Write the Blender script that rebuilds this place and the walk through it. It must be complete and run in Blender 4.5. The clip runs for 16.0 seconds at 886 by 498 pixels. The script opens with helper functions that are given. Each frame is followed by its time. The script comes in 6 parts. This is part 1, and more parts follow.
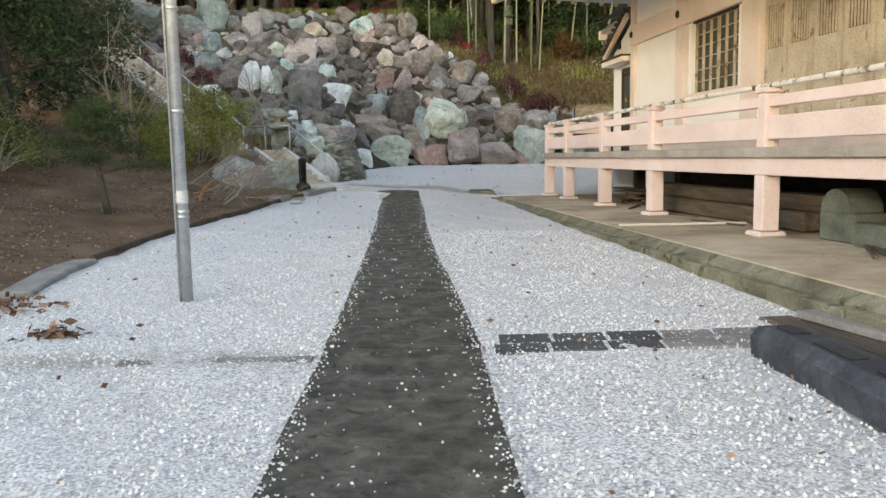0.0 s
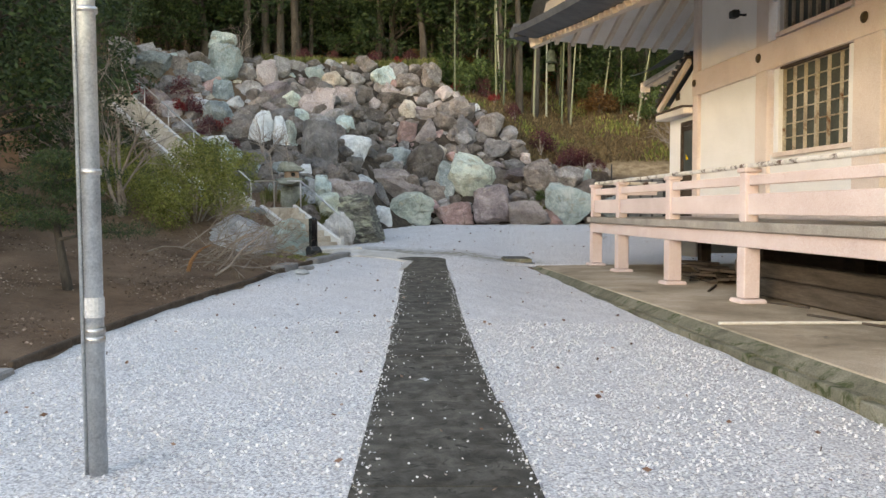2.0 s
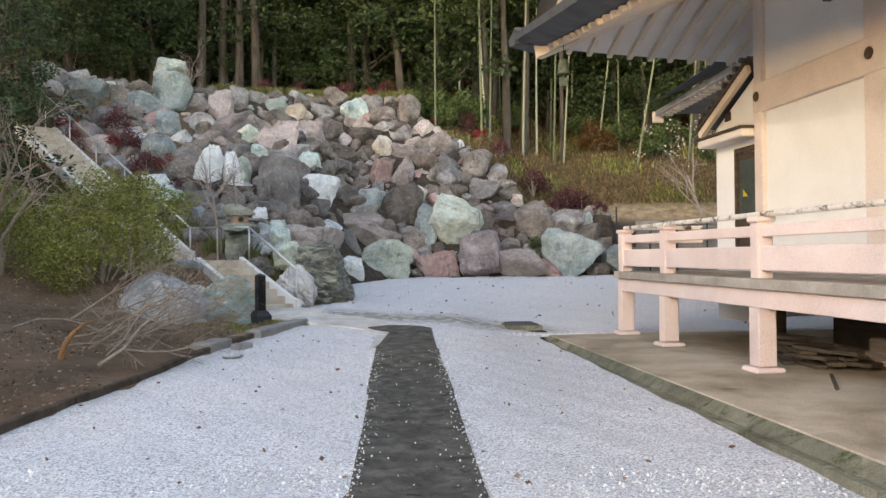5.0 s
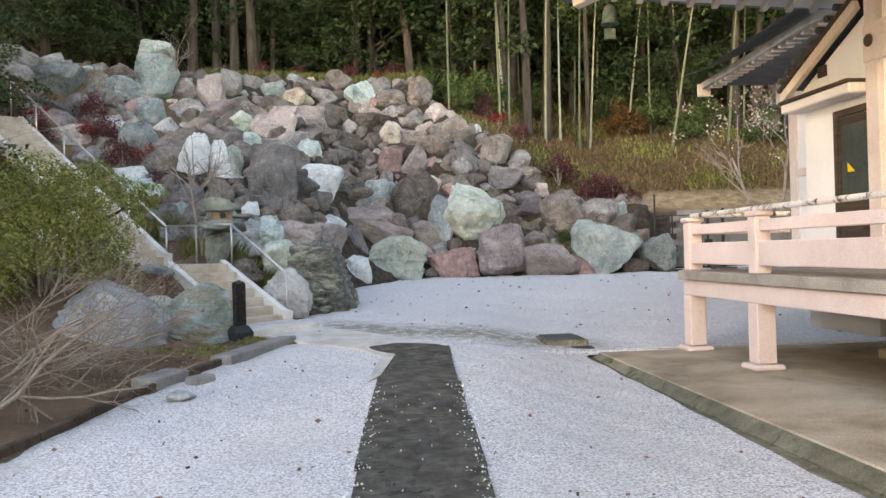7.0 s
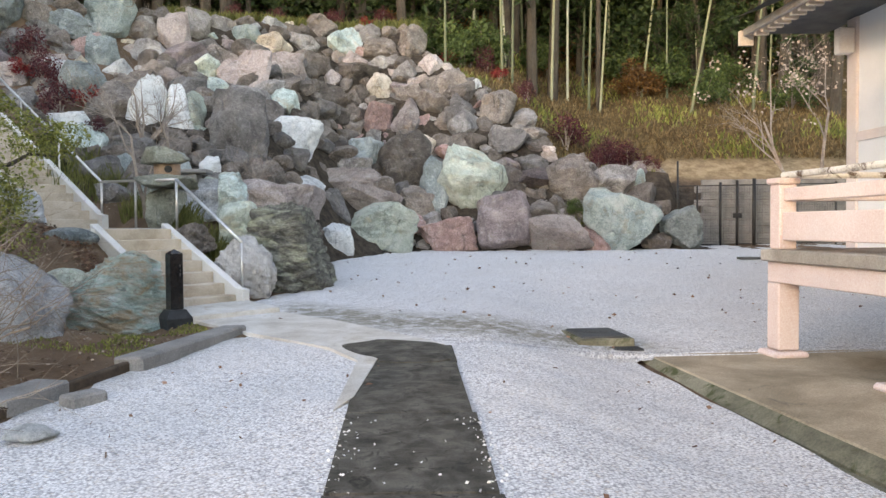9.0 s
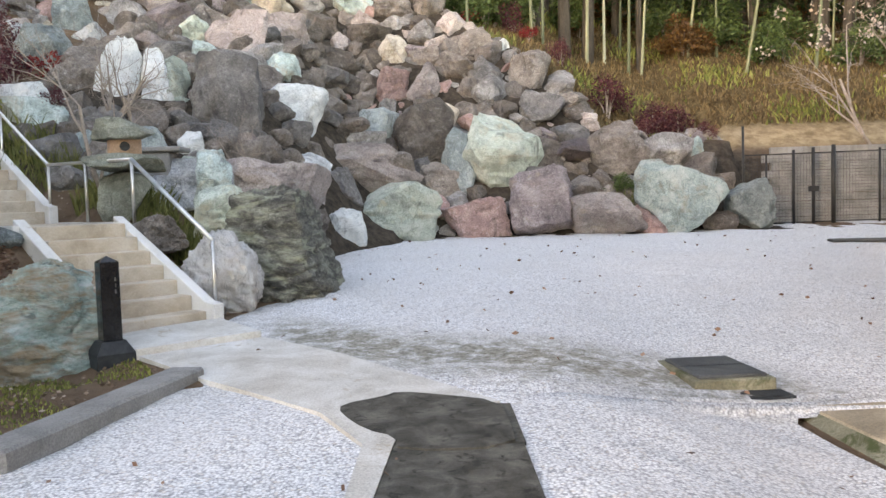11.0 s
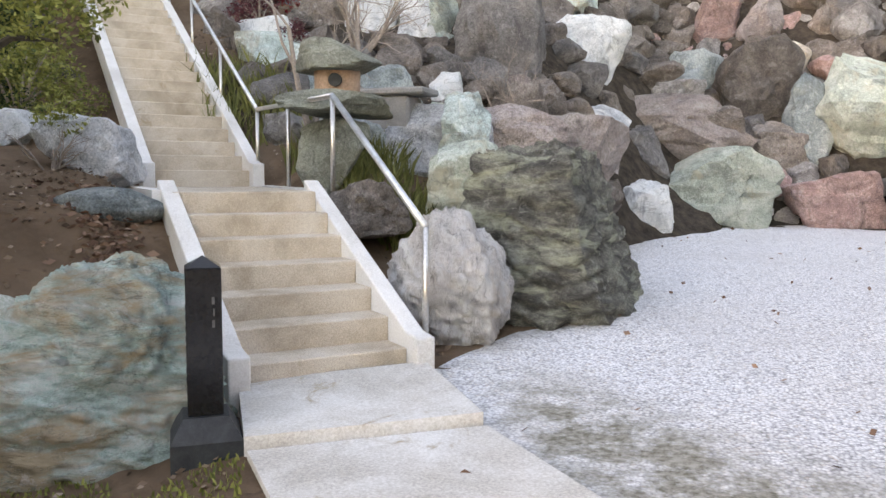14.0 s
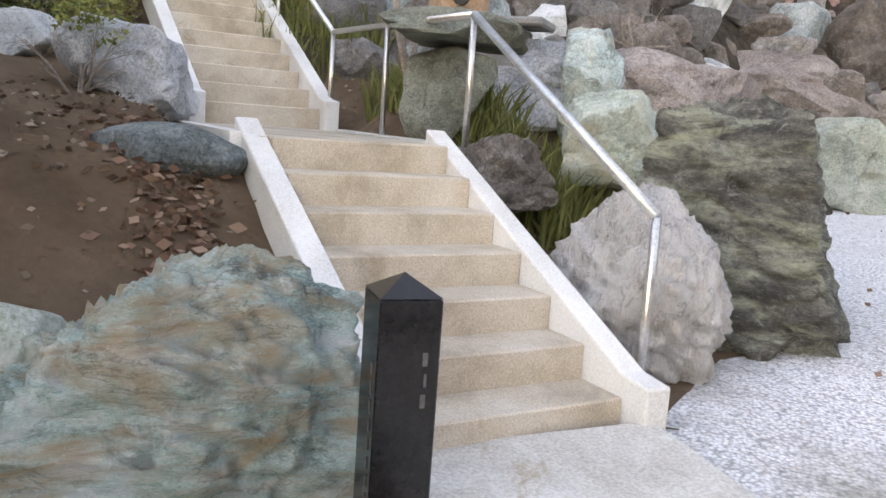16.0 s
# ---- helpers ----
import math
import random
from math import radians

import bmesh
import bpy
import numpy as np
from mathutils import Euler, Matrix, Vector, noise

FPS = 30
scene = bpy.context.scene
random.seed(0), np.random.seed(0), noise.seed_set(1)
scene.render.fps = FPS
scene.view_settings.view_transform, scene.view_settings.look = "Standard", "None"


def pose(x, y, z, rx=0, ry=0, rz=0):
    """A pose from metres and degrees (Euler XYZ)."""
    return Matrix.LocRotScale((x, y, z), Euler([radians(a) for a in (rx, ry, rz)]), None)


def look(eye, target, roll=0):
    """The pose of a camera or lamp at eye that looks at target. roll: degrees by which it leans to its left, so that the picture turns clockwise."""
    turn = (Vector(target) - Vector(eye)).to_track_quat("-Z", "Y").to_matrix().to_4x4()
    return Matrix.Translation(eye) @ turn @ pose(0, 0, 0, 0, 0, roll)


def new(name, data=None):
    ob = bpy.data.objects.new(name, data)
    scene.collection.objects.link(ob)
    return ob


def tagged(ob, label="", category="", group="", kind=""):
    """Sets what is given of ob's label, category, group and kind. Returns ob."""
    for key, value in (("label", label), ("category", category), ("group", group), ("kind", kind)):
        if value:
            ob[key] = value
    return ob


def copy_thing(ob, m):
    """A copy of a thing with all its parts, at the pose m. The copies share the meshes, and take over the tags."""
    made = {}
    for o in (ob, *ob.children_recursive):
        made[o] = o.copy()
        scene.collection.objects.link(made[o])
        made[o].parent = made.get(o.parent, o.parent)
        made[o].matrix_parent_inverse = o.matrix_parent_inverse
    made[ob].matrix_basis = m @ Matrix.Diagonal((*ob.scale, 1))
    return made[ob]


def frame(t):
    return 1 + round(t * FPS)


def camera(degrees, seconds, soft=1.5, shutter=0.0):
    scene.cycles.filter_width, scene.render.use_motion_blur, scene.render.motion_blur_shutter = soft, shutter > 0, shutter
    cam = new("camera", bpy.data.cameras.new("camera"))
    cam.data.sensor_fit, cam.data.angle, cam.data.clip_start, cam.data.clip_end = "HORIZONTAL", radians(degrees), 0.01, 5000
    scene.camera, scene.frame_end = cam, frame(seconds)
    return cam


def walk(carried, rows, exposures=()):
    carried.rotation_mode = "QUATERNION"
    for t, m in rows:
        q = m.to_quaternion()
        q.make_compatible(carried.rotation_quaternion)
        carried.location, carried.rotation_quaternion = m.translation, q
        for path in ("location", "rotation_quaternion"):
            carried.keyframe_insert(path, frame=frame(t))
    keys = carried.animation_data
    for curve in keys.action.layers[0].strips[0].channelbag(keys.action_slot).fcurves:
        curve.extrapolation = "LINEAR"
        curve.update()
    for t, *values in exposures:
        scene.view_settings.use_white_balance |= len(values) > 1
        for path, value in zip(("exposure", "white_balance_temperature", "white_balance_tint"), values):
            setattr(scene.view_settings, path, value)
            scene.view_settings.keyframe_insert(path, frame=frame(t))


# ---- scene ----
cam = camera(58.3, 16.0)
EXPOSURE, KELVIN, TINT = 2.78, 9700, 21
METRES, EYE, TILT, LEAN, TURN = 22.7, 1.5, -1.6, 0.0, 0.0
ROWS = [
    (0.0, 0.0, 0.0, 0.0, -0.09, -5.05, 1.04),
    (0.5, -0.0026, 0.0328, 0.0043, -0.62, -2.36, 0.83),
    (1.0, -0.0047, 0.0653, 0.0081, 0.72, -1.77, 0.92),
    (1.5, -0.0101, 0.0958, 0.0114, 1.29, -0.82, 0.25),
    (2.0, -0.0134, 0.1284, 0.014, 1.15, -1.25, 0.21),
    (2.5, -0.0193, 0.1603, 0.0163, 1.27, -0.71, 0.9),
    (3.0, -0.0206, 0.1949, 0.0176, 0.24, -1.08, 1.61),
    (3.5, -0.0223, 0.2273, 0.0197, -0.46, 0.15, 0.38),
    (6.0, -0.0243, 0.3877, 0.0289, -0.41, 2.41, 1.06),
    (6.5, -0.0236, 0.4201, 0.0306, 0.21, 2.63, 1.67),
    (7.0, -0.0255, 0.4566, 0.0311, 0.58, 1.81, 1.64),
    (7.5, -0.0259, 0.4902, 0.0317, 0.03, 1.26, 0.78),
    (8.0, -0.0291, 0.526, 0.0311, 0.82, 1.15, 0.78),
    (8.5, -0.0303, 0.5592, 0.0314, 0.24, 0.29, 0.47),
    (9.0, -0.0339, 0.5928, 0.0316, -0.36, -0.19, 0.48),
    (11.5, -0.0427, 0.7543, 0.0408, 1.49, -1.82, 2.11),
    (12.0, -0.0439, 0.7848, 0.0417, 2.76, -0.91, 2.2),
    (12.5, -0.0492, 0.8193, 0.0423, 5.55, -0.64, 2.05),
    (13.0, -0.051, 0.8461, 0.0419, 6.4, -1.73, 2.94),
    (13.5, -0.0583, 0.8751, 0.043, 13.49, -2.25, 1.35),
    (14.0, -0.073, 0.8981, 0.0443, 21.52, -3.79, -0.9),
    (14.5, -0.091, 0.9179, 0.0445, 28.65, -5.34, -2.96),
    (15.0, -0.1124, 0.9299, 0.0452, 30.44, -6.15, -4.11),
    (15.5, -0.1301, 0.9407, 0.0447, 26.5, -7.29, -4.98),
    (16.0, -0.1454, 0.9526, 0.0457, 21.28, -7.47, -4.72),
]
walk(cam, [(t, pose(0, 0, EYE, TILT, LEAN, TURN) @ pose(METRES * x, METRES * y, METRES * z, 90 + pitch, roll, yaw)) for t, x, y, z, yaw, pitch, roll in ROWS],
     [(0.0, EXPOSURE - 0.45, KELVIN + 100, TINT - 6), (3.5, EXPOSURE - 0.34, KELVIN - 300, TINT - 1), (7.0, EXPOSURE - 0.15, KELVIN - 400, TINT), (9.0, EXPOSURE - 0.02, KELVIN - 100, TINT), (12.0, EXPOSURE + 0.22, KELVIN + 400, TINT + 2),
      (14.0, EXPOSURE + 0.36, KELVIN + 900, TINT + 5), (16.0, EXPOSURE + 0.48, KELVIN + 900, TINT + 6)])

# ---- light ----
SUN_EL, SUN_AZ = 15.0, 220.0
world = bpy.data.worlds.new("world")
scene.world = world
world.use_nodes = True
wn = world.node_tree.nodes
sky = wn.new("ShaderNodeTexSky")
sky.sky_type, sky.sun_disc = "NISHITA", False
sky.dust_density = 0.25
sky.sun_elevation, sky.sun_rotation = radians(SUN_EL), radians(SUN_AZ)
wn["Background"].inputs["Strength"].default_value = 0.15
world.node_tree.links.new(sky.outputs[0], wn["Background"].inputs["Color"])
sun = new("sun", bpy.data.lights.new("sun", "SUN"))
sun.data.energy, sun.data.angle, sun.data.color = 0.13, radians(0.8), (1.0, 0.97, 0.95)
az, el = radians(SUN_AZ), radians(SUN_EL)
to_sun = Vector((math.sin(az) * math.cos(el), math.cos(az) * math.cos(el), math.sin(el)))
sun.matrix_world = look(to_sun * 50, (0, 0, 0))


# ---- materials ----
def material(name, rough=0.8, metal=0.0, spec=0.3):
    m = bpy.data.materials.new(name)
    m.use_nodes = True
    b = m.node_tree.nodes["Principled BSDF"]
    b.inputs["Roughness"].default_value, b.inputs["Metallic"].default_value = rough, metal
    b.inputs["Specular IOR Level"].default_value = spec
    return m, m.node_tree.nodes, m.node_tree.links, b


def rgba(c):
    return (c[0], c[1], c[2], 1)


def ramp(n, l, src, stops):
    r = n.new("ShaderNodeValToRGB")
    e = r.color_ramp.elements
    while len(e) < len(stops):
        e.new(0.5)
    for k, (p, c) in zip(e, stops):
        k.position, k.color = p, rgba(c)
    l.new(src, r.inputs[0])
    return r.outputs[0]


def coords(n, obj=False):
    return n.new("ShaderNodeTexCoord").outputs["Object"] if obj else n.new("ShaderNodeNewGeometry").outputs["Position"]


def scaled(n, l, src, s):
    m = n.new("ShaderNodeMapping")
    m.inputs["Scale"].default_value = s if isinstance(s, tuple) else (s, s, s)
    l.new(src, m.inputs[0])
    return m.outputs[0]


def noisy(n, l, co, scale, detail=5.0, rough=0.6, warp=0.0):
    t = n.new("ShaderNodeTexNoise")
    t.inputs["Scale"].default_value, t.inputs["Detail"].default_value = scale, detail
    t.inputs["Roughness"].default_value, t.inputs["Distortion"].default_value = rough, warp
    l.new(co, t.inputs["Vector"])
    return t.outputs["Fac"]


def mixc(n, l, fac, a, b, mode="MIX"):
    m = n.new("ShaderNodeMix")
    m.data_type, m.blend_type = "RGBA", mode
    if isinstance(fac, (int, float)):
        m.inputs[0].default_value = fac
    else:
        l.new(fac, m.inputs[0])
    for k, c in ((6, a), (7, b)):
        if isinstance(c, tuple):
            m.inputs[k].default_value = rgba(c)
        else:
            l.new(c, m.inputs[k])
    return m.outputs[2]


def bump(n, l, b, src, strength=0.4, dist=0.02):
    k = n.new("ShaderNodeBump")
    k.inputs["Strength"].default_value, k.inputs["Distance"].default_value = strength, dist
    l.new(src, k.inputs["Height"])
    l.new(k.outputs[0], b.inputs["Normal"])


def object_random(n):
    return n.new("ShaderNodeObjectInfo").outputs["Random"]


def stone(name, dark, mid, light, vein=None, scale=1.4, layered=0.0, rough=0.85, vary=0.35, much=0.56, gain=1.08):
    """Natural boulder stone: patches, grain, lichen and relief, shifted per object."""
    dark, mid, light = [tuple(min(0.86, v * gain) for v in c) for c in (dark, mid, light)]
    m, n, l, b = material(name, rough, spec=0.25)
    rnd = object_random(n)
    base = n.new("ShaderNodeVectorMath")
    base.operation = "MULTIPLY_ADD"
    base.inputs[1].default_value = (1, 1, 1)
    l.new(coords(n), base.inputs[0])
    comb = n.new("ShaderNodeCombineXYZ")
    mul = n.new("ShaderNodeMath")
    mul.operation, mul.inputs[1].default_value = "MULTIPLY", 40.0
    l.new(rnd, mul.inputs[0])
    l.new(mul.outputs[0], comb.inputs[0])
    l.new(mul.outputs[0], comb.inputs[2])
    l.new(comb.outputs[0], base.inputs[2])
    co = base.outputs[0]
    sq = scaled(n, l, co, (1, 1, 1 + 5 * layered))
    f = noisy(n, l, sq, scale, 10, 0.7, 0.3)
    col = ramp(n, l, f, [(0.3, dark), (0.5, mid), (0.72, light)])
    g = noisy(n, l, co, scale * 14, 4, 0.7)
    col = mixc(n, l, 0.45, col, ramp(n, l, g, [(0.25, (0.25, 0.25, 0.25)), (0.75, (0.85, 0.85, 0.85))]), "OVERLAY")
    fine = noisy(n, l, sq, scale * 38, 5, 0.8)
    col = mixc(n, l, 0.8, col, ramp(n, l, fine, [(0.3, (0.16, 0.16, 0.16)), (0.7, (0.88, 0.88, 0.88))]), "OVERLAY")
    if vein:
        v = noisy(n, l, sq, min(scale * 1.3, 1.9), 9, 0.66, 0.7)
        col = mixc(n, l, ramp(n, l, v, [(much - 0.03, (0, 0, 0)), (much + 0.12, (0.9, 0.9, 0.9))]), col, vein)
    lich = noisy(n, l, co, scale * 4.2, 9, 0.72, 0.4)
    col = mixc(n, l, ramp(n, l, lich, [(0.56, (0, 0, 0)), (0.66, (0.55, 0.55, 0.55))]), col, tuple(min(0.8, 0.25 + 0.75 * v) for v in light))
    # dark blotches that put crevice shade into the stone colour
    crevice_dark = noisy(n, l, scaled(n, l, co, (1, 1, 0.45)), scale * 1.9, 8, 0.7, 0.6)
    col = mixc(n, l, ramp(n, l, crevice_dark, [(0.32, (0.7, 0.7, 0.7)), (0.42, (0, 0, 0))]), col, tuple(v * 0.45 for v in dark))
    ck = noisy(n, l, sq, scale * 0.9, 7, 0.62, 0.5)
    col = mixc(n, l, ramp(n, l, ck, [(0.490, (0, 0, 0)), (0.498, (0.4, 0.4, 0.4)), (0.502, (0.4, 0.4, 0.4)), (0.510, (0, 0, 0))]), col, (dark[0] * 0.35, dark[1] * 0.35, dark[2] * 0.33))
    # pale flecks
    fleck = noisy(n, l, sq, scale * 8.0, 6, 0.75, 0.6)
    col = mixc(n, l, ramp(n, l, fleck, [(0.60, (0, 0, 0)), (0.68, (0.6, 0.6, 0.6))]), col, tuple(min(0.84, 0.2 + 0.9 * v) for v in light))
    hue = n.new("ShaderNodeHueSaturation")
    mr = n.new("ShaderNodeMapRange")
    mr.inputs[3].default_value, mr.inputs[4].default_value = 1 - vary, 1 + vary
    l.new(rnd, mr.inputs[0])
    l.new(mr.outputs[0], hue.inputs["Value"])
    l.new(col, hue.inputs["Color"])
    l.new(hue.outputs[0], b.inputs["Base Color"])
    h = noisy(n, l, sq, scale * 3.4, 10, 0.74, 0.8)
    hs = n.new("ShaderNodeMath")
    hs.operation, hs.inputs[1].default_value = "MULTIPLY_ADD", 0.32
    l.new(fine, hs.inputs[0])
    l.new(h, hs.inputs[2])
    bump(n, l, b, hs.outputs[0], 0.9, 0.10)
    return m


STONE = {
    "grey": stone("stone_grey", (0.125, 0.120, 0.120), (0.265, 0.251, 0.247), (0.471, 0.454, 0.445), gain=0.90),
    "brown": stone("stone_brown", (0.101, 0.086, 0.077), (0.219, 0.188, 0.170), (0.383, 0.338, 0.311), gain=0.88),
    "green": stone("stone_green", (0.203, 0.227, 0.203), (0.425, 0.485, 0.425), (0.647, 0.688, 0.609), (0.506, 0.476, 0.367)),
    "teal": stone("stone_teal", (0.185, 0.234, 0.229), (0.370, 0.459, 0.449), (0.609, 0.677, 0.657), (0.374, 0.325, 0.245)),
    "blue": stone("stone_blue", (0.214, 0.231, 0.249), (0.413, 0.439, 0.466), (0.670, 0.688, 0.705), (0.774, 0.774, 0.774)),
    "white": stone("stone_white", (0.300, 0.320, 0.340), (0.620, 0.650, 0.660), (0.820, 0.830, 0.820), vary=0.10),
    "red": stone("stone_red", (0.179, 0.120, 0.110), (0.361, 0.237, 0.222), (0.517, 0.389, 0.370)),
    "purple": stone("stone_purple", (0.105, 0.088, 0.092), (0.225, 0.185, 0.190), (0.400, 0.345, 0.350), (0.40, 0.33, 0.25), much=0.60),
    "pink": stone("stone_pink", (0.283, 0.234, 0.224), (0.534, 0.454, 0.435), (0.737, 0.669, 0.639), gain=0.74),
    "dark": stone("stone_dark", (0.040, 0.038, 0.036), (0.19, 0.185, 0.165), (0.48, 0.50, 0.41), (0.62, 0.66, 0.50), 2.3, 0.45, much=0.56, vary=0.05, gain=1.0),
    "rusty": stone("stone_rusty_teal", (0.14, 0.19, 0.185), (0.38, 0.52, 0.49), (0.68, 0.78, 0.75), (0.50, 0.37, 0.24), 2.4, 0.40, much=0.48, gain=1.25, vary=0.05),
    "streak": stone("stone_streaked", (0.24, 0.23, 0.225), (0.52, 0.50, 0.49), (0.78, 0.77, 0.76), (0.52, 0.43, 0.35), 2.6, -0.15, much=0.56, gain=1.35, vary=0.05),
    "slate": stone("stone_slate", (0.105, 0.130, 0.135), (0.213, 0.251, 0.256), (0.370, 0.410, 0.410)),
    "tan": stone("stone_tan", (0.279, 0.235, 0.191), (0.529, 0.460, 0.390), (0.772, 0.705, 0.625)),
}


def simple(name, stops, scale=3.0, grain=60.0, rough=0.8, metal=0.0, relief=0.25, dist=0.004, stretch=(1, 1, 1), obj=False, stain=None, spec=0.3):
    """Broad colour variation, fine grain, an optional stain colour, relief."""
    m, n, l, b = material(name, rough, metal, spec)
    co = scaled(n, l, coords(n, obj), stretch)
    col = ramp(n, l, noisy(n, l, co, scale, 6, 0.62, 0.4), stops)
    g = noisy(n, l, co, grain, 3, 0.7)
    col = mixc(n, l, 0.5, col, ramp(n, l, g, [(0.3, (0.25, 0.25, 0.25)), (0.7, (0.78, 0.78, 0.78))]), "OVERLAY")
    if stain:
        s = noisy(n, l, co, scale * 1.7, 8, 0.7, 1.0)
        col = mixc(n, l, ramp(n, l, s, [(stain[1], (0, 0, 0)), (stain[1] + 0.1, (1, 1, 1))]), col, stain[0])
    l.new(col, b.inputs["Base Color"])
    if relief:
        bump(n, l, b, g, relief, dist)
    return m


def gravel_material():
    m, n, l, b = material("white_gravel", 0.85, spec=0.25)
    co = coords(n)
    v = n.new("ShaderNodeTexVoronoi")
    v.inputs["Scale"].default_value = 54.0
    l.new(co, v.inputs["Vector"])
    bw = n.new("ShaderNodeSeparateColor")
    l.new(v.outputs["Color"], bw.inputs[0])
    chips = ramp(n, l, bw.outputs[0], [(0.0, (0.40, 0.40, 0.42)), (0.2, (0.68, 0.68, 0.70)), (0.85, (0.86, 0.86, 0.86)), (1.0, (0.62, 0.56, 0.52))])
    gap = ramp(n, l, v.outputs["Distance"], [(0.35, (1, 1, 1)), (0.8, (0.5, 0.5, 0.51))])
    col = mixc(n, l, 1.0, chips, gap, "MULTIPLY")
    broad = noisy(n, l, co, 0.8, 6, 0.65)
    col = mixc(n, l, ramp(n, l, broad, [(0.45, (0, 0, 0)), (0.75, (0.5, 0.5, 0.5))]), col, (0.52, 0.50, 0.49))
    at = n.new("ShaderNodeAttribute")
    at.attribute_name = "dirt"
    patch = noisy(n, l, co, 5.0, 7, 0.7)
    mm = n.new("ShaderNodeMath")
    mm.operation, mm.use_clamp = "MULTIPLY", True
    l.new(at.outputs["Fac"], mm.inputs[0])
    l.new(ramp(n, l, patch, [(0.38, (0.1, 0.1, 0.1)), (0.6, (1, 1, 1))]), mm.inputs[1])
    dirt = ramp(n, l, noisy(n, l, co, 25.0, 4), [(0.35, (0.14, 0.13, 0.10)), (0.65, (0.36, 0.34, 0.30))])
    col = mixc(n, l, mm.outputs[0], col, dirt)
    l.new(col, b.inputs["Base Color"])
    bump(n, l, b, v.outputs["Distance"], -0.9, 0.02)
    return m


def soil_material():
    m, n, l, b = material("soil", 0.95, spec=0.15)
    co = coords(n)
    col = ramp(n, l, noisy(n, l, co, 1.3, 8, 0.68), [(0.3, (0.10, 0.064, 0.042)), (0.55, (0.19, 0.125, 0.085)), (0.75, (0.29, 0.205, 0.145))])
    v = n.new("ShaderNodeTexVoronoi")
    v.inputs["Scale"].default_value = 16.0
    l.new(co, v.inputs["Vector"])
    sc = n.new("ShaderNodeSeparateColor")
    l.new(v.outputs["Color"], sc.inputs[0])
    leafy = ramp(n, l, sc.outputs[1], [(0.0, (0.13, 0.07, 0.04)), (0.5, (0.22, 0.14, 0.09)), (1.0, (0.06, 0.04, 0.03))])
    mask = noisy(n, l, co, 2.6, 8, 0.75)
    col = mixc(n, l, ramp(n, l, mask, [(0.52, (0, 0, 0)), (0.66, (0.8, 0.8, 0.8))]), col, leafy)
    at = n.new("ShaderNodeAttribute")
    at.attribute_name = "grass"
    gr = ramp(n, l, noisy(n, l, co, 6.0, 8, 0.75), [(0.3, (0.05, 0.036, 0.018)), (0.5, (0.13, 0.09, 0.045)), (0.7, (0.23, 0.165, 0.085))])
    col = mixc(n, l, at.outputs["Fac"], col, gr)
    at2 = n.new("ShaderNodeAttribute")
    at2.attribute_name = "earth"
    er = ramp(n, l, noisy(n, l, co, 3.0, 8, 0.7), [(0.35, (0.19, 0.13, 0.075)), (0.65, (0.42, 0.32, 0.21))])
    col = mixc(n, l, at2.outputs["Fac"], col, er)
    # soil between the boulders, blackened to paint in the shade of the gaps
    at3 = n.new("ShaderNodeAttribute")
    at3.attribute_name = "gap_shade"
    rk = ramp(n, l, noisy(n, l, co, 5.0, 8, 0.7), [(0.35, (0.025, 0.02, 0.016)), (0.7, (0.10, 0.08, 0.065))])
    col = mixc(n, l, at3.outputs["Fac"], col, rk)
    l.new(col, b.inputs["Base Color"])
    bump(n, l, b, noisy(n, l, co, 14, 8, 0.75), 0.8, 0.06)
    return m


M_GRAVEL, M_SOIL = gravel_material(), soil_material()
M_PATH = simple("dark_path_concrete", [(0.32, (0.04, 0.037, 0.031)), (0.5, (0.085, 0.08, 0.068)), (0.68, (0.15, 0.14, 0.12))], 5.0, 110, 0.9, relief=0.7, dist=0.008, stain=((0.028, 0.026, 0.022), 0.55))
M_CONC = simple("pale_concrete", [(0.3, (0.37, 0.335, 0.29)), (0.5, (0.54, 0.515, 0.48)), (0.7, (0.68, 0.67, 0.65))], 1.4, 70, 0.85, relief=0.2, stain=((0.36, 0.28, 0.19), 0.60))
M_SLABG = simple("grey_slab", [(0.3, (0.16, 0.155, 0.15)), (0.7, (0.32, 0.31, 0.30))], 2.0, 70, 0.9)
M_SLATE = simple("slate_paver", [(0.3, (0.04, 0.043, 0.045)), (0.7, (0.10, 0.105, 0.105))], 2.0, 60, 0.8)
M_PLAT = simple("platform_concrete", [(0.28, (0.20, 0.16, 0.11)), (0.5, (0.42, 0.34, 0.25)), (0.7, (0.58, 0.50, 0.40))], 0.8, 60, 0.9, stain=((0.13, 0.12, 0.10), 0.62))
M_KERB = simple("mossy_kerb", [(0.3, (0.085, 0.08, 0.055)), (0.55, (0.19, 0.18, 0.13)), (0.75, (0.30, 0.285, 0.22))], 1.8, 50, 0.92, relief=0.5, stain=((0.06, 0.075, 0.03), 0.54))
M_STEP = simple("step_concrete", [(0.3, (0.33, 0.265, 0.20)), (0.5, (0.48, 0.405, 0.325)), (0.72, (0.60, 0.535, 0.46))], 2.2, 120, 0.85, stain=((0.34, 0.25, 0.16), 0.62))
M_STRINGER = simple("white_stringer", [(0.3, (0.54, 0.52, 0.49)), (0.6, (0.70, 0.685, 0.665))], 1.6, 90, 0.8, stain=((0.50, 0.44, 0.36), 0.64))
M_PINK = simple("pink_painted_concrete", [(0.3, (0.68, 0.53, 0.49)), (0.55, (0.76, 0.61, 0.57)), (0.75, (0.82, 0.69, 0.65))], 0.9, 60, 0.75, relief=0.12, stain=((0.60, 0.45, 0.38), 0.66))
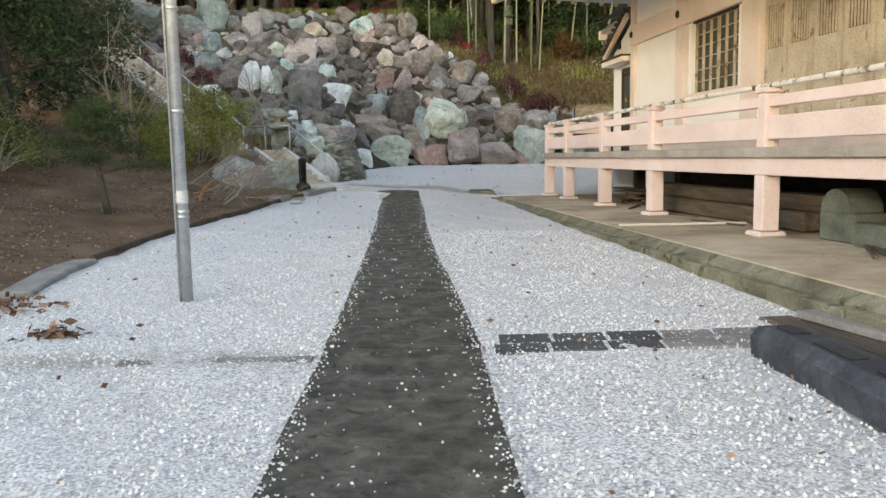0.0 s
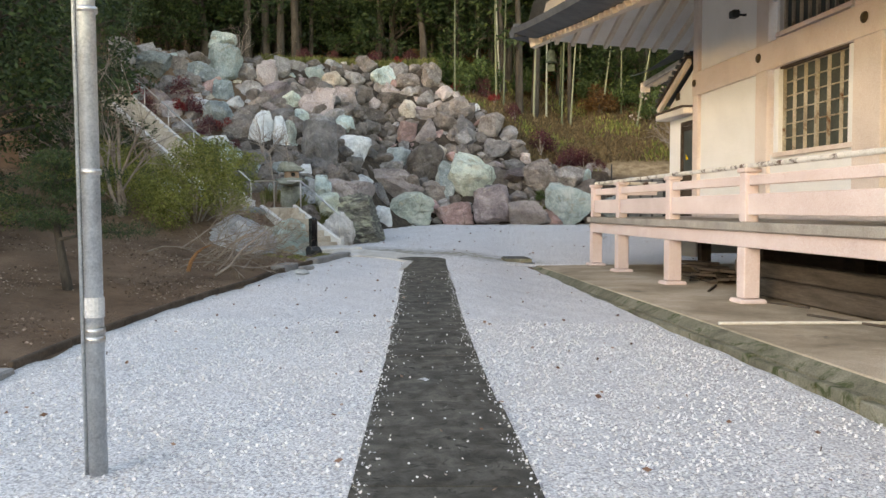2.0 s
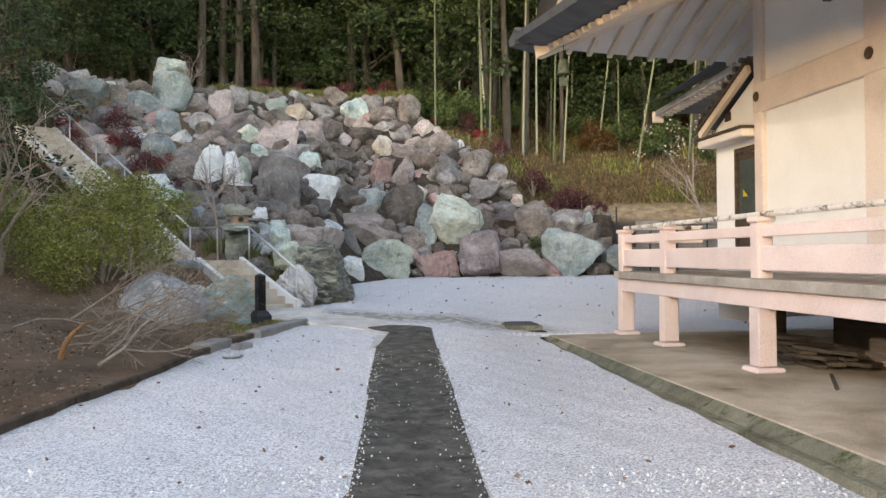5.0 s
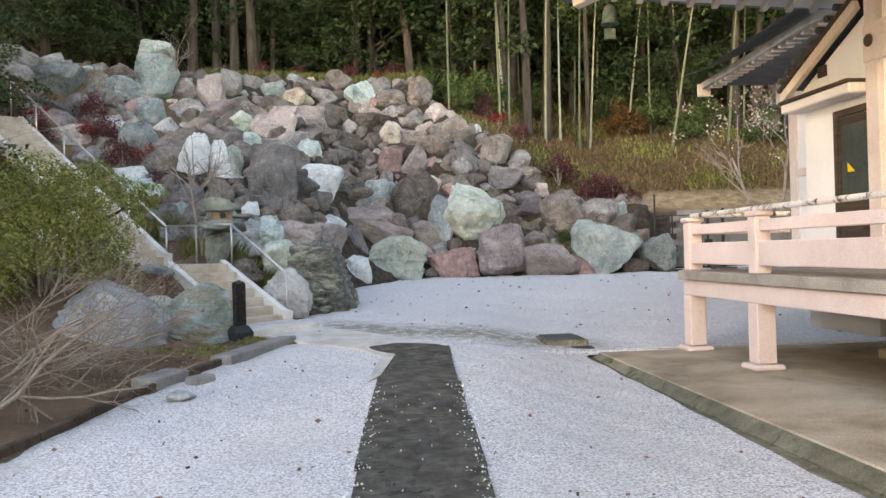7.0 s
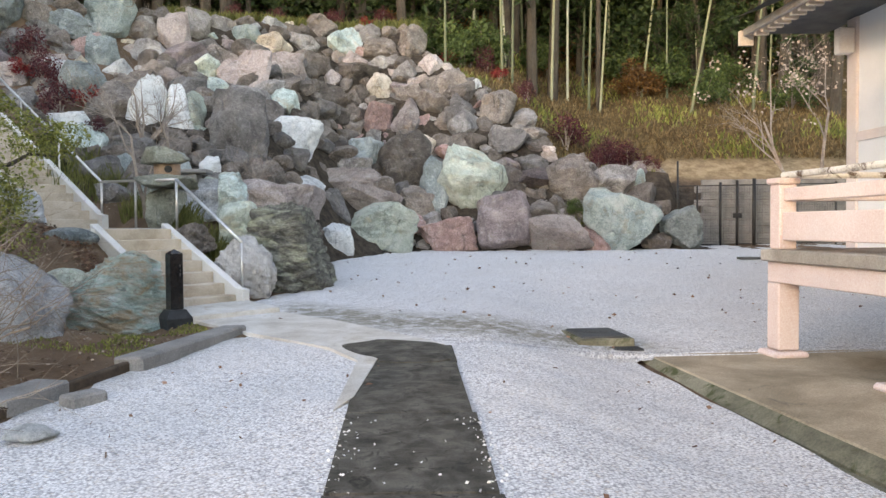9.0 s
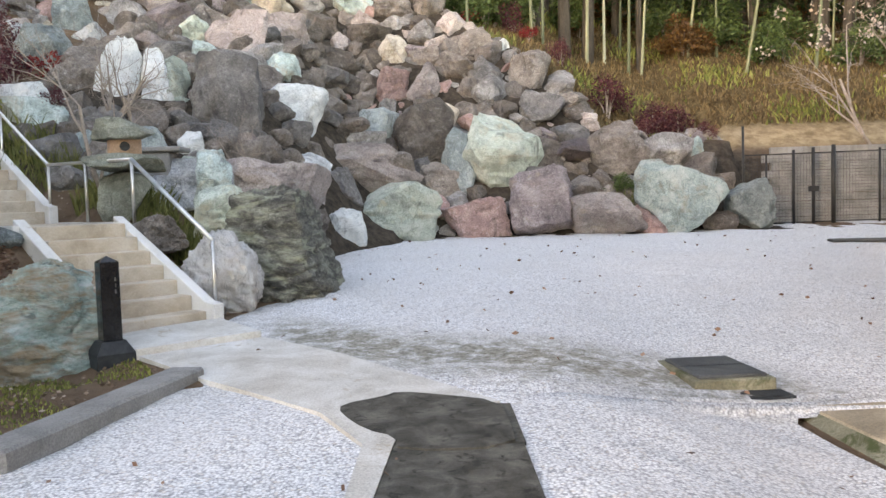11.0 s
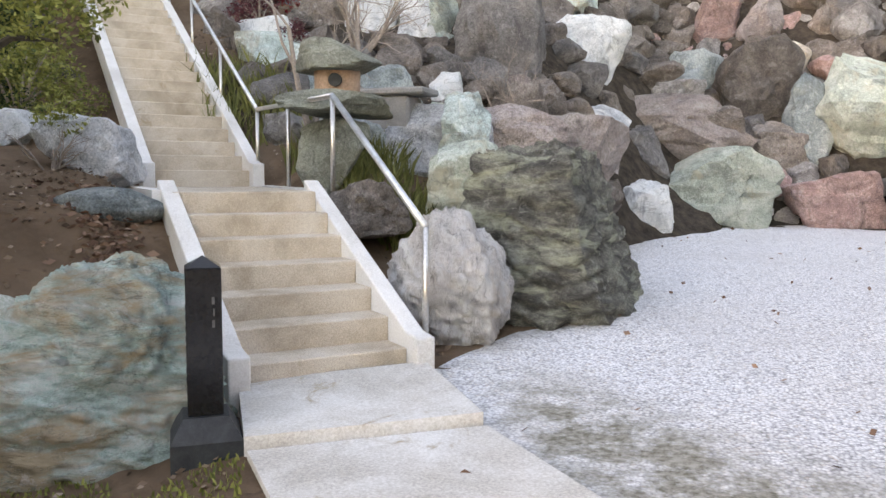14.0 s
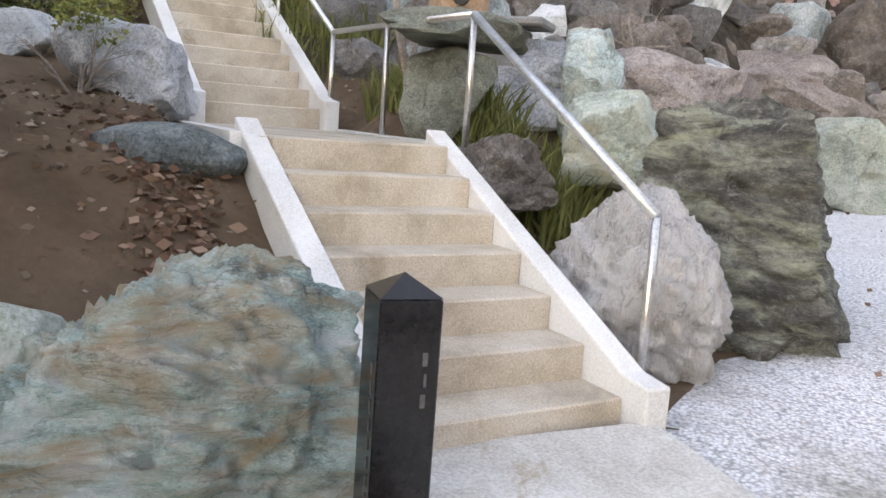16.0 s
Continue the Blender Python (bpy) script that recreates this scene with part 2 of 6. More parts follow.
M_BEIGE = simple("beige_column_paint", [(0.3, (0.62, 0.52, 0.475)), (0.6, (0.73, 0.635, 0.59))], 0.9, 60, 0.75, relief=0.12)
M_PLASTER = simple("white_plaster", [(0.3, (0.75, 0.75, 0.745)), (0.6, (0.82, 0.82, 0.82))], 0.8, 50, 0.85, relief=0.1)
M_DECK = simple("grey_deck_slab", [(0.3, (0.26, 0.23, 0.20)), (0.6, (0.42, 0.38, 0.34))], 1.2, 60, 0.85, stain=((0.18, 0.16, 0.14), 0.62))
M_TILE = simple("roof_tile_grey", [(0.3, (0.045, 0.048, 0.052)), (0.7, (0.11, 0.115, 0.12))], 2.0, 40, 0.6)
M_SOFFIT = simple("soffit_paint", [(0.3, (0.66, 0.61, 0.57)), (0.7, (0.78, 0.73, 0.69))], 1.2, 40, 0.85)
M_RAFTER = simple("rafter_paint", [(0.3, (0.62, 0.50, 0.40)), (0.7, (0.76, 0.65, 0.54))], 1.2, 40, 0.85)
M_DARKWOOD = simple("dark_wood", [(0.3, (0.035, 0.025, 0.018)), (0.7, (0.09, 0.065, 0.048))], 2.0, 30, 0.8, stretch=(1, 1, 6))
M_STEEL = simple("galvanised_steel", [(0.3, (0.42, 0.44, 0.46)), (0.6, (0.58, 0.61, 0.63))], 6.0, 60, 0.42, metal=0.75, relief=0.05, spec=0.5)
M_INOX = simple("stainless_rail", [(0.3, (0.50, 0.47, 0.44)), (0.6, (0.62, 0.60, 0.58))], 4.0, 60, 0.3, metal=0.9, relief=0.03, spec=0.5)
M_BLACK = simple("polished_black_granite", [(0.3, (0.006, 0.006, 0.007)), (0.7, (0.016, 0.016, 0.017))], 30.0, 200, 0.14, relief=0, spec=0.4)
M_BLACKR = simple("rough_black_granite", [(0.3, (0.015, 0.017, 0.02)), (0.7, (0.04, 0.045, 0.05))], 12.0, 200, 0.6, relief=0.2)
M_GLASS = simple("dusty_glass", [(0.3, (0.03, 0.04, 0.036)), (0.7, (0.075, 0.09, 0.08))], 1.4, 20, 0.3, relief=0, spec=0.35)
M_RUSTDOOR = simple("rusted_painted_door", [(0.3, (0.34, 0.29, 0.22)), (0.5, (0.46, 0.41, 0.33)), (0.7, (0.55, 0.50, 0.42))], 1.2, 40, 0.8, stain=((0.17, 0.075, 0.035), 0.575))
M_RUSTRAIL = simple("flaking_white_rail", [(0.3, (0.60, 0.56, 0.50)), (0.6, (0.74, 0.71, 0.66))], 2.5, 40, 0.75, stain=((0.10, 0.055, 0.035), 0.52))
M_BRASS = simple("dark_bronze", [(0.3, (0.05, 0.035, 0.02)), (0.7, (0.13, 0.09, 0.05))], 20, 60, 0.5, metal=0.6)
M_OLDWOOD = simple("weathered_grey_timber", [(0.3, (0.055, 0.042, 0.032)), (0.55, (0.12, 0.095, 0.075)), (0.75, (0.20, 0.165, 0.135))], 1.6, 24, 0.9, relief=0.5, dist=0.01, stretch=(6, 0.6, 6), obj=True)


# ---- building blocks ----
def mesh_of(name, bm, mat):
    me = bpy.data.meshes.new(name)
    bm.to_mesh(me)
    bm.free()
    me.materials.append(mat)
    return me


def part(name, bm, mat, parent=None, label="", smooth=False):
    me = mesh_of(name, bm, mat)
    if smooth:
        for p in me.polygons:
            p.use_smooth = True
    ob = new(name, me)
    if parent:
        ob.parent = parent
    if label:
        ob["label"] = label
    return ob


def box(bm, x0, y0, z0, x1, y1, z1, bev=0.0, rot=None):
    """A box between two corners added to bm, its edges bevelled."""
    r = bmesh.ops.create_cube(bm, size=1)
    vs = r["verts"]
    m = Matrix.Translation(((x0 + x1) / 2, (y0 + y1) / 2, (z0 + z1) / 2)) @ Matrix.Diagonal((abs(x1 - x0), abs(y1 - y0), abs(z1 - z0), 1))
    bmesh.ops.transform(bm, matrix=m, verts=vs)
    if bev:
        es = list({e for v in vs for e in v.link_edges})
        r = bmesh.ops.bevel(bm, geom=es, offset=bev, segments=1, affect="EDGES", profile=0.5)
        vs = list({v for f in r["faces"] for v in f.verts} | {v for v in vs if v.is_valid})
    if rot is not None:
        bmesh.ops.transform(bm, matrix=rot, verts=vs)
    return bm


def boxed(*a, bev=0.008, rot=None):
    return box(bmesh.new(), *a, bev=bev, rot=rot)


def prism(bm, pts, z0, z1):
    """An upright prism over a polygon of (x, y)."""
    lo = [bm.verts.new((x, y, z0)) for x, y in pts]
    hi = [bm.verts.new((x, y, z1)) for x, y in pts]
    bm.faces.new(hi)
    bm.faces.new(lo[::-1])
    for i in range(len(pts)):
        j = (i + 1) % len(pts)
        bm.faces.new((lo[i], lo[j], hi[j], hi[i]))
    return bm


def tube(bm, pts, rads, sides=8, cap=True):
    """A tube along points with a radius at each."""
    rings = []
    pts = [Vector(p) for p in pts]
    for i, p in enumerate(pts):
        d = (pts[min(i + 1, len(pts) - 1)] - pts[max(i - 1, 0)])
        d = d.normalized() if d.length > 1e-6 else Vector((0, 0, 1))
        a = d.orthogonal().normalized() if abs(d.z) > 0.9 else Vector((-d.y, d.x, 0)).normalized()
        c = d.cross(a)
        r = rads[i] if isinstance(rads, (list, tuple)) else rads
        rings.append([bm.verts.new(p + (a * math.cos(2 * math.pi * k / sides) + c * math.sin(2 * math.pi * k / sides)) * r) for k in range(sides)])
    for q, r in zip(rings, rings[1:]):
        for k in range(sides):
            bm.faces.new((q[k], q[(k + 1) % sides], r[(k + 1) % sides], r[k]))
    if cap:
        bm.faces.new(rings[0][::-1])
        bm.faces.new(rings[-1])
    return bm


def empty(name, m=None, **tags):
    ob = new(name)
    if m is not None:
        ob.matrix_world = m
    return tagged(ob, **tags)


def smoothstep(a, b, x):
    t = np.clip((x - a) / (b - a), 0, 1)
    return t * t * (3 - 2 * t)


# ---- terrain ----
EDGE_Y = (-5, 8.2, 10.3, 12.6, 15, 17.1, 18.6, 20.9, 22.6, 23.6, 24.9, 26.5, 28, 30, 34.5, 60)
EDGE_X = (-5.2, -4.55, -4.62, -4.62, -4.45, -4.12, -4.05, -3.6, -3.05, -3.7, -3.6, -3.3, -2.9, -3.3, -3.5, -3.5)


def edge_x(y):
    """Where the gravel ends against the bank."""
    return np.interp(y, EDGE_Y, EDGE_X)


def court(x, y):
    """Height of the gravel court, which climbs gently and dips towards the hall."""
    y = np.minimum(y, 40.0)
    z = 0.0145 * y + 0.00052 * y * np.abs(y)
    dip = np.interp(y, (7, 11, 14, 18, 22, 26, 30), (0, 0.03, 0.08, 0.13, 0.21, 0.14, 0))
    return z - dip * smoothstep(-0.3, 1.3, x)


def wall_top(x):
    return np.interp(x, (-14, -9, -4, -1.5, -0.9, 0.7, 1.55, 2.3, 2.9, 6.0, 6.5, 9), (8.3, 8.2, 8.5, 8.6, 7.2, 6.3, 5.4, 4.4, 3.5, 3.3, 3.0, 3.0))


def face_y(x, z):
    return 34.9 + 0.8 * (z - 1.1) - 0.6 * np.maximum(0, -4 - x) + 1.4 * smoothstep(5.9, 6.4, x)


def carve(x, y, z):
    """Keeps the soil under the two flights and the landing."""
    for fx, fy, ux, uy, half, run, z0, slope in ((-4.02, 24.55, -0.775, 0.632, 0.62, 1.9, 0.64, 0.575), (-5.40, 25.67, -0.752, 0.659, 0.72, 2.7, 1.73, 0.0), (-7.22, 27.45, -0.78, 0.625, 0.74, 8.5, 1.77, 0.575)):
        a = (x - fx) * ux + (y - fy) * uy
        b = np.abs((x - fx) * uy - (y - fy) * ux)
        cap = z0 + slope * np.clip(a, 0, run) - 0.05 + 0.9 * np.maximum(0, b - half)
        z = np.where((b < half + 0.8) & (a > -0.3) & (a < run + 0.1), np.minimum(z, cap), z)
    return z


def height(x, y):
    base = court(x, y)
    e = edge_x(y)
    d = np.maximum(0, e - np.interp(y, (20.5, 22.5), (0, 0.85)) - x)
    bank = base + np.minimum(d, np.interp(y, (22, 24.5), (2.4, 1.5))) * np.interp(y, (6, 15, 21, 24.5), (0.12, 0.12, 0.15, 0.70)) + np.clip(d - np.interp(y, (22, 24.5), (2.4, 1.5)), 0, 6) * np.interp(y, (6, 15, 21, 24.5), (0.12, 0.13, 0.24, 0.14)) + np.clip(e - 8 - x, 0, 14) * 0.12
    stair = 1.85 + 0.56 * ((x + 7.3) * -0.40 + (y - 27.6) * 0.91)
    stair = np.minimum(stair, 7.5) - 2.6 * smoothstep(-5.5, -2.3, x)
    stair = np.where(x < -2.3, stair, -9)
    top = wall_top(x)
    yt = face_y(x, top)
    terrace = np.interp(x, (2, 5, 5.9, 6.5), (0.3, 2.2, 2.2, 0.0))
    hill = np.minimum(1.1 + (y - 34.9 + 0.6 * np.maximum(0, -4 - x) - 1.4 * smoothstep(5.9, 6.4, x)) / 0.8, top + np.maximum(0, y - yt - terrace) * np.interp(x, (-1.5, 2.0), (0.16, 0.62)) + np.maximum(0, y - 52) * np.interp(x, (-1.5, 2.0), (0.9, 0.3)))
    hill = np.minimum(hill, 30 + 0.1 * (y - 60))
    bump_ = 0.05 * np.sin(x * 2.1 + 0.7 * y) * np.cos(y * 1.7 - 0.4 * x) * smoothstep(0.3, 1.5, e - x)
    # ridges added out of view, so the low sun leaves the court shaded
    ridge = 4.2 * smoothstep(-9, -15, x) * (1 - smoothstep(6, 16, y))
    ridge = np.maximum(ridge, 2.6 * smoothstep(-12, -20, y))
    z = np.maximum(np.maximum(np.maximum(bank, stair), hill), ridge) + bump_
    z = z - 0.48 * np.exp(-(((x + 5.05) / 0.75) ** 2 + ((y - 22.75) / 0.6) ** 2))
    return carve(x, y, z)


def lines(*spans):
    out = []
    for a, b, s in spans:
        out += list(np.arange(a, b - 1e-6, s))
    return np.array(out + [spans[-1][1]])


def grid_mesh(name, xs, ys, zfun, mat, attrs=()):
    X, Y = np.meshgrid(xs, ys)
    Z = zfun(X, Y)
    v = np.stack([X, Y, Z], -1).reshape(-1, 3)
    w = len(xs)
    f = [(j * w + i, j * w + i + 1, (j + 1) * w + i + 1, (j + 1) * w + i) for j in range(len(ys) - 1) for i in range(w - 1)]
    me = bpy.data.meshes.new(name)
    me.from_pydata(v.tolist(), [], f)
    for key, fun in attrs:
        a = me.attributes.new(key, "FLOAT", "POINT")
        a.data.foreach_set("value", np.ascontiguousarray(fun(X, Y).reshape(-1), dtype=np.float32))
    me.polygons.foreach_set("use_smooth", [True] * len(f))
    me.materials.append(mat)
    return new(name, me)


def grass_mask(x, y):
    top = wall_top(x)
    return np.clip(smoothstep(-0.3, 0.8, y - face_y(x, top) - 0.2) * smoothstep(-3, 1, x), 0, 1)


def earth_mask(x, y):
    yt = face_y(x, wall_top(x))
    return smoothstep(4.5, 6, x) * smoothstep(0.0, 0.5, y - yt) * (1 - smoothstep(1.0, 1.7, y - yt))


# area of the rock slope, where the ground colour carries painted gap shade
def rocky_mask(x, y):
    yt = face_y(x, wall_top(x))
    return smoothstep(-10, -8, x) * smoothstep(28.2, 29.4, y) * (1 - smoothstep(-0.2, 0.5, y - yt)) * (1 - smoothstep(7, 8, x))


def ground_z(x, y):
    inside = (x > edge_x(y) + 0.1) & (y < 34.5)
    return height(x, y) - np.where(inside, 0.05, 0.0)


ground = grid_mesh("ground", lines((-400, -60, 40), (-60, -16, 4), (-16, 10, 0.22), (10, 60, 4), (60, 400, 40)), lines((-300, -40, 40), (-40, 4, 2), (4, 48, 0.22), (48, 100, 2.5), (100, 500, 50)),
                   ground_z, M_SOIL, (("grass", grass_mask), ("earth", earth_mask), ("gap_shade", rocky_mask)))
tagged(ground, "dark brown soil strewn with dry leaves, climbing to a wooded hillside", "ground", kind="structure")

KERB = lambda y: 1.30 - 0.112 * (y - 21.9)


def gravel_sheet():
    ys = lines((-6, 36, 0.16))
    n = 70
    X, Y = [], []
    for y in ys:
        a = edge_x(y)
        b = KERB(y) + 0.02 if y < 22.0 else np.interp(y, (22.0, 22.6, 30), (1.4, 9.0, 12.0))
        X.append(np.linspace(a, b, n))
        Y.append(np.full(n, y))
    X, Y = np.array(X), np.array(Y)
    Z = court(X, Y) + 0.012 * np.sin(X * 3.1 + Y * 1.3) * np.sin(Y * 2.3 - X) + 0.006 * np.sin(X * 9 + Y * 7)
    v = np.stack([X, Y, Z], -1).reshape(-1, 3)
    f = [(j * n + i, j * n + i + 1, (j + 1) * n + i + 1, (j + 1) * n + i) for j in range(len(ys) - 1) for i in range(n - 1)]
    me = bpy.data.meshes.new("gravel_court")
    me.from_pydata(v.tolist(), [], f)
    d = np.clip(1 - np.abs((Y - 22.9) - 0.35 * np.sin(X * 1.1) + 0.55 * (X - 0.3)) / 1.1, 0, 1) * 1.6 * smoothstep(-3.6, -2.2, X) * (1 - smoothstep(1.2, 2.4, X))
    d = np.maximum(d, np.clip(1 - (X - edge_x(Y)) / 0.5, 0, 1) * 0.55)
    d = np.maximum(d, np.clip(1 - np.abs(Y - 5.5) / 0.35, 0, 1) * (X < -0.9) * 0.9)
    a = me.attributes.new("dirt", "FLOAT", "POINT")
    a.data.foreach_set("value", np.ascontiguousarray(d.reshape(-1), dtype=np.float32))
    me.polygons.foreach_set("use_smooth", [True] * len(f))
    me.materials.append(M_GRAVEL)
    return tagged(new("gravel_court", me), "white crushed-stone gravel court with a few fallen leaves", "gravel", kind="structure")


gravel_sheet()


def cz(x, y):
    return float(court(np.float64(x), np.float64(y)))


def hz(x, y):
    return float(height(np.float64(x), np.float64(y)))


# ---- straight dark path, curved pale path ----
def path_x(y, side):
    return float(np.interp(y, (0, 6, 12, 20, 22), (-0.78, -0.88, -1.10, -1.50, -1.60) if side < 0 else (0.42, 0.24, -0.18, -0.55, -0.66)))


def slab_on_court(name, outline, mat, up, thick=0.08, label="", cat="path"):
    """A slab whose top follows the court, up metres above it; outline: (x, y) points."""
    bm = bmesh.new()
    bm.faces.new([bm.verts.new((x, y, 0)) for x, y in outline])
    bmesh.ops.triangulate(bm, faces=bm.faces)
    if len(outline) > 5:
        bmesh.ops.subdivide_edges(bm, edges=bm.edges, cuts=5, use_grid_fill=True)
    else:
        bmesh.ops.subdivide_edges(bm, edges=bm.edges, cuts=2, use_grid_fill=True)
    for v in bm.verts:
        v.co.z = cz(v.co.x, v.co.y) + up
    rim = [e for e in bm.edges if e.is_boundary]
    low = bmesh.ops.extrude_edge_only(bm, edges=rim)["geom"]
    for v in low:
        if isinstance(v, bmesh.types.BMVert):
            v.co.z -= thick
    bmesh.ops.recalc_face_normals(bm, faces=bm.faces)
    return part(name, bm, mat)
path = empty("paved_path", label="dark weathered concrete slab path laid through the white gravel", category="path", kind="structure")
rng = random.Random(4)
y = -3.0
while y < 21.6:
    y2 = min(21.75, y + rng.uniform(1.5, 1.9))
    if y2 > 21.2:
        y2 = 21.75
    j = [rng.uniform(-0.02, 0.02) for _ in range(4)]
    ob = slab_on_court("slab", [(path_x(y, -1) + j[0], y + 0.011), (path_x(y, 1) + j[1], y + 0.011), (path_x(y2, 1) + j[2], y2 - 0.011), (path_x(y2, -1) + j[3], y2 - 0.011)], M_PATH, 0.016 + rng.uniform(0, 0.008))
    ob.parent = path
    y = y2


def rounded(pts):
    """Cuts every corner of a closed outline once."""
    out = []
    for (ax, ay), (bx, by) in zip(pts, pts[1:] + pts[:1]):
        out += [(ax * 0.75 + bx * 0.25, ay * 0.75 + by * 0.25), (ax * 0.25 + bx * 0.75, ay * 0.25 + by * 0.75)]
    return out


ob = slab_on_court("slab", rounded([(-1.33, 20.83), (-1.36, 21.08), (-1.55, 21.21), (-1.76, 21.57), (-1.78, 21.76), (-1.5, 21.93), (-1.42, 22.05), (-1.08, 21.93), (-0.72, 21.76), (-0.66, 21.3), (-0.66, 20.85)]), M_PATH, 0.034)
ob.parent = path
pale = empty("pale_path", label="pale cast concrete path bending from the dark path to the stone stairs", category="path", kind="structure")
for quad in ([(-1.54, 19.2), (-1.43, 19.6), (-1.36, 20.95), (-1.54, 20.95)], [(-1.54, 20.95), (-1.36, 20.95), (-1.3, 21.675), (-1.9, 21.6)], [(-1.9, 21.6), (-0.7, 21.75), (-1.09, 22.24), (-2.31, 21.97)],
             [(-2.31, 21.97), (-1.09, 22.24), (-1.5, 22.72), (-2.98, 22.56)], [(-2.98, 22.56), (-1.5, 22.72), (-2.0, 23.33), (-3.4, 23.0)], [(-3.4, 23.0), (-2.0, 23.33), (-2.88, 24.13), (-3.82, 23.42)]):
    ob = slab_on_court("slab", quad, M_CONC, 0.030)
    ob.parent = pale
ob = slab_on_court("slab", [(-2.91, 24.16), (-3.56, 24.95), (-4.42, 24.18), (-3.85, 23.44)], M_CONC, 0.085, 0.14)
ob.parent = pale


# ---- boulders ----
def boulder_mesh(name, w, d, h, seed, mat, level=4, cuts=13, rough=0.10, flat_top=False, layered=0.0, taper=0.0, faces=(), block=True):
    """A rock split along flat planes: facets first, then chipped and weathered by noise."""
    r = random.Random(seed)
    bm = bmesh.new()
    bmesh.ops.create_icosphere(bm, subdivisions=level, radius=1.0)
    planes = [(Vector(n).normalized(), c) for n, c in faces]
    for ax in ((1, 0, 0), (-1, 0, 0), (0, 1, 0), (0, -1, 0), (0, 0, 1), (0, 0, -1)) if block else ():
        planes.append(((Vector(ax) + Vector((r.gauss(0, 0.32), r.gauss(0, 0.32), r.gauss(0, 0.32)))).normalized(), r.uniform(0.60, 0.82)))
    for _ in range(cuts):
        nrm = Vector((r.gauss(0, 1), r.gauss(0, 1), r.gauss(0, 0.85))).normalized()
        planes.append((nrm, r.uniform(0.66, 0.95)))
    if flat_top:
        planes.append((Vector((r.uniform(-0.15, 0.15), r.uniform(-0.15, 0.15), 1)).normalized(), 0.62))
    off = Vector((r.uniform(-50, 50), r.uniform(-50, 50), r.uniform(-50, 50)))
    strata = Vector((r.gauss(0, 1), r.gauss(0, 1), r.gauss(0, 1.6))).normalized()
    for v in bm.verts:
        u = v.co.normalized()
        k = 1.2 if block else 1.0
        for nrm, c in planes:
            t = u.dot(nrm)
            if t > 0.05 and c / t < k:
                k = c / t
        p = u * k
        q = p * 1.3 + off
        p += u * (noise.fractal(q, 0.8, 2.1, 5) * rough + noise.noise(q * 3.1) * rough * 0.4)
        # split ledges along one bedding direction
        ledge = (q.dot(strata) * 3.4 + noise.noise(q * 1.7) * 0.8) % 1.0
        if level < 5:
            p -= u * rough * 0.55 * (1 - min(1.0, ledge * 3.0)) ** 2
        if level > 4:
            tilt = Vector((q.x * 0.8, q.y * 0.8, q.z * 3.2 + q.x * 0.9))
            p += u * noise.ridged_multi_fractal(tilt * 1.3, 0.9, 2.2, 5, 1.0, 2.0) * rough * 0.24
            p += u * (noise.fractal(tilt * 4.0, 0.7, 2.2, 5) * rough * 0.34)
            if level > 6:
                p += u * (noise.ridged_multi_fractal(tilt * 5.0, 0.9, 2.2, 4, 1.0, 2.0) * rough * 0.14)
        if layered:
            lz = p.z * 7 + noise.noise(q * 1.2) * 1.4
            k = abs((lz % 1.0) - 0.5) * 2
            p.x *= 1 - layered * (1 - k) ** 3
            p.y *= 1 - layered * (1 - k) ** 3
        k = 1 - taper * p.z
        p.x, p.y = p.x * k, p.y * k
        v.co = Vector((p.x * w / 1.5, p.y * d / 1.5, p.z * h / 1.5))
    lo = min(v.co.z for v in bm.verts)
    hi = max(v.co.z for v in bm.verts)
    x0, x1 = min(v.co.x for v in bm.verts), max(v.co.x for v in bm.verts)
    for v in bm.verts:
        v.co.z = (v.co.z - (lo + hi) / 2) * h / (hi - lo)
        v.co.x = (v.co.x - (x0 + x1) / 2) * w / (x1 - x0)
    me = mesh_of(name, bm, mat)
    if level > 4:
        for p in me.polygons:
            p.use_smooth = True
    return me


COUNT = [0]


def boulder(x, y, z, w, h, kind, d=None, label="", rz=None, ry=0.0, level=4, rough=0.10, cuts=11, flat=False, layered=0.0, taper=0.0, faces=(), block=True, group="boulders of the rock garden"):
    """A boulder centred at x, y, z, w wide across the view, d deep, h high."""
    COUNT[0] += 1
    r = random.Random(COUNT[0] * 7 + 3)
    d = d or min(w, h) * 0.95
    ob = new("boulder", boulder_mesh("boulder", w, d, h, COUNT[0] + 11, STONE[kind], level, cuts, rough, flat, layered, taper, faces, block))
    ob.matrix_world = pose(x, y, z, r.uniform(-5, 5), ry, r.uniform(-8, 8) if rz is None else rz)
    words = {"grey": "grey rough natural boulder", "brown": "brown-grey rough natural boulder", "green": "pale green schist boulder", "teal": "blue-green schist boulder", "blue": "blue-grey veined boulder",
             "white": "white quartz boulder", "red": "dull red flat-faced boulder", "purple": "dark purple upright boulder", "pink": "pinkish grey boulder", "dark": "dark layered boulder with pale lichen",
             "slate": "dark blue-green pointed boulder", "rusty": "blue-green boulder with rusty patches", "streak": "pale streaked boulder", "tan": "pale tan boulder"}
    return tagged(ob, label or words[kind] + " set in the piled rock slope", "boulder", group)

# ---- stairs ----
UP = Vector((-0.775, 0.632, 0)).normalized()
ACROSS = Vector((UP.y, -UP.x, 0))


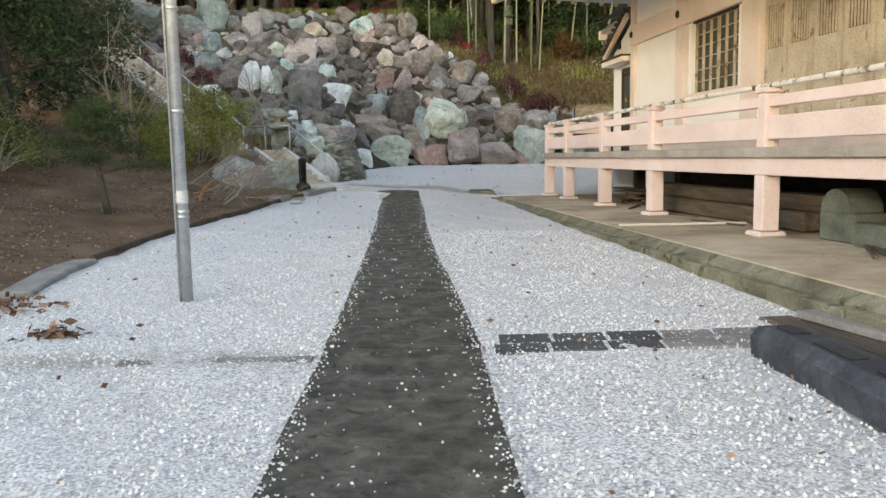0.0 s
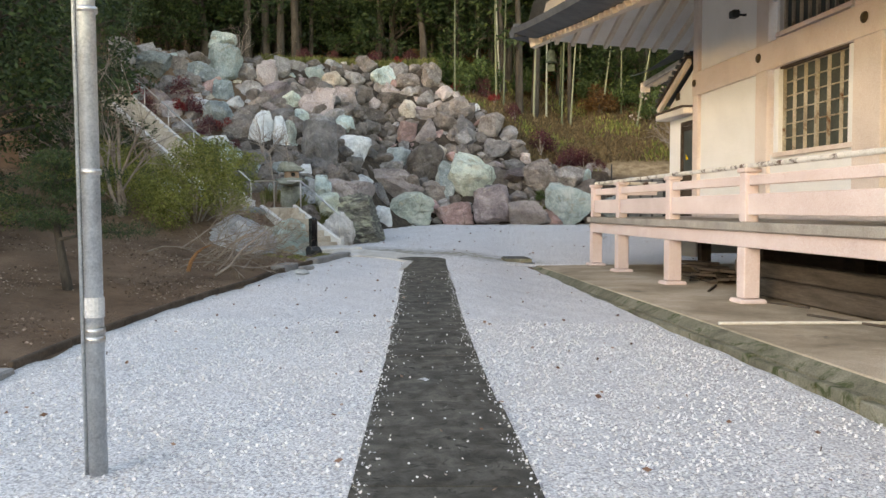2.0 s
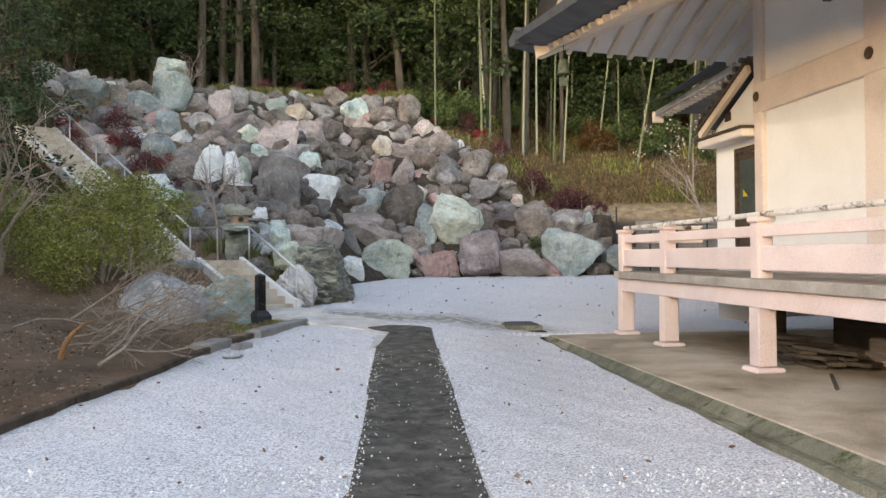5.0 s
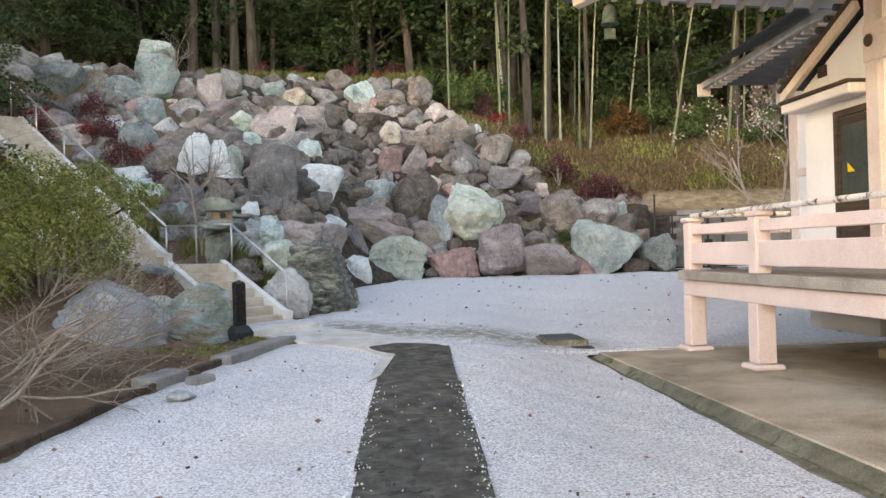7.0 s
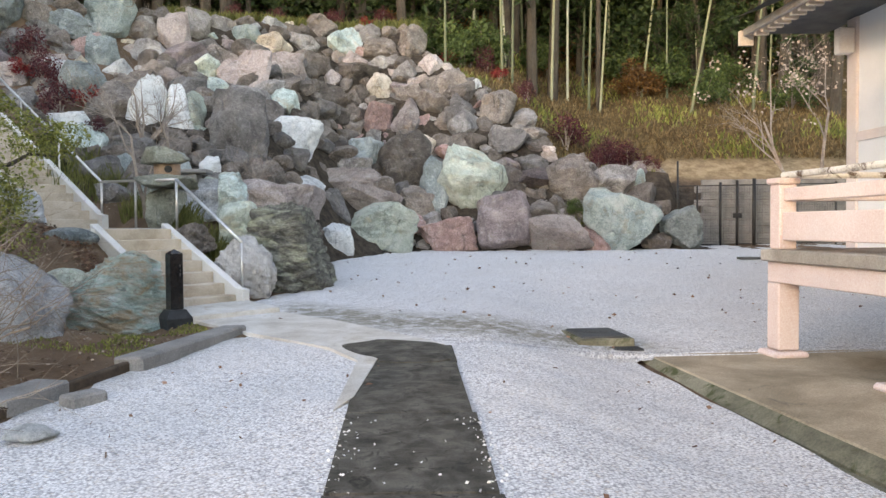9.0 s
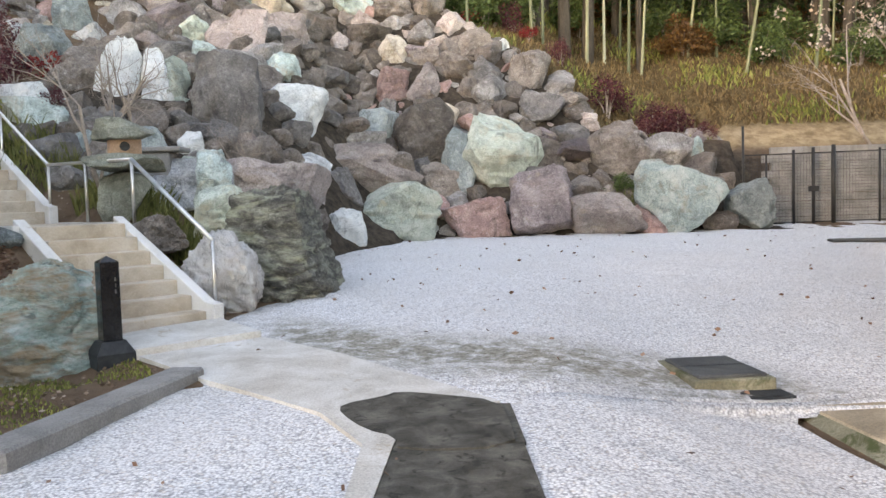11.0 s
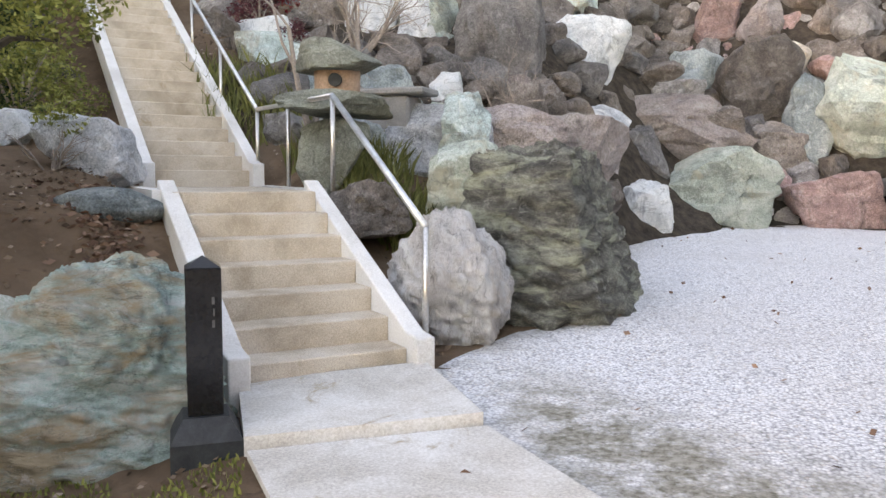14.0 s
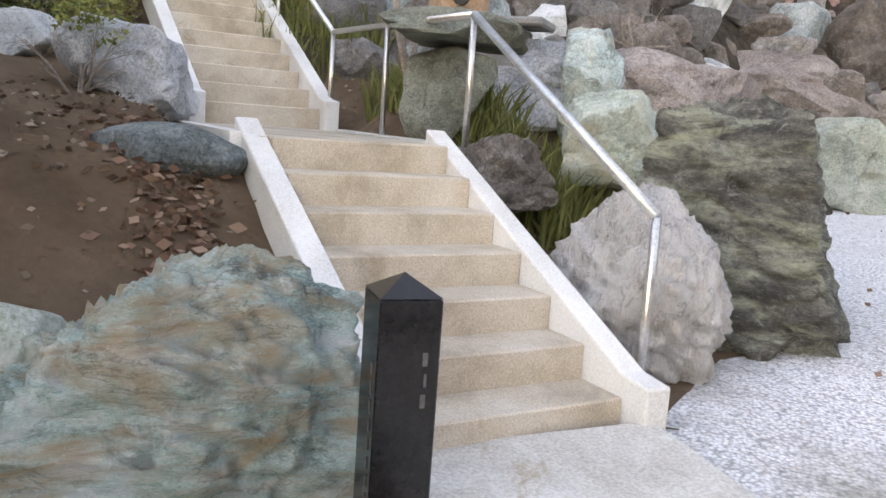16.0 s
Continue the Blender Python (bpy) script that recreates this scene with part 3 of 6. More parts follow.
def flight(name, foot, up, width, n, rise, tread, z0, label, base=None):
    """A straight flight: one mesh a step, two sloping white stringers. foot: middle of the first riser."""
    th = empty(name, label=label, category="stairs", kind="structure")
    side = Vector((up.y, -up.x, 0))
    rot = Matrix((( side.x, up.x, 0, foot[0]), (side.y, up.y, 0, foot[1]), (0, 0, 1, 0), (0, 0, 0, 1)))
    for i in range(n):
        bm = boxed(-width / 2, i * tread, z0 + i * rise - 0.25, width / 2, (i + 1) * tread + 0.03, z0 + (i + 1) * rise, bev=0.008, rot=rot)
        part("step", bm, M_STEP, th)
    for s in (-1, 1):
        bm = bmesh.new()
        x0, x1 = s * width / 2, s * (width / 2 + 0.13)
        top = [(-0.14, z0 - 0.12), (-0.14, z0 + 0.24), (0.02, z0 + 0.26), (n * tread + 0.02, z0 + n * rise + 0.09), (n * tread + 0.02, z0 + n * rise - 0.22)]
        a = [bm.verts.new(rot @ Vector((x0, p, q))) for p, q in top]
        b = [bm.verts.new(rot @ Vector((x1, p, q))) for p, q in top]
        bm.faces.new(a)
        bm.faces.new(b[::-1])
        for i in range(len(top)):
            j = (i + 1) % len(top)
            bm.faces.new((a[i], b[i], b[j], a[j]))
        bmesh.ops.recalc_face_normals(bm, faces=bm.faces)
        bmesh.ops.bevel(bm, geom=list(bm.edges), offset=0.012, segments=2, affect="EDGES", profile=0.5)
        part("stringer", bm, M_STRINGER, th)
    return th


FOOT = (-4.02, 24.55)
lower = flight("lower_stairs", FOOT, UP, 1.04, 7, 0.160, 0.272, 0.685, "seven cast concrete steps between low white stringers")
UP2 = Vector((-0.78, 0.625, 0)).normalized()
upper = flight("upper_stairs", (-7.22, 27.45), UP2, 1.02, 25, 0.165, 0.285, 1.815, "long straight flight of cast concrete steps with white stringers")
bm = prism(bmesh.new(), [(-5.10, 26.12), (-6.88, 27.95), (-7.66, 26.95), (-5.72, 25.20)], 1.5, 1.803)
landing = tagged(part("stair_landing", bm, M_STEP), "cast concrete landing between the two stair flights", "landing", kind="structure")
for a, b in (((-5.06, 26.22), (-6.84, 28.02)), ((-5.80, 25.16), (-7.72, 26.88))):
    a, b = Vector((*a, 0)), Vector((*b, 0))
    s = (b - a).normalized().cross(Vector((0, 0, 1))) * 0.06
    bm = prism(bmesh.new(), [(a + s)[:2], (b + s)[:2], (b - s)[:2], (a - s)[:2]][::1], 1.63, 1.818)
    bmesh.ops.recalc_face_normals(bm, faces=bm.faces)
    part("kerb", bm, M_STRINGER, landing)


# ---- main hall ----
HALL = pose(2.98, 22.1, 0, 0, 0, 6.4)
hall = empty("temple_hall", HALL, label="temple hall with pink veranda, white plaster walls and grey tiled roof", category="temple")
PZ = 0.38
platform = empty("hall_platform", HALL, label="weathered concrete platform under the veranda with a mossy block kerb", category="platform", kind="structure")
bm = boxed(-1.42, -24, -0.3, 9.0, 0.35, PZ, bev=0.02)
part("slab", bm, M_PLAT, platform)
bm = bmesh.new()
va = [bm.verts.new(p) for p in ((-1.56, -24, PZ - 0.10), (-1.56, 0.35, PZ - 0.10), (-1.42, 0.35, PZ - 0.012), (-1.42, -24, PZ - 0.012), (-1.56, -24, -0.2), (-1.56, 0.35, -0.2))]
bm.faces.new((va[0], va[3], va[2], va[1]))
bm.faces.new((va[4], va[0], va[1], va[5]))
bm.faces.new((va[1], va[2], va[5]))
part("bevel", bm, M_KERB, platform)
kb = mesh_of("kerb_block", boxed(0, -0.294, -0.25, 0.11, 0.294, 0, bev=0.012), M_KERB)
for i in range(40):
    ob = new("kerb_block", kb)
    ob.parent = platform
    ob.matrix_local = pose(-1.67 + rng.uniform(-0.008, 0.008), -0.05 - i * 0.6, PZ - 0.11 + rng.uniform(-0.012, 0.012), 0, rng.uniform(-2, 2), rng.uniform(-0.8, 0.8))

DZ = 1.54
veranda = empty("veranda", HALL, label="pink painted concrete veranda on square posts with a rusted rail", category="veranda", kind="structure")
part("deck", boxed(-0.16, -24, DZ - 0.13, 1.84, 0.17, DZ, bev=0.012), M_DECK, veranda, "grey concrete deck slab")
part("beam", boxed(-0.10, -24, DZ - 0.36, 0.12, 0.12, DZ - 0.134, bev=0.01), M_PINK, veranda)
part("beam", boxed(0.124, -0.10, DZ - 0.36, 1.6, 0.115, DZ - 0.134, bev=0.01), M_PINK, veranda)
POSTS = (0.0, -1.96, -4.87, -7.74, -11.66, -15.5, -19.4, -23.2)
for i, py in enumerate(POSTS):
    part("post", boxed(-0.11, py - 0.13, PZ + 0.07, 0.13, py + 0.11, DZ - 0.362, bev=0.012), M_PINK, veranda)
    bm = bmesh.new()
    box(bm, -0.19, py - 0.21, PZ - 0.02, 0.21, py + 0.19, PZ + 0.06, bev=0.03)
    part("plinth", bm, M_PINK, veranda)
    part("rail_post", boxed(-0.10, py - 0.12, DZ + 0.002, 0.10, py + 0.08, DZ + 0.70, bev=0.012), M_PINK, veranda)
    part("post_cap", boxed(-0.13, py - 0.15, DZ + 0.702, 0.13, py + 0.11, DZ + 0.77, bev=0.015), M_PINK, veranda)
for a, b in zip(POSTS, POSTS[1:]):
    part("rail_bar", boxed(-0.055, b + 0.082, DZ + 0.52, 0.055, a - 0.122, DZ + 0.66, bev=0.01), M_PINK, veranda)
    part("rail_panel", boxed(-0.07, b + 0.082, DZ + 0.10, 0.07, a - 0.122, DZ + 0.40, bev=0.01), M_PINK, veranda)
    bm = tube(bmesh.new(), [(0, b + 0.02, DZ + 0.80), (0, (a + b) / 2, DZ + 0.795), (0, a - 0.02, DZ + 0.80)], 0.036, 10)
    part("top_rail", bm, M_RUSTRAIL, veranda, "white top rail with flaking paint and rust")
# return of the rail along the short end
part("rail_bar", boxed(0.105, -0.06, DZ + 0.52, 1.5, 0.05, DZ + 0.66, bev=0.01), M_PINK, veranda)
part("rail_panel", boxed(0.105, -0.07, DZ + 0.10, 1.5, 0.06, DZ + 0.40, bev=0.01), M_PINK, veranda)
part("top_rail", tube(bmesh.new(), [(0.02, -0.02, DZ + 0.80), (1.5, -0.02, DZ + 0.80)], 0.036, 10), M_RUSTRAIL, veranda)

# walls: x of the face, bays between columns
WX = 1.80
COLS = [(-1.80, -1.54), (-4.86, -4.42), (-8.08, -7.42), (-14.2, -13.7), (-20, -19.6)]
for a, b in COLS:
    part("column", boxed(WX - 0.06, a, DZ, WX + 0.25, b, 6.6, bev=0.012), M_BEIGE, hall, "beige painted column")
part("beam", boxed(WX - 0.075, -24, 4.21, WX + 0.03, -1.53, 4.70, bev=0.012), M_BEIGE, hall, "beige painted tie beam")
part("sill_beam", boxed(WX - 0.05, -24, DZ, WX + 0.1, -1.80, DZ + 0.16, bev=0.01), M_BEIGE, hall)
part("wall", boxed(WX + 0.02, -4.42, DZ, WX + 0.2, -1.80, 6.5, bev=0), M_PLASTER, hall, "white plaster wall")
part("wall", boxed(WX + 0.02, -7.42, DZ, WX + 0.2, -4.86, 2.70, bev=0), M_PLASTER, hall)
part("wall", boxed(WX + 0.02, -7.42, 5.43, WX + 0.2, -4.86, 6.5, bev=0), M_PLASTER, hall)
part("wall", boxed(WX + 0.02, -24, 4.6, WX + 0.2, -8.08, 6.5, bev=0), M_PLASTER, hall)
part("wall", boxed(WX + 0.02, -24, DZ, WX + 0.2, -14.2, 4.6, bev=0), M_PLASTER, hall)
part("wall", boxed(WX + 0.255, -1.76, DZ, 11, -1.56, 6.5, bev=0), M_PLASTER, hall)
part("wall", boxed(10.8, -24, DZ - 1.2, 11, -1.77, 6.5, bev=0), M_PLASTER, hall)
part("wall", boxed(WX + 0.2, -24, DZ - 1.2, 10.8, -23.8, 6.5, bev=0), M_PLASTER, hall)
part("floor", boxed(WX + 0.2, -23.8, DZ - 0.15, 10.8, -1.77, DZ, bev=0), M_DARKWOOD, hall)
part("underfloor_wall", boxed(WX + 0.9, -24, PZ, WX + 1.0, -2.2, DZ - 0.15, bev=0), M_DARKWOOD, hall, "dark boarding under the hall floor")


def lattice_window(y0, y1, z0, z1, cols, rows, jamb=0.17):
    w = part("window", boxed(WX + 0.12, y0, z0, WX + 0.14, y1, z1, bev=0), M_GLASS, hall, "dusty glazed lattice window")
    for a, b in ((y0 - jamb, y0), (y1, y1 + jamb)):
        if jamb:
            part("jamb", boxed(WX - 0.02, a, z0 - 0.1, WX + 0.16, b, z1 + 0.02, bev=0.006), M_PLASTER, w)
    part("sill", boxed(WX - 0.05, y0 - jamb, z0 - 0.08, WX + 0.16, y1 + jamb, z0, bev=0.006), M_BEIGE, w)
    part("head", boxed(WX, y0, z1, WX + 0.16, y1, z1 + 0.05, bev=0.004), M_DARKWOOD, w)
    for i in range(cols + 1):
        yy = y0 + (y1 - y0) * i / cols
        t = 0.028 if i in (0, cols // 2, cols) else 0.012
        part("mullion", boxed(WX + 0.06, yy - t, z0, WX + 0.117, yy + t, z1, bev=0.003), M_RUSTDOOR, w)
    for i in range(rows + 1):
        zz = z0 + (z1 - z0) * i / rows
        part("glazing_bar", boxed(WX + 0.075, y0, zz - 0.01, WX + 0.112, y1, zz + 0.01, bev=0.002), M_RUSTDOOR, w)
    return w


lattice_window(-7.25, -5.20, 2.72, 4.17, 6, 6)
lattice_window(-7.25, -5.20, 4.82, 5.40, 8, 1, 0.1)
for k in range(8):
    y1 = -8.10 - k * 0.76
    d = part("door", boxed(WX + 0.04, y1 - 0.74, DZ + 0.17, WX + 0.09, y1, 4.12, bev=0.006), M_RUSTDOOR, hall, "tall rusting painted panel door with a barred light")
    part("barred_light", boxed(WX + 0.033, y1 - 0.60, 3.25, WX + 0.039, y1 - 0.14, 3.98, bev=0), M_DARKWOOD, d)
    for j in range(7):
        yy = y1 - 0.60 + 0.46 * j / 6
        part("bar", boxed(WX + 0.005, yy - 0.012, 3.25, WX + 0.03, yy + 0.012, 3.98, bev=0.002), M_RUSTDOOR, d)
    part("stile", boxed(WX + 0.01, y1 - 0.745, DZ + 0.17, WX + 0.038, y1 - 0.69, 4.12, bev=0.004), M_RUSTDOOR, d)
    part("panel", boxed(WX + 0.022, y1 - 0.62, DZ + 0.35, WX + 0.038, y1 - 0.13, 3.05, bev=0.006), M_RUSTDOOR, d)
for yy in (-1.66, -4.56, -7.70):
    bm = bmesh.new()
    bmesh.ops.create_uvsphere(bm, u_segments=16, v_segments=8, radius=0.085)
    bmesh.ops.transform(bm, matrix=pose(WX - 0.08, yy, 4.48) @ Matrix.Diagonal((0.5, 1, 1, 1)), verts=bm.verts)
    part("nail_cover", bm, M_BRASS, hall, "dark bronze nail cover", smooth=True)

# roof with a rising corner
EX = -1.30


def eave_z(y):
    return 4.80 + 1.08 * (max(0.0, (y + 8.5)) / 9.7) ** 1.3


def north_eave_z(x):
    return 5.66 + 0.22 * (max(0.0, (3.0 - x)) / 4.2) ** 1.5


def roof_shell(bm, lift, inset):
    """Two sloping sheets that meet at the hip, from the eave line up to the ridge."""
    ys = [1.21 - inset - i * 0.55 for i in range(46)]
    rows = []
    for y in ys:
        e = Vector((EX + inset, y, eave_z(y) + lift))
        t = min(5.5, 1.4 + (1.21 - y)) if y > -3 else 5.5
        up = Vector((EX + inset + t, y, eave_z(y) + lift + 0.42 * t + 0.035 * t * t))
        mid = e.lerp(up, 0.5) - Vector((0, 0, 0.06 * t))
        rows.append([bm.verts.new(e), bm.verts.new(mid), bm.verts.new(up)])
    for a, b in zip(rows, rows[1:]):
        for k in range(2):
            bm.faces.new((a[k], a[k + 1], b[k + 1], b[k]))
    xs = [EX + inset + i * 0.5 for i in range(26)]
    rows = []
    for x in xs:
        z = north_eave_z(x) + lift if x > EX + inset else eave_z(1.21) + lift
        t = min(4.0, 1.2 + (x - EX))
        e = Vector((x, 1.21 - inset, z))
        up = Vector((x, 1.21 - inset - t, z + 0.42 * t + 0.035 * t * t))
        rows.append([bm.verts.new(e), bm.verts.new(e.lerp(up, 0.5) - Vector((0, 0, 0.06 * t))), bm.verts.new(up)])
    for a, b in zip(rows, rows[1:]):
        for k in range(2):
            bm.faces.new((a[k + 1], a[k], b[k], b[k + 1]))
    return bm


part("soffit", roof_shell(bmesh.new(), 0.10, 0.06), M_SOFFIT, hall, "painted soffit boards")
part("roof", roof_shell(bmesh.new(), 0.34, -0.16), M_TILE, hall, "grey tiled roof with a rising corner")
bm = bmesh.new()
prev = None
for i in range(46):
    y = 1.70 - i * 0.55
    ring = [bm.verts.new((EX + dx, y, eave_z(min(y, 1.21)) + dz)) for dx, dz in ((0.02, 0.13), (-0.40, 0.22), (-0.48, 0.24), (-0.50, 0.38), (0.12, 0.46), (0.14, 0.13))]
    if prev:
        for k in range(6):
            bm.faces.new((prev[k], prev[(k + 1) % 6], ring[(k + 1) % 6], ring[k]))
    else:
        bm.faces.new(ring)
    prev = ring
bmesh.ops.recalc_face_normals(bm, faces=bm.faces)
part("eave_board", bm, M_TILE, hall)
bm = bmesh.new()
prev = None
for i in range(26):
    x = EX - 0.49 + i * 0.5
    z = north_eave_z(max(x, EX))
    ring = [bm.verts.new((x, 1.21 + dy, z + dz)) for dy, dz in ((-0.02, 0.135), (0.40, 0.225), (0.47, 0.245), (0.49, 0.385), (-0.12, 0.465), (-0.14, 0.135))]
    if prev:
        for k in range(6):
            bm.faces.new((prev[k], prev[(k + 1) % 6], ring[(k + 1) % 6], ring[k]))
    else:
        bm.faces.new(ring)
    prev = ring
bmesh.ops.recalc_face_normals(bm, faces=bm.faces)
part("eave_board", bm, M_TILE, hall)


def rafter(p, q, w, h, name="rafter"):
    """A squared rafter from p to q."""
    p, q = Vector(p), Vector(q)
    d = (q - p)
    L = d.length
    d.normalize()
    s = d.cross(Vector((0, 0, 1))).normalized()
    u = s.cross(d)
    bm = boxed(-w / 2, 0, -h / 2, w / 2, L, h / 2, bev=0.008)
    bmesh.ops.transform(bm, matrix=Matrix(((s.x, d.x, u.x, p.x), (s.y, d.y, u.y, p.y), (s.z, d.z, u.z, p.z), (0, 0, 0, 1))), verts=bm.verts)
    return part(name, bm, M_RAFTER, hall)


for i in range(40):
    y = 0.6 - i * 0.36
    z = eave_z(y)
    t = 2.85 if y < -1.3 else max(0.5, 2.85 - (y + 1.3) * 0.9)
    rafter((EX + 0.06, y, z + 0.06), (EX + t, y, z + 0.06 + 0.36 * t), 0.09, 0.11)
for i in range(22):
    x = EX + 0.6 + i * 0.42
    z = north_eave_z(x)
    t = 2.5
    rafter((x, 1.15, z + 0.06), (x, 1.15 - t, z + 0.06 + 0.36 * t), 0.10, 0.12)
rafter((EX - 0.02, 1.23, 5.90), (EX + 2.9, 1.21 - 2.6, 6.75), 0.20, 0.26, "hip_rafter")

# side wing with the dark door
VX = 1.86
part("wing_wall", boxed(VX, -1.52, DZ - 0.9, VX + 0.16, 0.09, 4.2, bev=0), M_PLASTER, hall, "white plaster wing wall")
part("wing_wall", boxed(VX + 0.16, -0.07, DZ - 0.9, 8, 0.09, 4.2, bev=0), M_PLASTER, hall)
dr = part("wing_door", boxed(VX - 0.03, -1.50, DZ + 0.02, VX - 0.005, -0.78, 3.62, bev=0.004), M_DARKWOOD, hall, "dark brown framed side door with a glass light")
part("pane", boxed(VX - 0.036, -1.42, 2.55, VX - 0.031, -0.86, 3.50, bev=0), M_GLASS, dr)
part("frame", boxed(VX - 0.055, -0.78, DZ + 0.02, VX - 0.002, -0.70, 3.72, bev=0.004), M_DARKWOOD, dr)
part("frame", boxed(VX - 0.055, -1.50, 3.63, VX - 0.002, -0.78, 3.72, bev=0.004), M_DARKWOOD, dr)
stick = bmesh.new()
prism(stick, [(0, 0), (0.16, 0.0), (0.16, 0.13)], 0, 0.004)
bmesh.ops.transform(stick, matrix=Matrix(((0, 0, -1, VX - 0.038), (1, 0, 0, -1.15), (0, 1, 0, 2.85), (0, 0, 0, 1))), verts=stick.verts)
part("sticker", stick, simple("yellow_sticker", [(0.3, (0.75, 0.5, 0.02)), (0.7, (0.8, 0.58, 0.05))], relief=0), dr, "yellow triangular sticker")
part("canopy", boxed(1.52, -1.52, 3.84, VX - 0.002, 0.16, 3.98, bev=0.02), M_SOFFIT, hall, "thin painted canopy over the side door")
part("canopy_top", boxed(1.49, -1.52, 3.984, VX - 0.002, 0.19, 4.03, bev=0.01), M_DARKWOOD, hall)
bm = bmesh.new()
ga = [(0.09, 4.2), (-1.52, 4.2), (-1.52, 4.96)]
g0 = [bm.verts.new((VX, p, q)) for p, q in ga]
g1 = [bm.verts.new((VX + 0.16, p, q)) for p, q in ga]
bm.faces.new(g0)
bm.faces.new(g1[::-1])
for i in range(3):
    bm.faces.new((g0[i], g1[i], g1[(i + 1) % 3], g0[(i + 1) % 3]))
bmesh.ops.recalc_face_normals(bm, faces=bm.faces)
part("wing_gable", bm, M_PLASTER, hall)
part("gable_vent", boxed(VX - 0.03, -0.52, 4.28, VX - 0.003, -0.32, 4.44, bev=0.004), M_DARKWOOD, hall)


def slope_slab(name, x0, x1, p, q, thick, mat, label=""):
    """A sloping slab between x0 and x1, from p to q in (y, z)."""
    bm = bmesh.new()
    n = Vector((-(q[1] - p[1]), q[0] - p[0])).normalized() * thick
    if n.y < 0:
        n = -n
    sec = [p, q, (q[0] + n.x, q[1] + n.y), (p[0] + n.x, p[1] + n.y)]
    a = [bm.verts.new((x0, y, z)) for y, z in sec]
    b = [bm.verts.new((x1, y, z)) for y, z in sec]
    bm.faces.new(a)
    bm.faces.new(b[::-1])
    for i in range(4):
        bm.faces.new((a[i], b[i], b[(i + 1) % 4], a[(i + 1) % 4]))
    bmesh.ops.recalc_face_normals(bm, faces=bm.faces)
    return part(name, bm, mat, hall, label)


slope_slab("wing_roof", 1.68, 9, (0.36, 4.24), (-1.52, 5.12), 0.10, M_TILE, "grey tiled wing roof")
slope_slab("bargeboard", 1.64, 1.72, (0.34, 4.06), (-1.52, 4.94), 0.13, M_RAFTER, "pale bargeboard")
slope_slab("verge", 1.60, 1.76, (0.38, 4.20), (-1.52, 5.08), 0.05, M_DARKWOOD)
for k in range(9):
    yy = 0.30 - 0.21 * k
    part("verge_tile", tube(bmesh.new(), [(1.58, yy, 4.37 - (yy - 0.30) * 0.468), (1.9, yy, 4.37 - (yy - 0.30) * 0.468)], 0.05, 8), M_TILE, hall)

# wind bell under the eave corner
bell = empty("wind_bell", HALL @ pose(-0.99, 0.48, 5.30), label="green bronze wind bell hanging under the eave corner", category="bell")
bm = bmesh.new()
prof = [(0.02, 0.30), (0.07, 0.28), (0.10, 0.20), (0.11, 0.06), (0.14, 0.0), (0.11, 0.0), (0.05, 0.22)]
rings = [[bm.verts.new((r * math.cos(a * math.pi / 8), r * math.sin(a * math.pi / 8), z)) for a in range(16)] for r, z in prof]
for p, q in zip(rings, rings[1:]):
    for k in range(16):
        bm.faces.new((p[k], p[(k + 1) % 16], q[(k + 1) % 16], q[k]))
M_VERDI = simple("verdigris_bronze", [(0.3, (0.05, 0.07, 0.05)), (0.7, (0.16, 0.20, 0.15))], 8, 40, 0.7)
part("body", bm, M_VERDI, bell, smooth=True)
part("chain", tube(bmesh.new(), [(0, 0, 0.29), (0, 0, 0.62)], 0.008, 6), M_VERDI, bell)
part("clapper_plate", boxed(-0.09, -0.004, -0.22, 0.09, 0.004, -0.06, bev=0.003), M_VERDI, bell)
part("rod", tube(bmesh.new(), [(0, 0, 0.2), (0, 0, -0.07)], 0.006, 6), M_VERDI, bell)
# floodlight under the soffit
lamp = empty("floodlight", HALL @ pose(1.45, -4.2, 5.35), label="small dark floodlight fixed to the wall under the eaves", category="lamp")
part("housing", boxed(-0.10, -0.10, -0.06, 0.04, 0.10, 0.08, bev=0.02), M_BLACKR, lamp)
part("bracket", boxed(0.045, -0.02, -0.02, 0.20, 0.02, 0.02, bev=0.004), M_BLACKR, lamp)

# ---- rear building beyond the court ----
rear = empty("rear_building", pose(6.35, 32.0, 0, 0, 0, 1.5), label="white plastered rear temple building with a grey curved tile roof", category="building")
part("wall", boxed(1.9, -9, 0.9, 2.1, -1.2, 6.3, bev=0), M_PLASTER, rear, "white plaster wall")
part("wall", boxed(2.1, -1.35, 0.9, 8, -1.2, 6.3, bev=0), M_PLASTER, rear)
part("wall", boxed(7.8, -9, 0.9, 8, -1.35, 6.3, bev=0), M_PLASTER, rear)
part("wall", boxed(2.1, -9, 0.9, 7.8, -8.8, 6.3, bev=0), M_PLASTER, rear)
part("column", boxed(1.84, -1.5, 0.9, 2.16, -1.12, 6.22, bev=0.012), M_BEIGE, rear)
part("tie_beam", boxed(1.86, -9, 3.55, 1.898, -1.5, 3.75, bev=0.006), M_BEIGE, rear)
part("bracket", boxed(1.5, -1.45, 5.45, 1.836, -1.2, 6.0, bev=0.02), M_SOFFIT, rear)


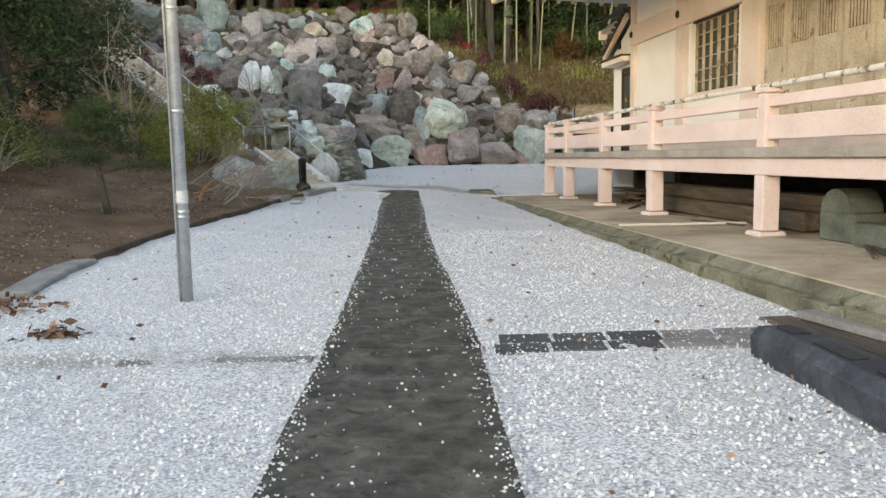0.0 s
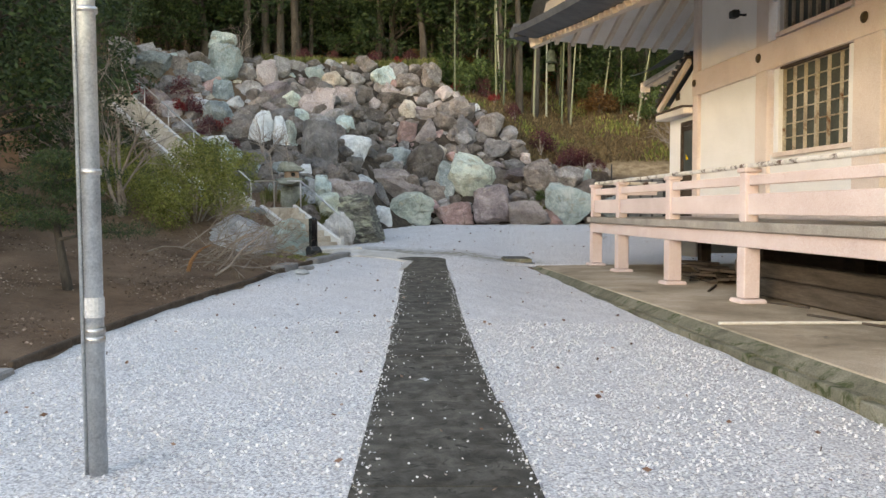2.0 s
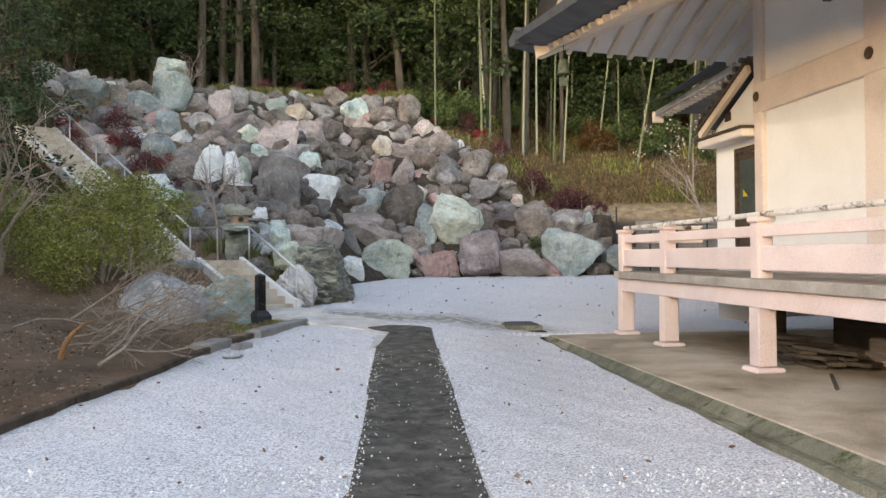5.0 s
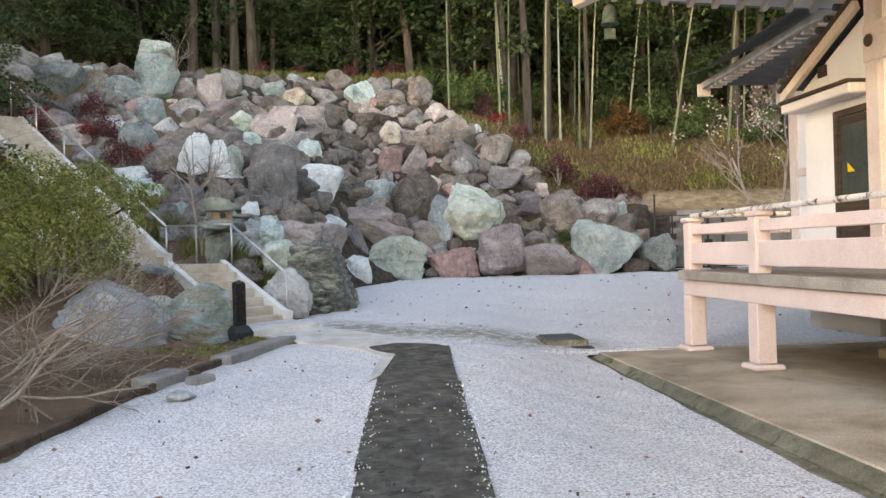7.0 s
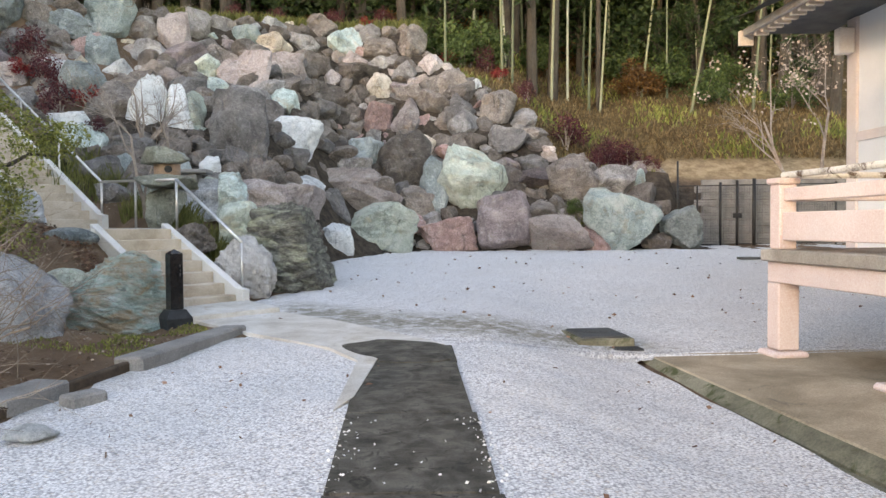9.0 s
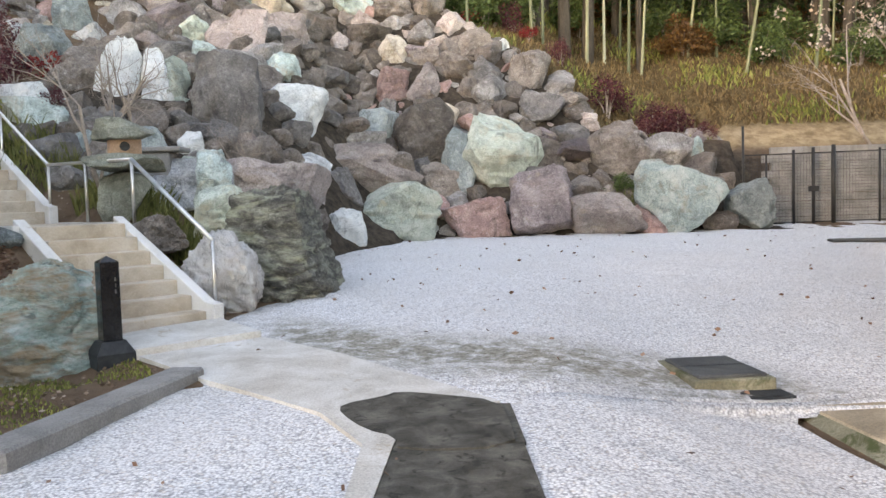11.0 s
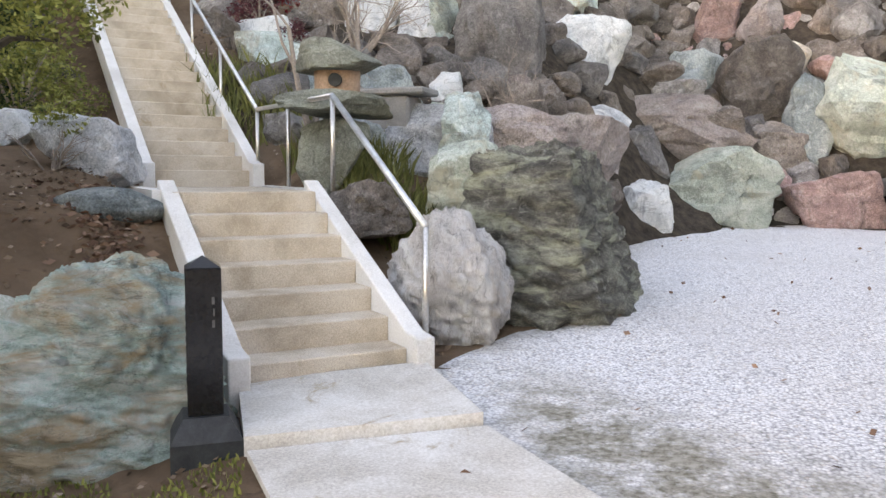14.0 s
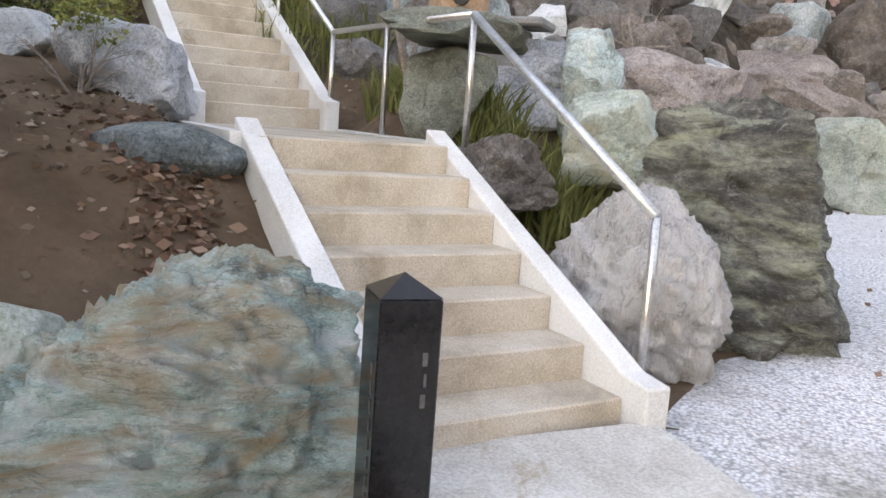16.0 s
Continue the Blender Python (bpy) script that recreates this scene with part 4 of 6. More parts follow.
def curved_roof(x0, y0, y1, z0, run, rise, parent, thick=0.16):
    bm = bmesh.new()
    n = 10
    secs = []
    for i in range(n + 1):
        t = i / n
        secs.append((x0 + run * t, z0 + rise * (0.55 * t + 0.45 * t * t)))
    rows = []
    for y in np.linspace(y0, y1, 14):
        up = 0.22 * max(0.0, (y - (y1 - 2.5)) / 2.5) ** 2
        rows.append([bm.verts.new((x, y, z + up * (1 - (x - x0) / run))) for x, z in secs])
    for a, b in zip(rows, rows[1:]):
        for k in range(n):
            bm.faces.new((a[k], a[k + 1], b[k + 1], b[k]))
    bmesh.ops.solidify(bm, geom=list(bm.faces), thickness=thick)
    bmesh.ops.recalc_face_normals(bm, faces=bm.faces)
    return part("roof", bm, M_TILE, parent, "grey curved tile roof")


curved_roof(-0.40, -9.5, 0.45, 6.36, 5.0, 2.9, rear, 0.28)
part("eave_board", boxed(0.04, -9.4, 6.16, 0.14, 0.1, 6.32, bev=0.01), M_DECK, rear)
part("eave_end", boxed(-0.03, 0.104, 5.96, 0.30, 0.22, 6.30, bev=0.01), M_RAFTER, rear)
for i in range(26):
    yy = -0.3 - i * 0.35
    bm = bmesh.new()
    box(bm, 0.145, yy - 0.06, 6.10, 0.46, yy + 0.06, 6.22, bev=0.006)
    part("rafter", bm, M_RAFTER, rear)
part("soffit", boxed(0.145, -9.4, 6.225, 2.0, 0.1, 6.26, bev=0), M_TILE, rear)

# ---- single boulders of the rock slope ----
boulder(-10.5, 37.6, 9.05, 1.35, 0.85, "teal", level=4)
boulder(-10.15, 36.66, 7.90, 1.54, 1.78, "teal", level=4)
boulder(-7.75, 32.55, 4.10, 0.95, 2.75, "white", d=0.9, ry=4)
boulder(-6.88, 32.6, 4.12, 0.78, 2.35, "white", d=0.8, ry=-14)
boulder(-7.32, 32.95, 3.95, 0.7, 2.2, "dark", d=0.7)
boulder(-6.86, 33.02, 4.47, 0.98, 1.39, "green")
boulder(-5.48, 32.55, 3.92, 1.63, 2.32, "grey", level=4)
boulder(-4.48, 34.36, 3.85, 1.48, 1.62, "white", level=4)
boulder(-4.98, 35.44, 5.16, 0.93, 0.85, "teal")
boulder(-6.16, 36.40, 6.07, 1.53, 1.53, "pink", level=4)
boulder(-5.88, 38.89, 7.51, 1.06, 0.89, "tan")
boulder(-5.43, 37.81, 6.58, 1.44, 1.10, "pink")
boulder(-3.73, 40.37, 7.90, 1.48, 1.21, "teal", level=4)
boulder(-2.56, 39.00, 6.17, 0.98, 1.07, "tan")
boulder(-2.88, 37.03, 3.72, 1.40, 1.32, "slate", level=4)
boulder(-3.32, 35.12, 2.80, 3.29, 1.22, "pink", level=4)
boulder(-8.07, 37.93, 7.90, 0.85, 1.10, "grey")
boulder(-8.57, 37.34, 7.49, 1.00, 1.59, "pink", level=4)
boulder(-7.57, 37.55, 7.08, 1.26, 0.76, "grey")
boulder(-12.65, 34.88, 7.49, 1.7, 1.2, "slate", level=4)
boulder(-11.85, 35.50, 7.69, 1.08, 0.70, "brown")
boulder(-10.95, 35.85, 7.42, 1.49, 0.86, "slate")
boulder(-11.14, 36.24, 8.03, 1.12, 0.64, "brown")
boulder(-9.92, 35.43, 6.40, 0.85, 1.39, "slate")
boulder(-9.40, 33.17, 5.17, 1.13, 1.47, "slate", level=4)
boulder(-5.12, 29.74, 2.35, 1.07, 1.01, "green")
boulder(-7.24, 29.92, 3.03, 0.48, 0.71, "slate")
boulder(-5.67, 30.71, 3.05, 0.49, 0.62, "white")
boulder(-6.53, 34.63, 5.24, 0.75, 1.05, "teal")
boulder(-6.78, 38.60, 7.77, 1.14, 0.87, "teal")
boulder(-8.89, 36.30, 6.61, 1.12, 1.12, "grey")
boulder(-4.60, 39.27, 6.94, 0.99, 1.07, "brown")
boulder(-4.23, 38.48, 5.81, 1.39, 1.05, "brown")
boulder(0.20, 36.46, 3.04, 2.06, 2.29, "green", level=4)
boulder(-0.77, 36.37, 2.88, 1.06, 1.90, "slate", level=4)
boulder(-1.75, 36.96, 3.67, 1.63, 1.94, "brown", level=4)
boulder(0.47, 39.22, 6.03, 0.62, 0.95, "white", block=False)
boulder(3.05, 36.46, 3.03, 1.45, 1.60, "brown", level=4)
boulder(4.24, 36.41, 2.98, 1.45, 1.07, "grey")
boulder(5.98, 38.86, 2.96, 1.67, 1.75, "brown", level=4)
boulder(-2.63, 38.08, 5.06, 1.06, 1.14, "red")
boulder(-1.61, 40.28, 7.82, 1.14, 1.40, "brown", level=4)
boulder(1.15, 38.41, 5.44, 1.23, 1.23, "brown")
boulder(-0.45, 39.18, 6.41, 1.35, 1.01, "brown")
boulder(-1.28, 37.34, 4.13, 1.02, 0.79, "tan")
boulder(-1.75, 38.13, 5.12, 0.98, 1.30, "pink")
boulder(1.32, 37.51, 4.32, 1.26, 0.95, "grey")
boulder(2.01, 36.91, 3.58, 1.08, 0.62, "grey")
# foot row
boulder(-2.52, 34.85, 1.68, 2.55, 1.55, "green", d=1.60, rz=0, level=4, cuts=6)
boulder(-0.47, 34.95, 1.47, 1.70, 1.11, "red", d=1.12, rz=0, level=4, cuts=6)
boulder(1.02, 34.95, 1.85, 1.57, 1.87, "purple", d=1.04, rz=0, level=4, cuts=6)
boulder(2.51, 34.95, 1.52, 1.83, 1.04, "pink", d=1.21, rz=0, level=4, cuts=6)
boulder(4.18, 34.95, 1.86, 2.09, 1.87, "teal", d=1.38, rz=0, level=4, cuts=6)
boulder(5.82, 34.95, 1.66, 1.11, 1.31, "slate", d=0.80, rz=0, level=4, cuts=6)
boulder(-4.05, 34.95, 1.17, 1.10, 0.95, "white", d=0.80, rz=0, level=4, cuts=6)
# near
boulder(-4.73, 28.50, 2.12, 0.42, 0.56, "green")
boulder(-4.78, 29.00, 2.49, 0.55, 0.82, "teal")
# lone rocks by the stairs and on the bank
boulder(-3.36, 27.25, 1.20, 1.74, 2.15, "dark", d=1.6, rz=4, level=7, rough=0.11, cuts=7, flat=True, layered=0.07, taper=0.30, label="big dark layered boulder with pale lichen beside the stairs")
boulder(-3.80, 26.0, 1.00, 0.98, 1.42, "streak", d=0.85, rz=25, level=6, rough=0.16, cuts=7, taper=0.12, block=False, label="pale blue-grey rounded boulder at the stair foot")
boulder(-4.86, 23.40, 0.73, 1.66, 1.62, "rusty", d=0.86, rz=48, level=7, rough=0.15, cuts=4, block=False, faces=(((-0.62, 0.05, 0.78), 0.52), ((-0.25, 0, 0.97), 0.66), ((1, -0.1, 0.15), 0.74), ((0.1, -1, 0.2), 0.62), ((0.2, -0.6, 0.7), 0.76)), label="blue-green schist boulder with tan veins beside the black post")
boulder(-5.50, 23.22, 1.06, 0.85, 0.46, "green", d=0.5, rz=30, ry=-30, rough=0.05, cuts=8, block=False, label="smooth oblong green boulder on the soil bank")
boulder(-5.60, 21.75, 0.98, 1.9, 1.35, "blue", d=1.2, rz=15, level=5, rough=0.10, cuts=6, faces=(((-0.6, -0.3, 0.7), 0.55), ((0.5, -0.2, 0.8), 0.62)), label="big blue-grey boulder with a tan flank on the bank")
boulder(-7.5, 26.15, 2.12, 1.0, 0.75, "blue", d=0.7, rz=35, level=4, rough=0.10, cuts=6, label="blue-white veined boulder beside the stairs")
boulder(-8.9, 26.5, hz(-8.9, 26.5) + 0.12, 0.75, 0.5, "white", d=0.6, level=4, label="pale boulder on the soil bank")
boulder(-6.08, 24.92, 1.68, 0.85, 0.32, "slate", d=0.5, rz=35, level=4, rough=0.06, cuts=8, block=False, label="flat oval blue-green stone sunk in the soil bank")
boulder(-5.0, 26.9, 1.62, 1.1, 0.55, "brown", d=0.7, rz=-30, level=4, label="low brown stone under the stair rail")
boulder(-4.3, 28.0, 1.9, 0.9, 0.8, "green", d=0.9, level=4)
boulder(-5.2, 29.3, 2.35, 1.5, 0.9, "blue", d=1.0, level=4)
boulder(-4.4, 29.8, 2.35, 1.4, 0.9, "pink", d=1.1, level=4)
boulder(-4.0, 31.3, 2.2, 1.4, 1.2, "pink", d=1.2, level=4)
boulder(-6.1, 28.9, 2.35, 0.9, 0.6, "slate", d=0.7, level=4)
boulder(-7.0, 28.9, 2.45, 0.8, 0.5, "grey", d=0.6, level=4)
boulder(-6.3, 30.2, 3.0, 0.9, 0.9, "slate", d=0.7, level=4)
boulder(-3.85, 32.9, 1.75, 0.8, 1.2, "pink", d=0.8, level=4)
boulder(-3.22, 32.85, 1.42, 0.85, 0.95, "white", d=0.7)

boulder(-2.6, 35.5, 2.65, 1.5, 1.1, "brown", level=4)
boulder(-3.7, 34.2, 2.35, 1.4, 1.1, "grey", level=4)
boulder(-1.3, 36.0, 2.45, 1.1, 1.0, "brown", level=4)
boulder(-4.3, 33.2, 2.55, 1.5, 1.1, "blue", level=4)
boulder(-3.2, 36.2, 3.35, 1.2, 0.9, "grey", level=4)

# ---- piled rock slope ----
rng = random.Random(12)
placed = [(o.location.x, o.location.z, max(o.dimensions.x, 0.3) * 0.42, max(o.dimensions.z, 0.3) * 0.42) for o in bpy.data.objects if o.name.startswith("boulder") and o.location.y > 28.5]
KINDS = ["grey"] * 11 + ["brown"] * 13 + ["pink"] * 3 + ["green"] + ["teal"] * 2 + ["blue"] * 2 + ["purple"] * 2 + ["red"] + ["white"] + ["tan"]
UPPER = ["brown"] * 13 + ["grey"] * 6 + ["purple"] * 2 + ["pink"] * 2 + ["red"] + ["slate"]
made = 0
for tries in range(20000):
    x = rng.uniform(-14.0, 6.1)
    zt = float(wall_top(np.float64(x)))
    z = rng.uniform(1.2, zt)
    if x < -4.2 and z < 2.3 + 0.12 * (-4.2 - x):
        continue
    big = 1.25 if x < -4 or z < 2.2 else 1.0
    s = rng.uniform(0.38, 0.9) * big if tries < 5000 else rng.uniform(0.26, 0.48)
    w, h = s * rng.uniform(0.9, 1.45), s * rng.uniform(0.75, 1.2)
    if any(((x - a) / (p + w * 0.22)) ** 2 + ((z - b) / (q + h * 0.22)) ** 2 < 1 for a, b, p, q in placed):
        continue
    ys = np.linspace(27.5, 44, 120)
    hs = height(np.full(120, x), ys)
    over = np.nonzero(hs >= z)[0]
    if len(over) == 0:
        continue
    y = float(ys[over[0]])
    if x < -6 and abs((x + 7.22) * 0.625 + (y - 27.45) * 0.78) < 1.3:
        continue
    placed.append((x, z, w * 0.42, h * 0.42))
    boulder(x, y + 0.12 + rng.uniform(-0.2, 0.15), z, w * 1.2, h * 1.2, rng.choice(KINDS if z < 3.2 or x < -5 else UPPER), d=max(w, h) * 1.05, rz=rng.uniform(-40, 40), ry=rng.uniform(-40, 40), level=4 if w > 0.55 else 3)
    made += 1
    if made > 1050:
        break

# smaller stones in the gaps
spots = [(o.location.copy(), max(o.dimensions.x, o.dimensions.z) * 0.36) for o in bpy.data.objects if o.name.startswith("boulder")]
heaps = {"grey": bmesh.new(), "brown": bmesh.new()}
for tries in range(4000):
    x, y = rng.uniform(-11, 3.5), rng.uniform(28.2, 40)
    p = Vector((x, y, float(height(np.float64(x), np.float64(y)))))
    if y > float(face_y(np.float64(x), wall_top(np.float64(x)))) or float(rocky_mask(np.float64(x), np.float64(y))) < 0.5:
        continue
    if x < -6 and abs((x + 7.22) * 0.625 + (y - 27.45) * 0.78) < 1.2 or x > -3.7 and y < 35.4:
        continue
    s = rng.uniform(0.4, 0.85)
    if any((p - q).length < r + s * 0.32 for q, r in spots):
        continue
    spots.append((p, s * 0.4))
    kind = rng.choice(("grey", "brown", "brown"))
    me = boulder_mesh("rubble", s * rng.uniform(0.9, 1.4), s, s * rng.uniform(0.7, 1.1), tries + 5000, STONE[kind], 3)
    me.transform(pose(p.x, p.y, p.z + s * 0.1, 0, rng.uniform(-25, 25), rng.uniform(-60, 60)))
    heaps[kind].from_mesh(me)
for kind, bm in heaps.items():
    tagged(part("rubble", bm, STONE[kind]), kind + " rough stones packed between the boulders", "rubble", kind="stuff")

# ---- things by the stairs ----
def pipe_part(name, pts, r, mat, parent, label=""):
    return part(name, tube(bmesh.new(), pts, r, 12), mat, parent, label, smooth=True)


rail = empty("stair_handrail", label="stainless steel pipe handrail along the stairs", category="handrail")
pipe_part("handrail", [(-3.66, 25.18, 1.60), (-4.96, 26.27, 2.59)], 0.026, M_STEEL, rail)
pipe_part("handrail", [(-4.96, 26.27, 2.59), (-6.88, 27.98, 2.66)], 0.024, M_INOX, rail)
a, b = Vector((-6.88, 27.98, 2.66)), Vector((-13.2, 33.05, 7.35))
pipe_part("handrail", [a, b], 0.024, M_STEEL, rail)
for p, z0 in (((-3.66, 25.18, 1.60), 0.65), ((-4.96, 26.27, 2.59), 1.8), ((-5.95, 27.15, 2.625), 1.8), ((-6.88, 27.98, 2.66), 1.75)):
    pipe_part("post", [(p[0], p[1], z0), p], 0.021, M_INOX, rail)
for k in range(1, 6):
    p = a.lerp(b, k / 5.2)
    pipe_part("post", [(p.x, p.y, p.z - 1.1), p], 0.02, M_INOX, rail)

marker = empty("stone_marker_post", pose(-4.09, 23.47, 0, 0, 0, 40), label="polished black granite marker post with incised writing on a plinth", category="marker post")
bm = boxed(-0.082, -0.082, 0.80, 0.082, 0.082, 1.50, bev=0.004)
part("shaft", bm, M_BLACK, marker)
bm = bmesh.new()
r = [bm.verts.new(p) for p in ((-0.082, -0.082, 1.502), (0.082, -0.082, 1.502), (0.082, 0.082, 1.502), (-0.082, 0.082, 1.502), (0, 0, 1.555))]
bm.faces.new(r[3::-1])
for i in range(4):
    bm.faces.new((r[i], r[(i + 1) % 4], r[4]))
part("cap", bm, M_BLACK, marker)
bm = bmesh.new()
lo = [bm.verts.new((s * 0.165, t * 0.165, 0.55)) for s, t in ((-1, -1), (1, -1), (1, 1), (-1, 1))]
mi = [bm.verts.new((s * 0.165, t * 0.165, 0.69)) for s, t in ((-1, -1), (1, -1), (1, 1), (-1, 1))]
hi = [bm.verts.new((s * 0.105, t * 0.105, 0.798)) for s, t in ((-1, -1), (1, -1), (1, 1), (-1, 1))]
bm.faces.new(hi)
for q, w in ((lo, mi), (mi, hi)):
    for i in range(4):
        bm.faces.new((q[i], q[(i + 1) % 4], w[(i + 1) % 4], w[i]))
part("plinth", bm, M_BLACKR, marker)
M_INCISE = simple("incised_letters", [(0.3, (0.05, 0.05, 0.05)), (0.7, (0.10, 0.10, 0.10))], relief=0)
for k in range(9):
    part("incised_mark", boxed(-0.0845, -0.045, 1.30 - k * 0.05, -0.0825, -0.035, 1.33 - k * 0.05, bev=0), M_INCISE, marker)
for k in range(3):
    part("incised_mark", boxed(0.036 + 0.006 * (k % 2), -0.0845, 1.33 - k * 0.055, 0.049, -0.0825, 1.365 - k * 0.055, bev=0), M_INCISE, marker)

M_LANTERN = stone("lantern_stone", (0.14, 0.145, 0.12), (0.27, 0.285, 0.24), (0.40, 0.42, 0.36), scale=2.2, vary=0.05)
M_TERRA = simple("pinkish_firebox_stone", [(0.3, (0.34, 0.22, 0.16)), (0.7, (0.48, 0.34, 0.26))], 3, 50, 0.9)
lantern = empty("stone_lantern", pose(-5.40, 27.15, 0), label="natural stone garden lantern with a mushroom-shaped mossy cap", category="lantern")


def lump(name, w, d, h, z, mat, seed, cuts=5, rough=0.05, x=0.0, y=0.0):
    me = boulder_mesh(name, w, d, h, seed, mat, 4, cuts, rough)
    ob = new(name, me)
    ob.parent = lantern
    ob.location = (x, y, z)
    return ob


lump("pedestal", 0.62, 0.5, 0.78, 2.12, M_LANTERN, 5)
lump("platter", 1.0, 0.85, 0.24, 2.60, M_LANTERN, 6, 3, 0.04)
bm = bmesh.new()
nseg = 24
ring = []
for k in range(nseg):
    an = 2 * math.pi * k / nseg
    ring.append((0.22 * math.cos(an), 0.20 * math.sin(an)))
prism(bm, ring, 2.70, 2.93)
part("firebox", bm, M_TERRA, lantern, "pinkish firebox stone")
bm = bmesh.new()
tube(bm, [(0.09, -0.217, 2.81), (0.075, -0.16, 2.81)], 0.062, 16)
part("window_hole", bm, M_BLACKR, lantern, "dark round window hole")
lump("cap", 0.92, 0.8, 0.30, 3.05, M_LANTERN, 9, 2, 0.035)
bench = empty("flat_stone_slab", pose(-5.7, 29.0, 0), label="flat dark stone slab laid on the rocks behind the lantern", category="stone slab")
part("slab", boxed(-0.5, -0.25, 2.86, 0.5, 0.25, 2.94, bev=0.02), M_SLABG, bench)
part("block", boxed(-0.3, -0.2, 2.45, 0.3, 0.2, 2.855, bev=0.03), M_SLABG, bench)

# ---- edging of the bank ----
rng = random.Random(21)
M_EDGEWOOD = simple("rotting_edge_board", [(0.3, (0.04, 0.028, 0.02)), (0.7, (0.11, 0.08, 0.058))], 3, 30, 0.95, relief=0.5)
ys = [10.4, 11.6, 12.9, 14.3, 15.7, 17.1, 18.5, 19.8, 20.75]
for a, b in zip(ys, ys[1:]):
    p, q = Vector((float(edge_x(a)), a, 0)), Vector((float(edge_x(b)), b, 0))
    d = (q - p)
    m = (p + q) / 2
    ob = part("edging_board", boxed(-0.035, -d.length / 2 + 0.01, -0.1, 0.035, d.length / 2 - 0.01, 0.075, bev=0.012), M_EDGEWOOD)
    ob.matrix_world = pose(m.x, m.y, cz(m.x, m.y) + 0.01, math.degrees(math.atan2(cz(q.x, q.y) - cz(p.x, p.y), d.length)), rng.uniform(-6, 6), math.degrees(math.atan2(-d.x, d.y)))
    tagged(ob, "dark rotting board edging the soil bank", "edging", "edging boards")
for (ax, ay), (bx, by), w, h in (((-4.35, 7.95), (-4.62, 9.3), 0.34, 0.06), ((-4.66, 9.32), (-4.68, 10.3), 0.34, 0.05), ((-3.62, 20.72), (-3.15, 22.75), 0.30, 0.10), ((-3.62, 19.5), (-3.45, 19.75), 0.2, 0.07), ((-4.05, 19.2), (-3.9, 19.9), 0.32, 0.12)):
    p, q = Vector((ax, ay, 0)), Vector((bx, by, 0))
    d, m = q - p, (p + q) / 2
    ob = part("edging_slab", boxed(-w / 2, -d.length / 2, -0.05, w / 2, d.length / 2, h, bev=0.02), M_SLABG)
    ob.matrix_world = pose(m.x, m.y, cz(m.x, m.y) + 0.005, 1.0, rng.uniform(-2, 2), math.degrees(math.atan2(-d.x, d.y)))
    tagged(ob, "flat grey stone slab lying along the gravel edge", "stone slab", "edging slabs")
boulder(-3.42, 18.6, 0.50, 0.30, 0.12, "white", d=0.2, level=3, label="small pale stone on the gravel edge", group="loose stones")

# ---- steel pole ----
pole = empty("steel_pole", pose(-2.49, 7.62, 0), label="tall galvanised steel pole with a strapped conduit standing in the gravel", category="pole")
pipe_part("shaft", [(0, 0, 0.08), (-0.02, 0, 7.5)], 0.054, M_STEEL, pole)
pipe_part("conduit", [(-0.064, -0.02, 0.10), (-0.084, -0.02, 7.5)], 0.012, M_STEEL, pole)
for z in (0.95, 1.0, 1.95, 2.9, 3.85):
    pipe_part("clamp", [(0, 0, z), (0, 0, z + 0.035)], 0.059, M_INOX, pole)
part("label_band", tube(bmesh.new(), [(0, 0, 1.10), (0, 0, 1.22)], 0.0565, 16), simple("pale_tape", [(0.3, (0.45, 0.46, 0.47)), (0.7, (0.58, 0.59, 0.6))], relief=0), pole)

# ---- cross paving ----
cross = empty("cross_paving", label="strip of dark slate pavers crossing the gravel beside the path", category="paving", kind="structure")
for i in range(5):
    for j in range(2):
        x0, y0 = 0.36 + i * 0.42 + 0.05 * j, 5.52 + j * 0.27 + 0.02 * i
        ob = slab_on_court("paver", [(x0, y0), (x0 + 0.385, y0 + 0.012), (x0 + 0.39, y0 + 0.252), (x0 + 0.008, y0 + 0.24)], M_SLATE if i < 3 else M_SLABG, 0.012 + 0.004 * ((i + j) % 2), 0.05)
        ob.parent = cross
for i in range(4):
    x0, y0 = -0.93 - 0.34 * (i + 1), 5.42 - 0.015 * i
    ob = slab_on_court("paver", [(x0, y0), (x0 + 0.33, y0 + 0.01), (x0 + 0.33, y0 + 0.14), (x0, y0 + 0.13)], M_SLABG, 0.006 + 0.003 * (i % 2), 0.05)
    ob.parent = cross

# ---- wrapped beam and boards at the front ----
M_WRAP = simple("charred_black_timber", [(0.3, (0.022, 0.024, 0.03)), (0.55, (0.06, 0.065, 0.08)), (0.75, (0.12, 0.125, 0.15))], 3.0, 40, 0.7, relief=0.6, dist=0.01)
beam = empty("black_timber_beam", pose(2.28, 5.42, cz(2.2, 4.5), 0, 0, 3), label="heavy black weathered timber beam lying on the gravel", category="timber beam")
bm = bmesh.new()
sec = [(-0.16, 0.0), (0.16, 0.0), (0.18, 0.17), (0.12, 0.25), (-0.12, 0.25), (-0.18, 0.17)]
prev = None
for i in range(13):
    y = -i * 0.25
    f = 0.86 if i in (0,) else 1.0
    rg = [bm.verts.new((x * f + noise.noise(Vector((x * 3, y * 2, z * 3))) * 0.012, y, 0.005 + z * f + noise.noise(Vector((y * 2, x * 5, z))) * 0.010)) for x, z in sec]
    if prev:
        for k in range(6):
            bm.faces.new((prev[k], rg[k], rg[(k + 1) % 6], prev[(k + 1) % 6]))
    else:
        bm.faces.new(rg)
    prev = rg
bm.faces.new(prev[::-1])
bmesh.ops.recalc_face_normals(bm, faces=bm.faces)
part("timber", bm, M_WRAP, beam)
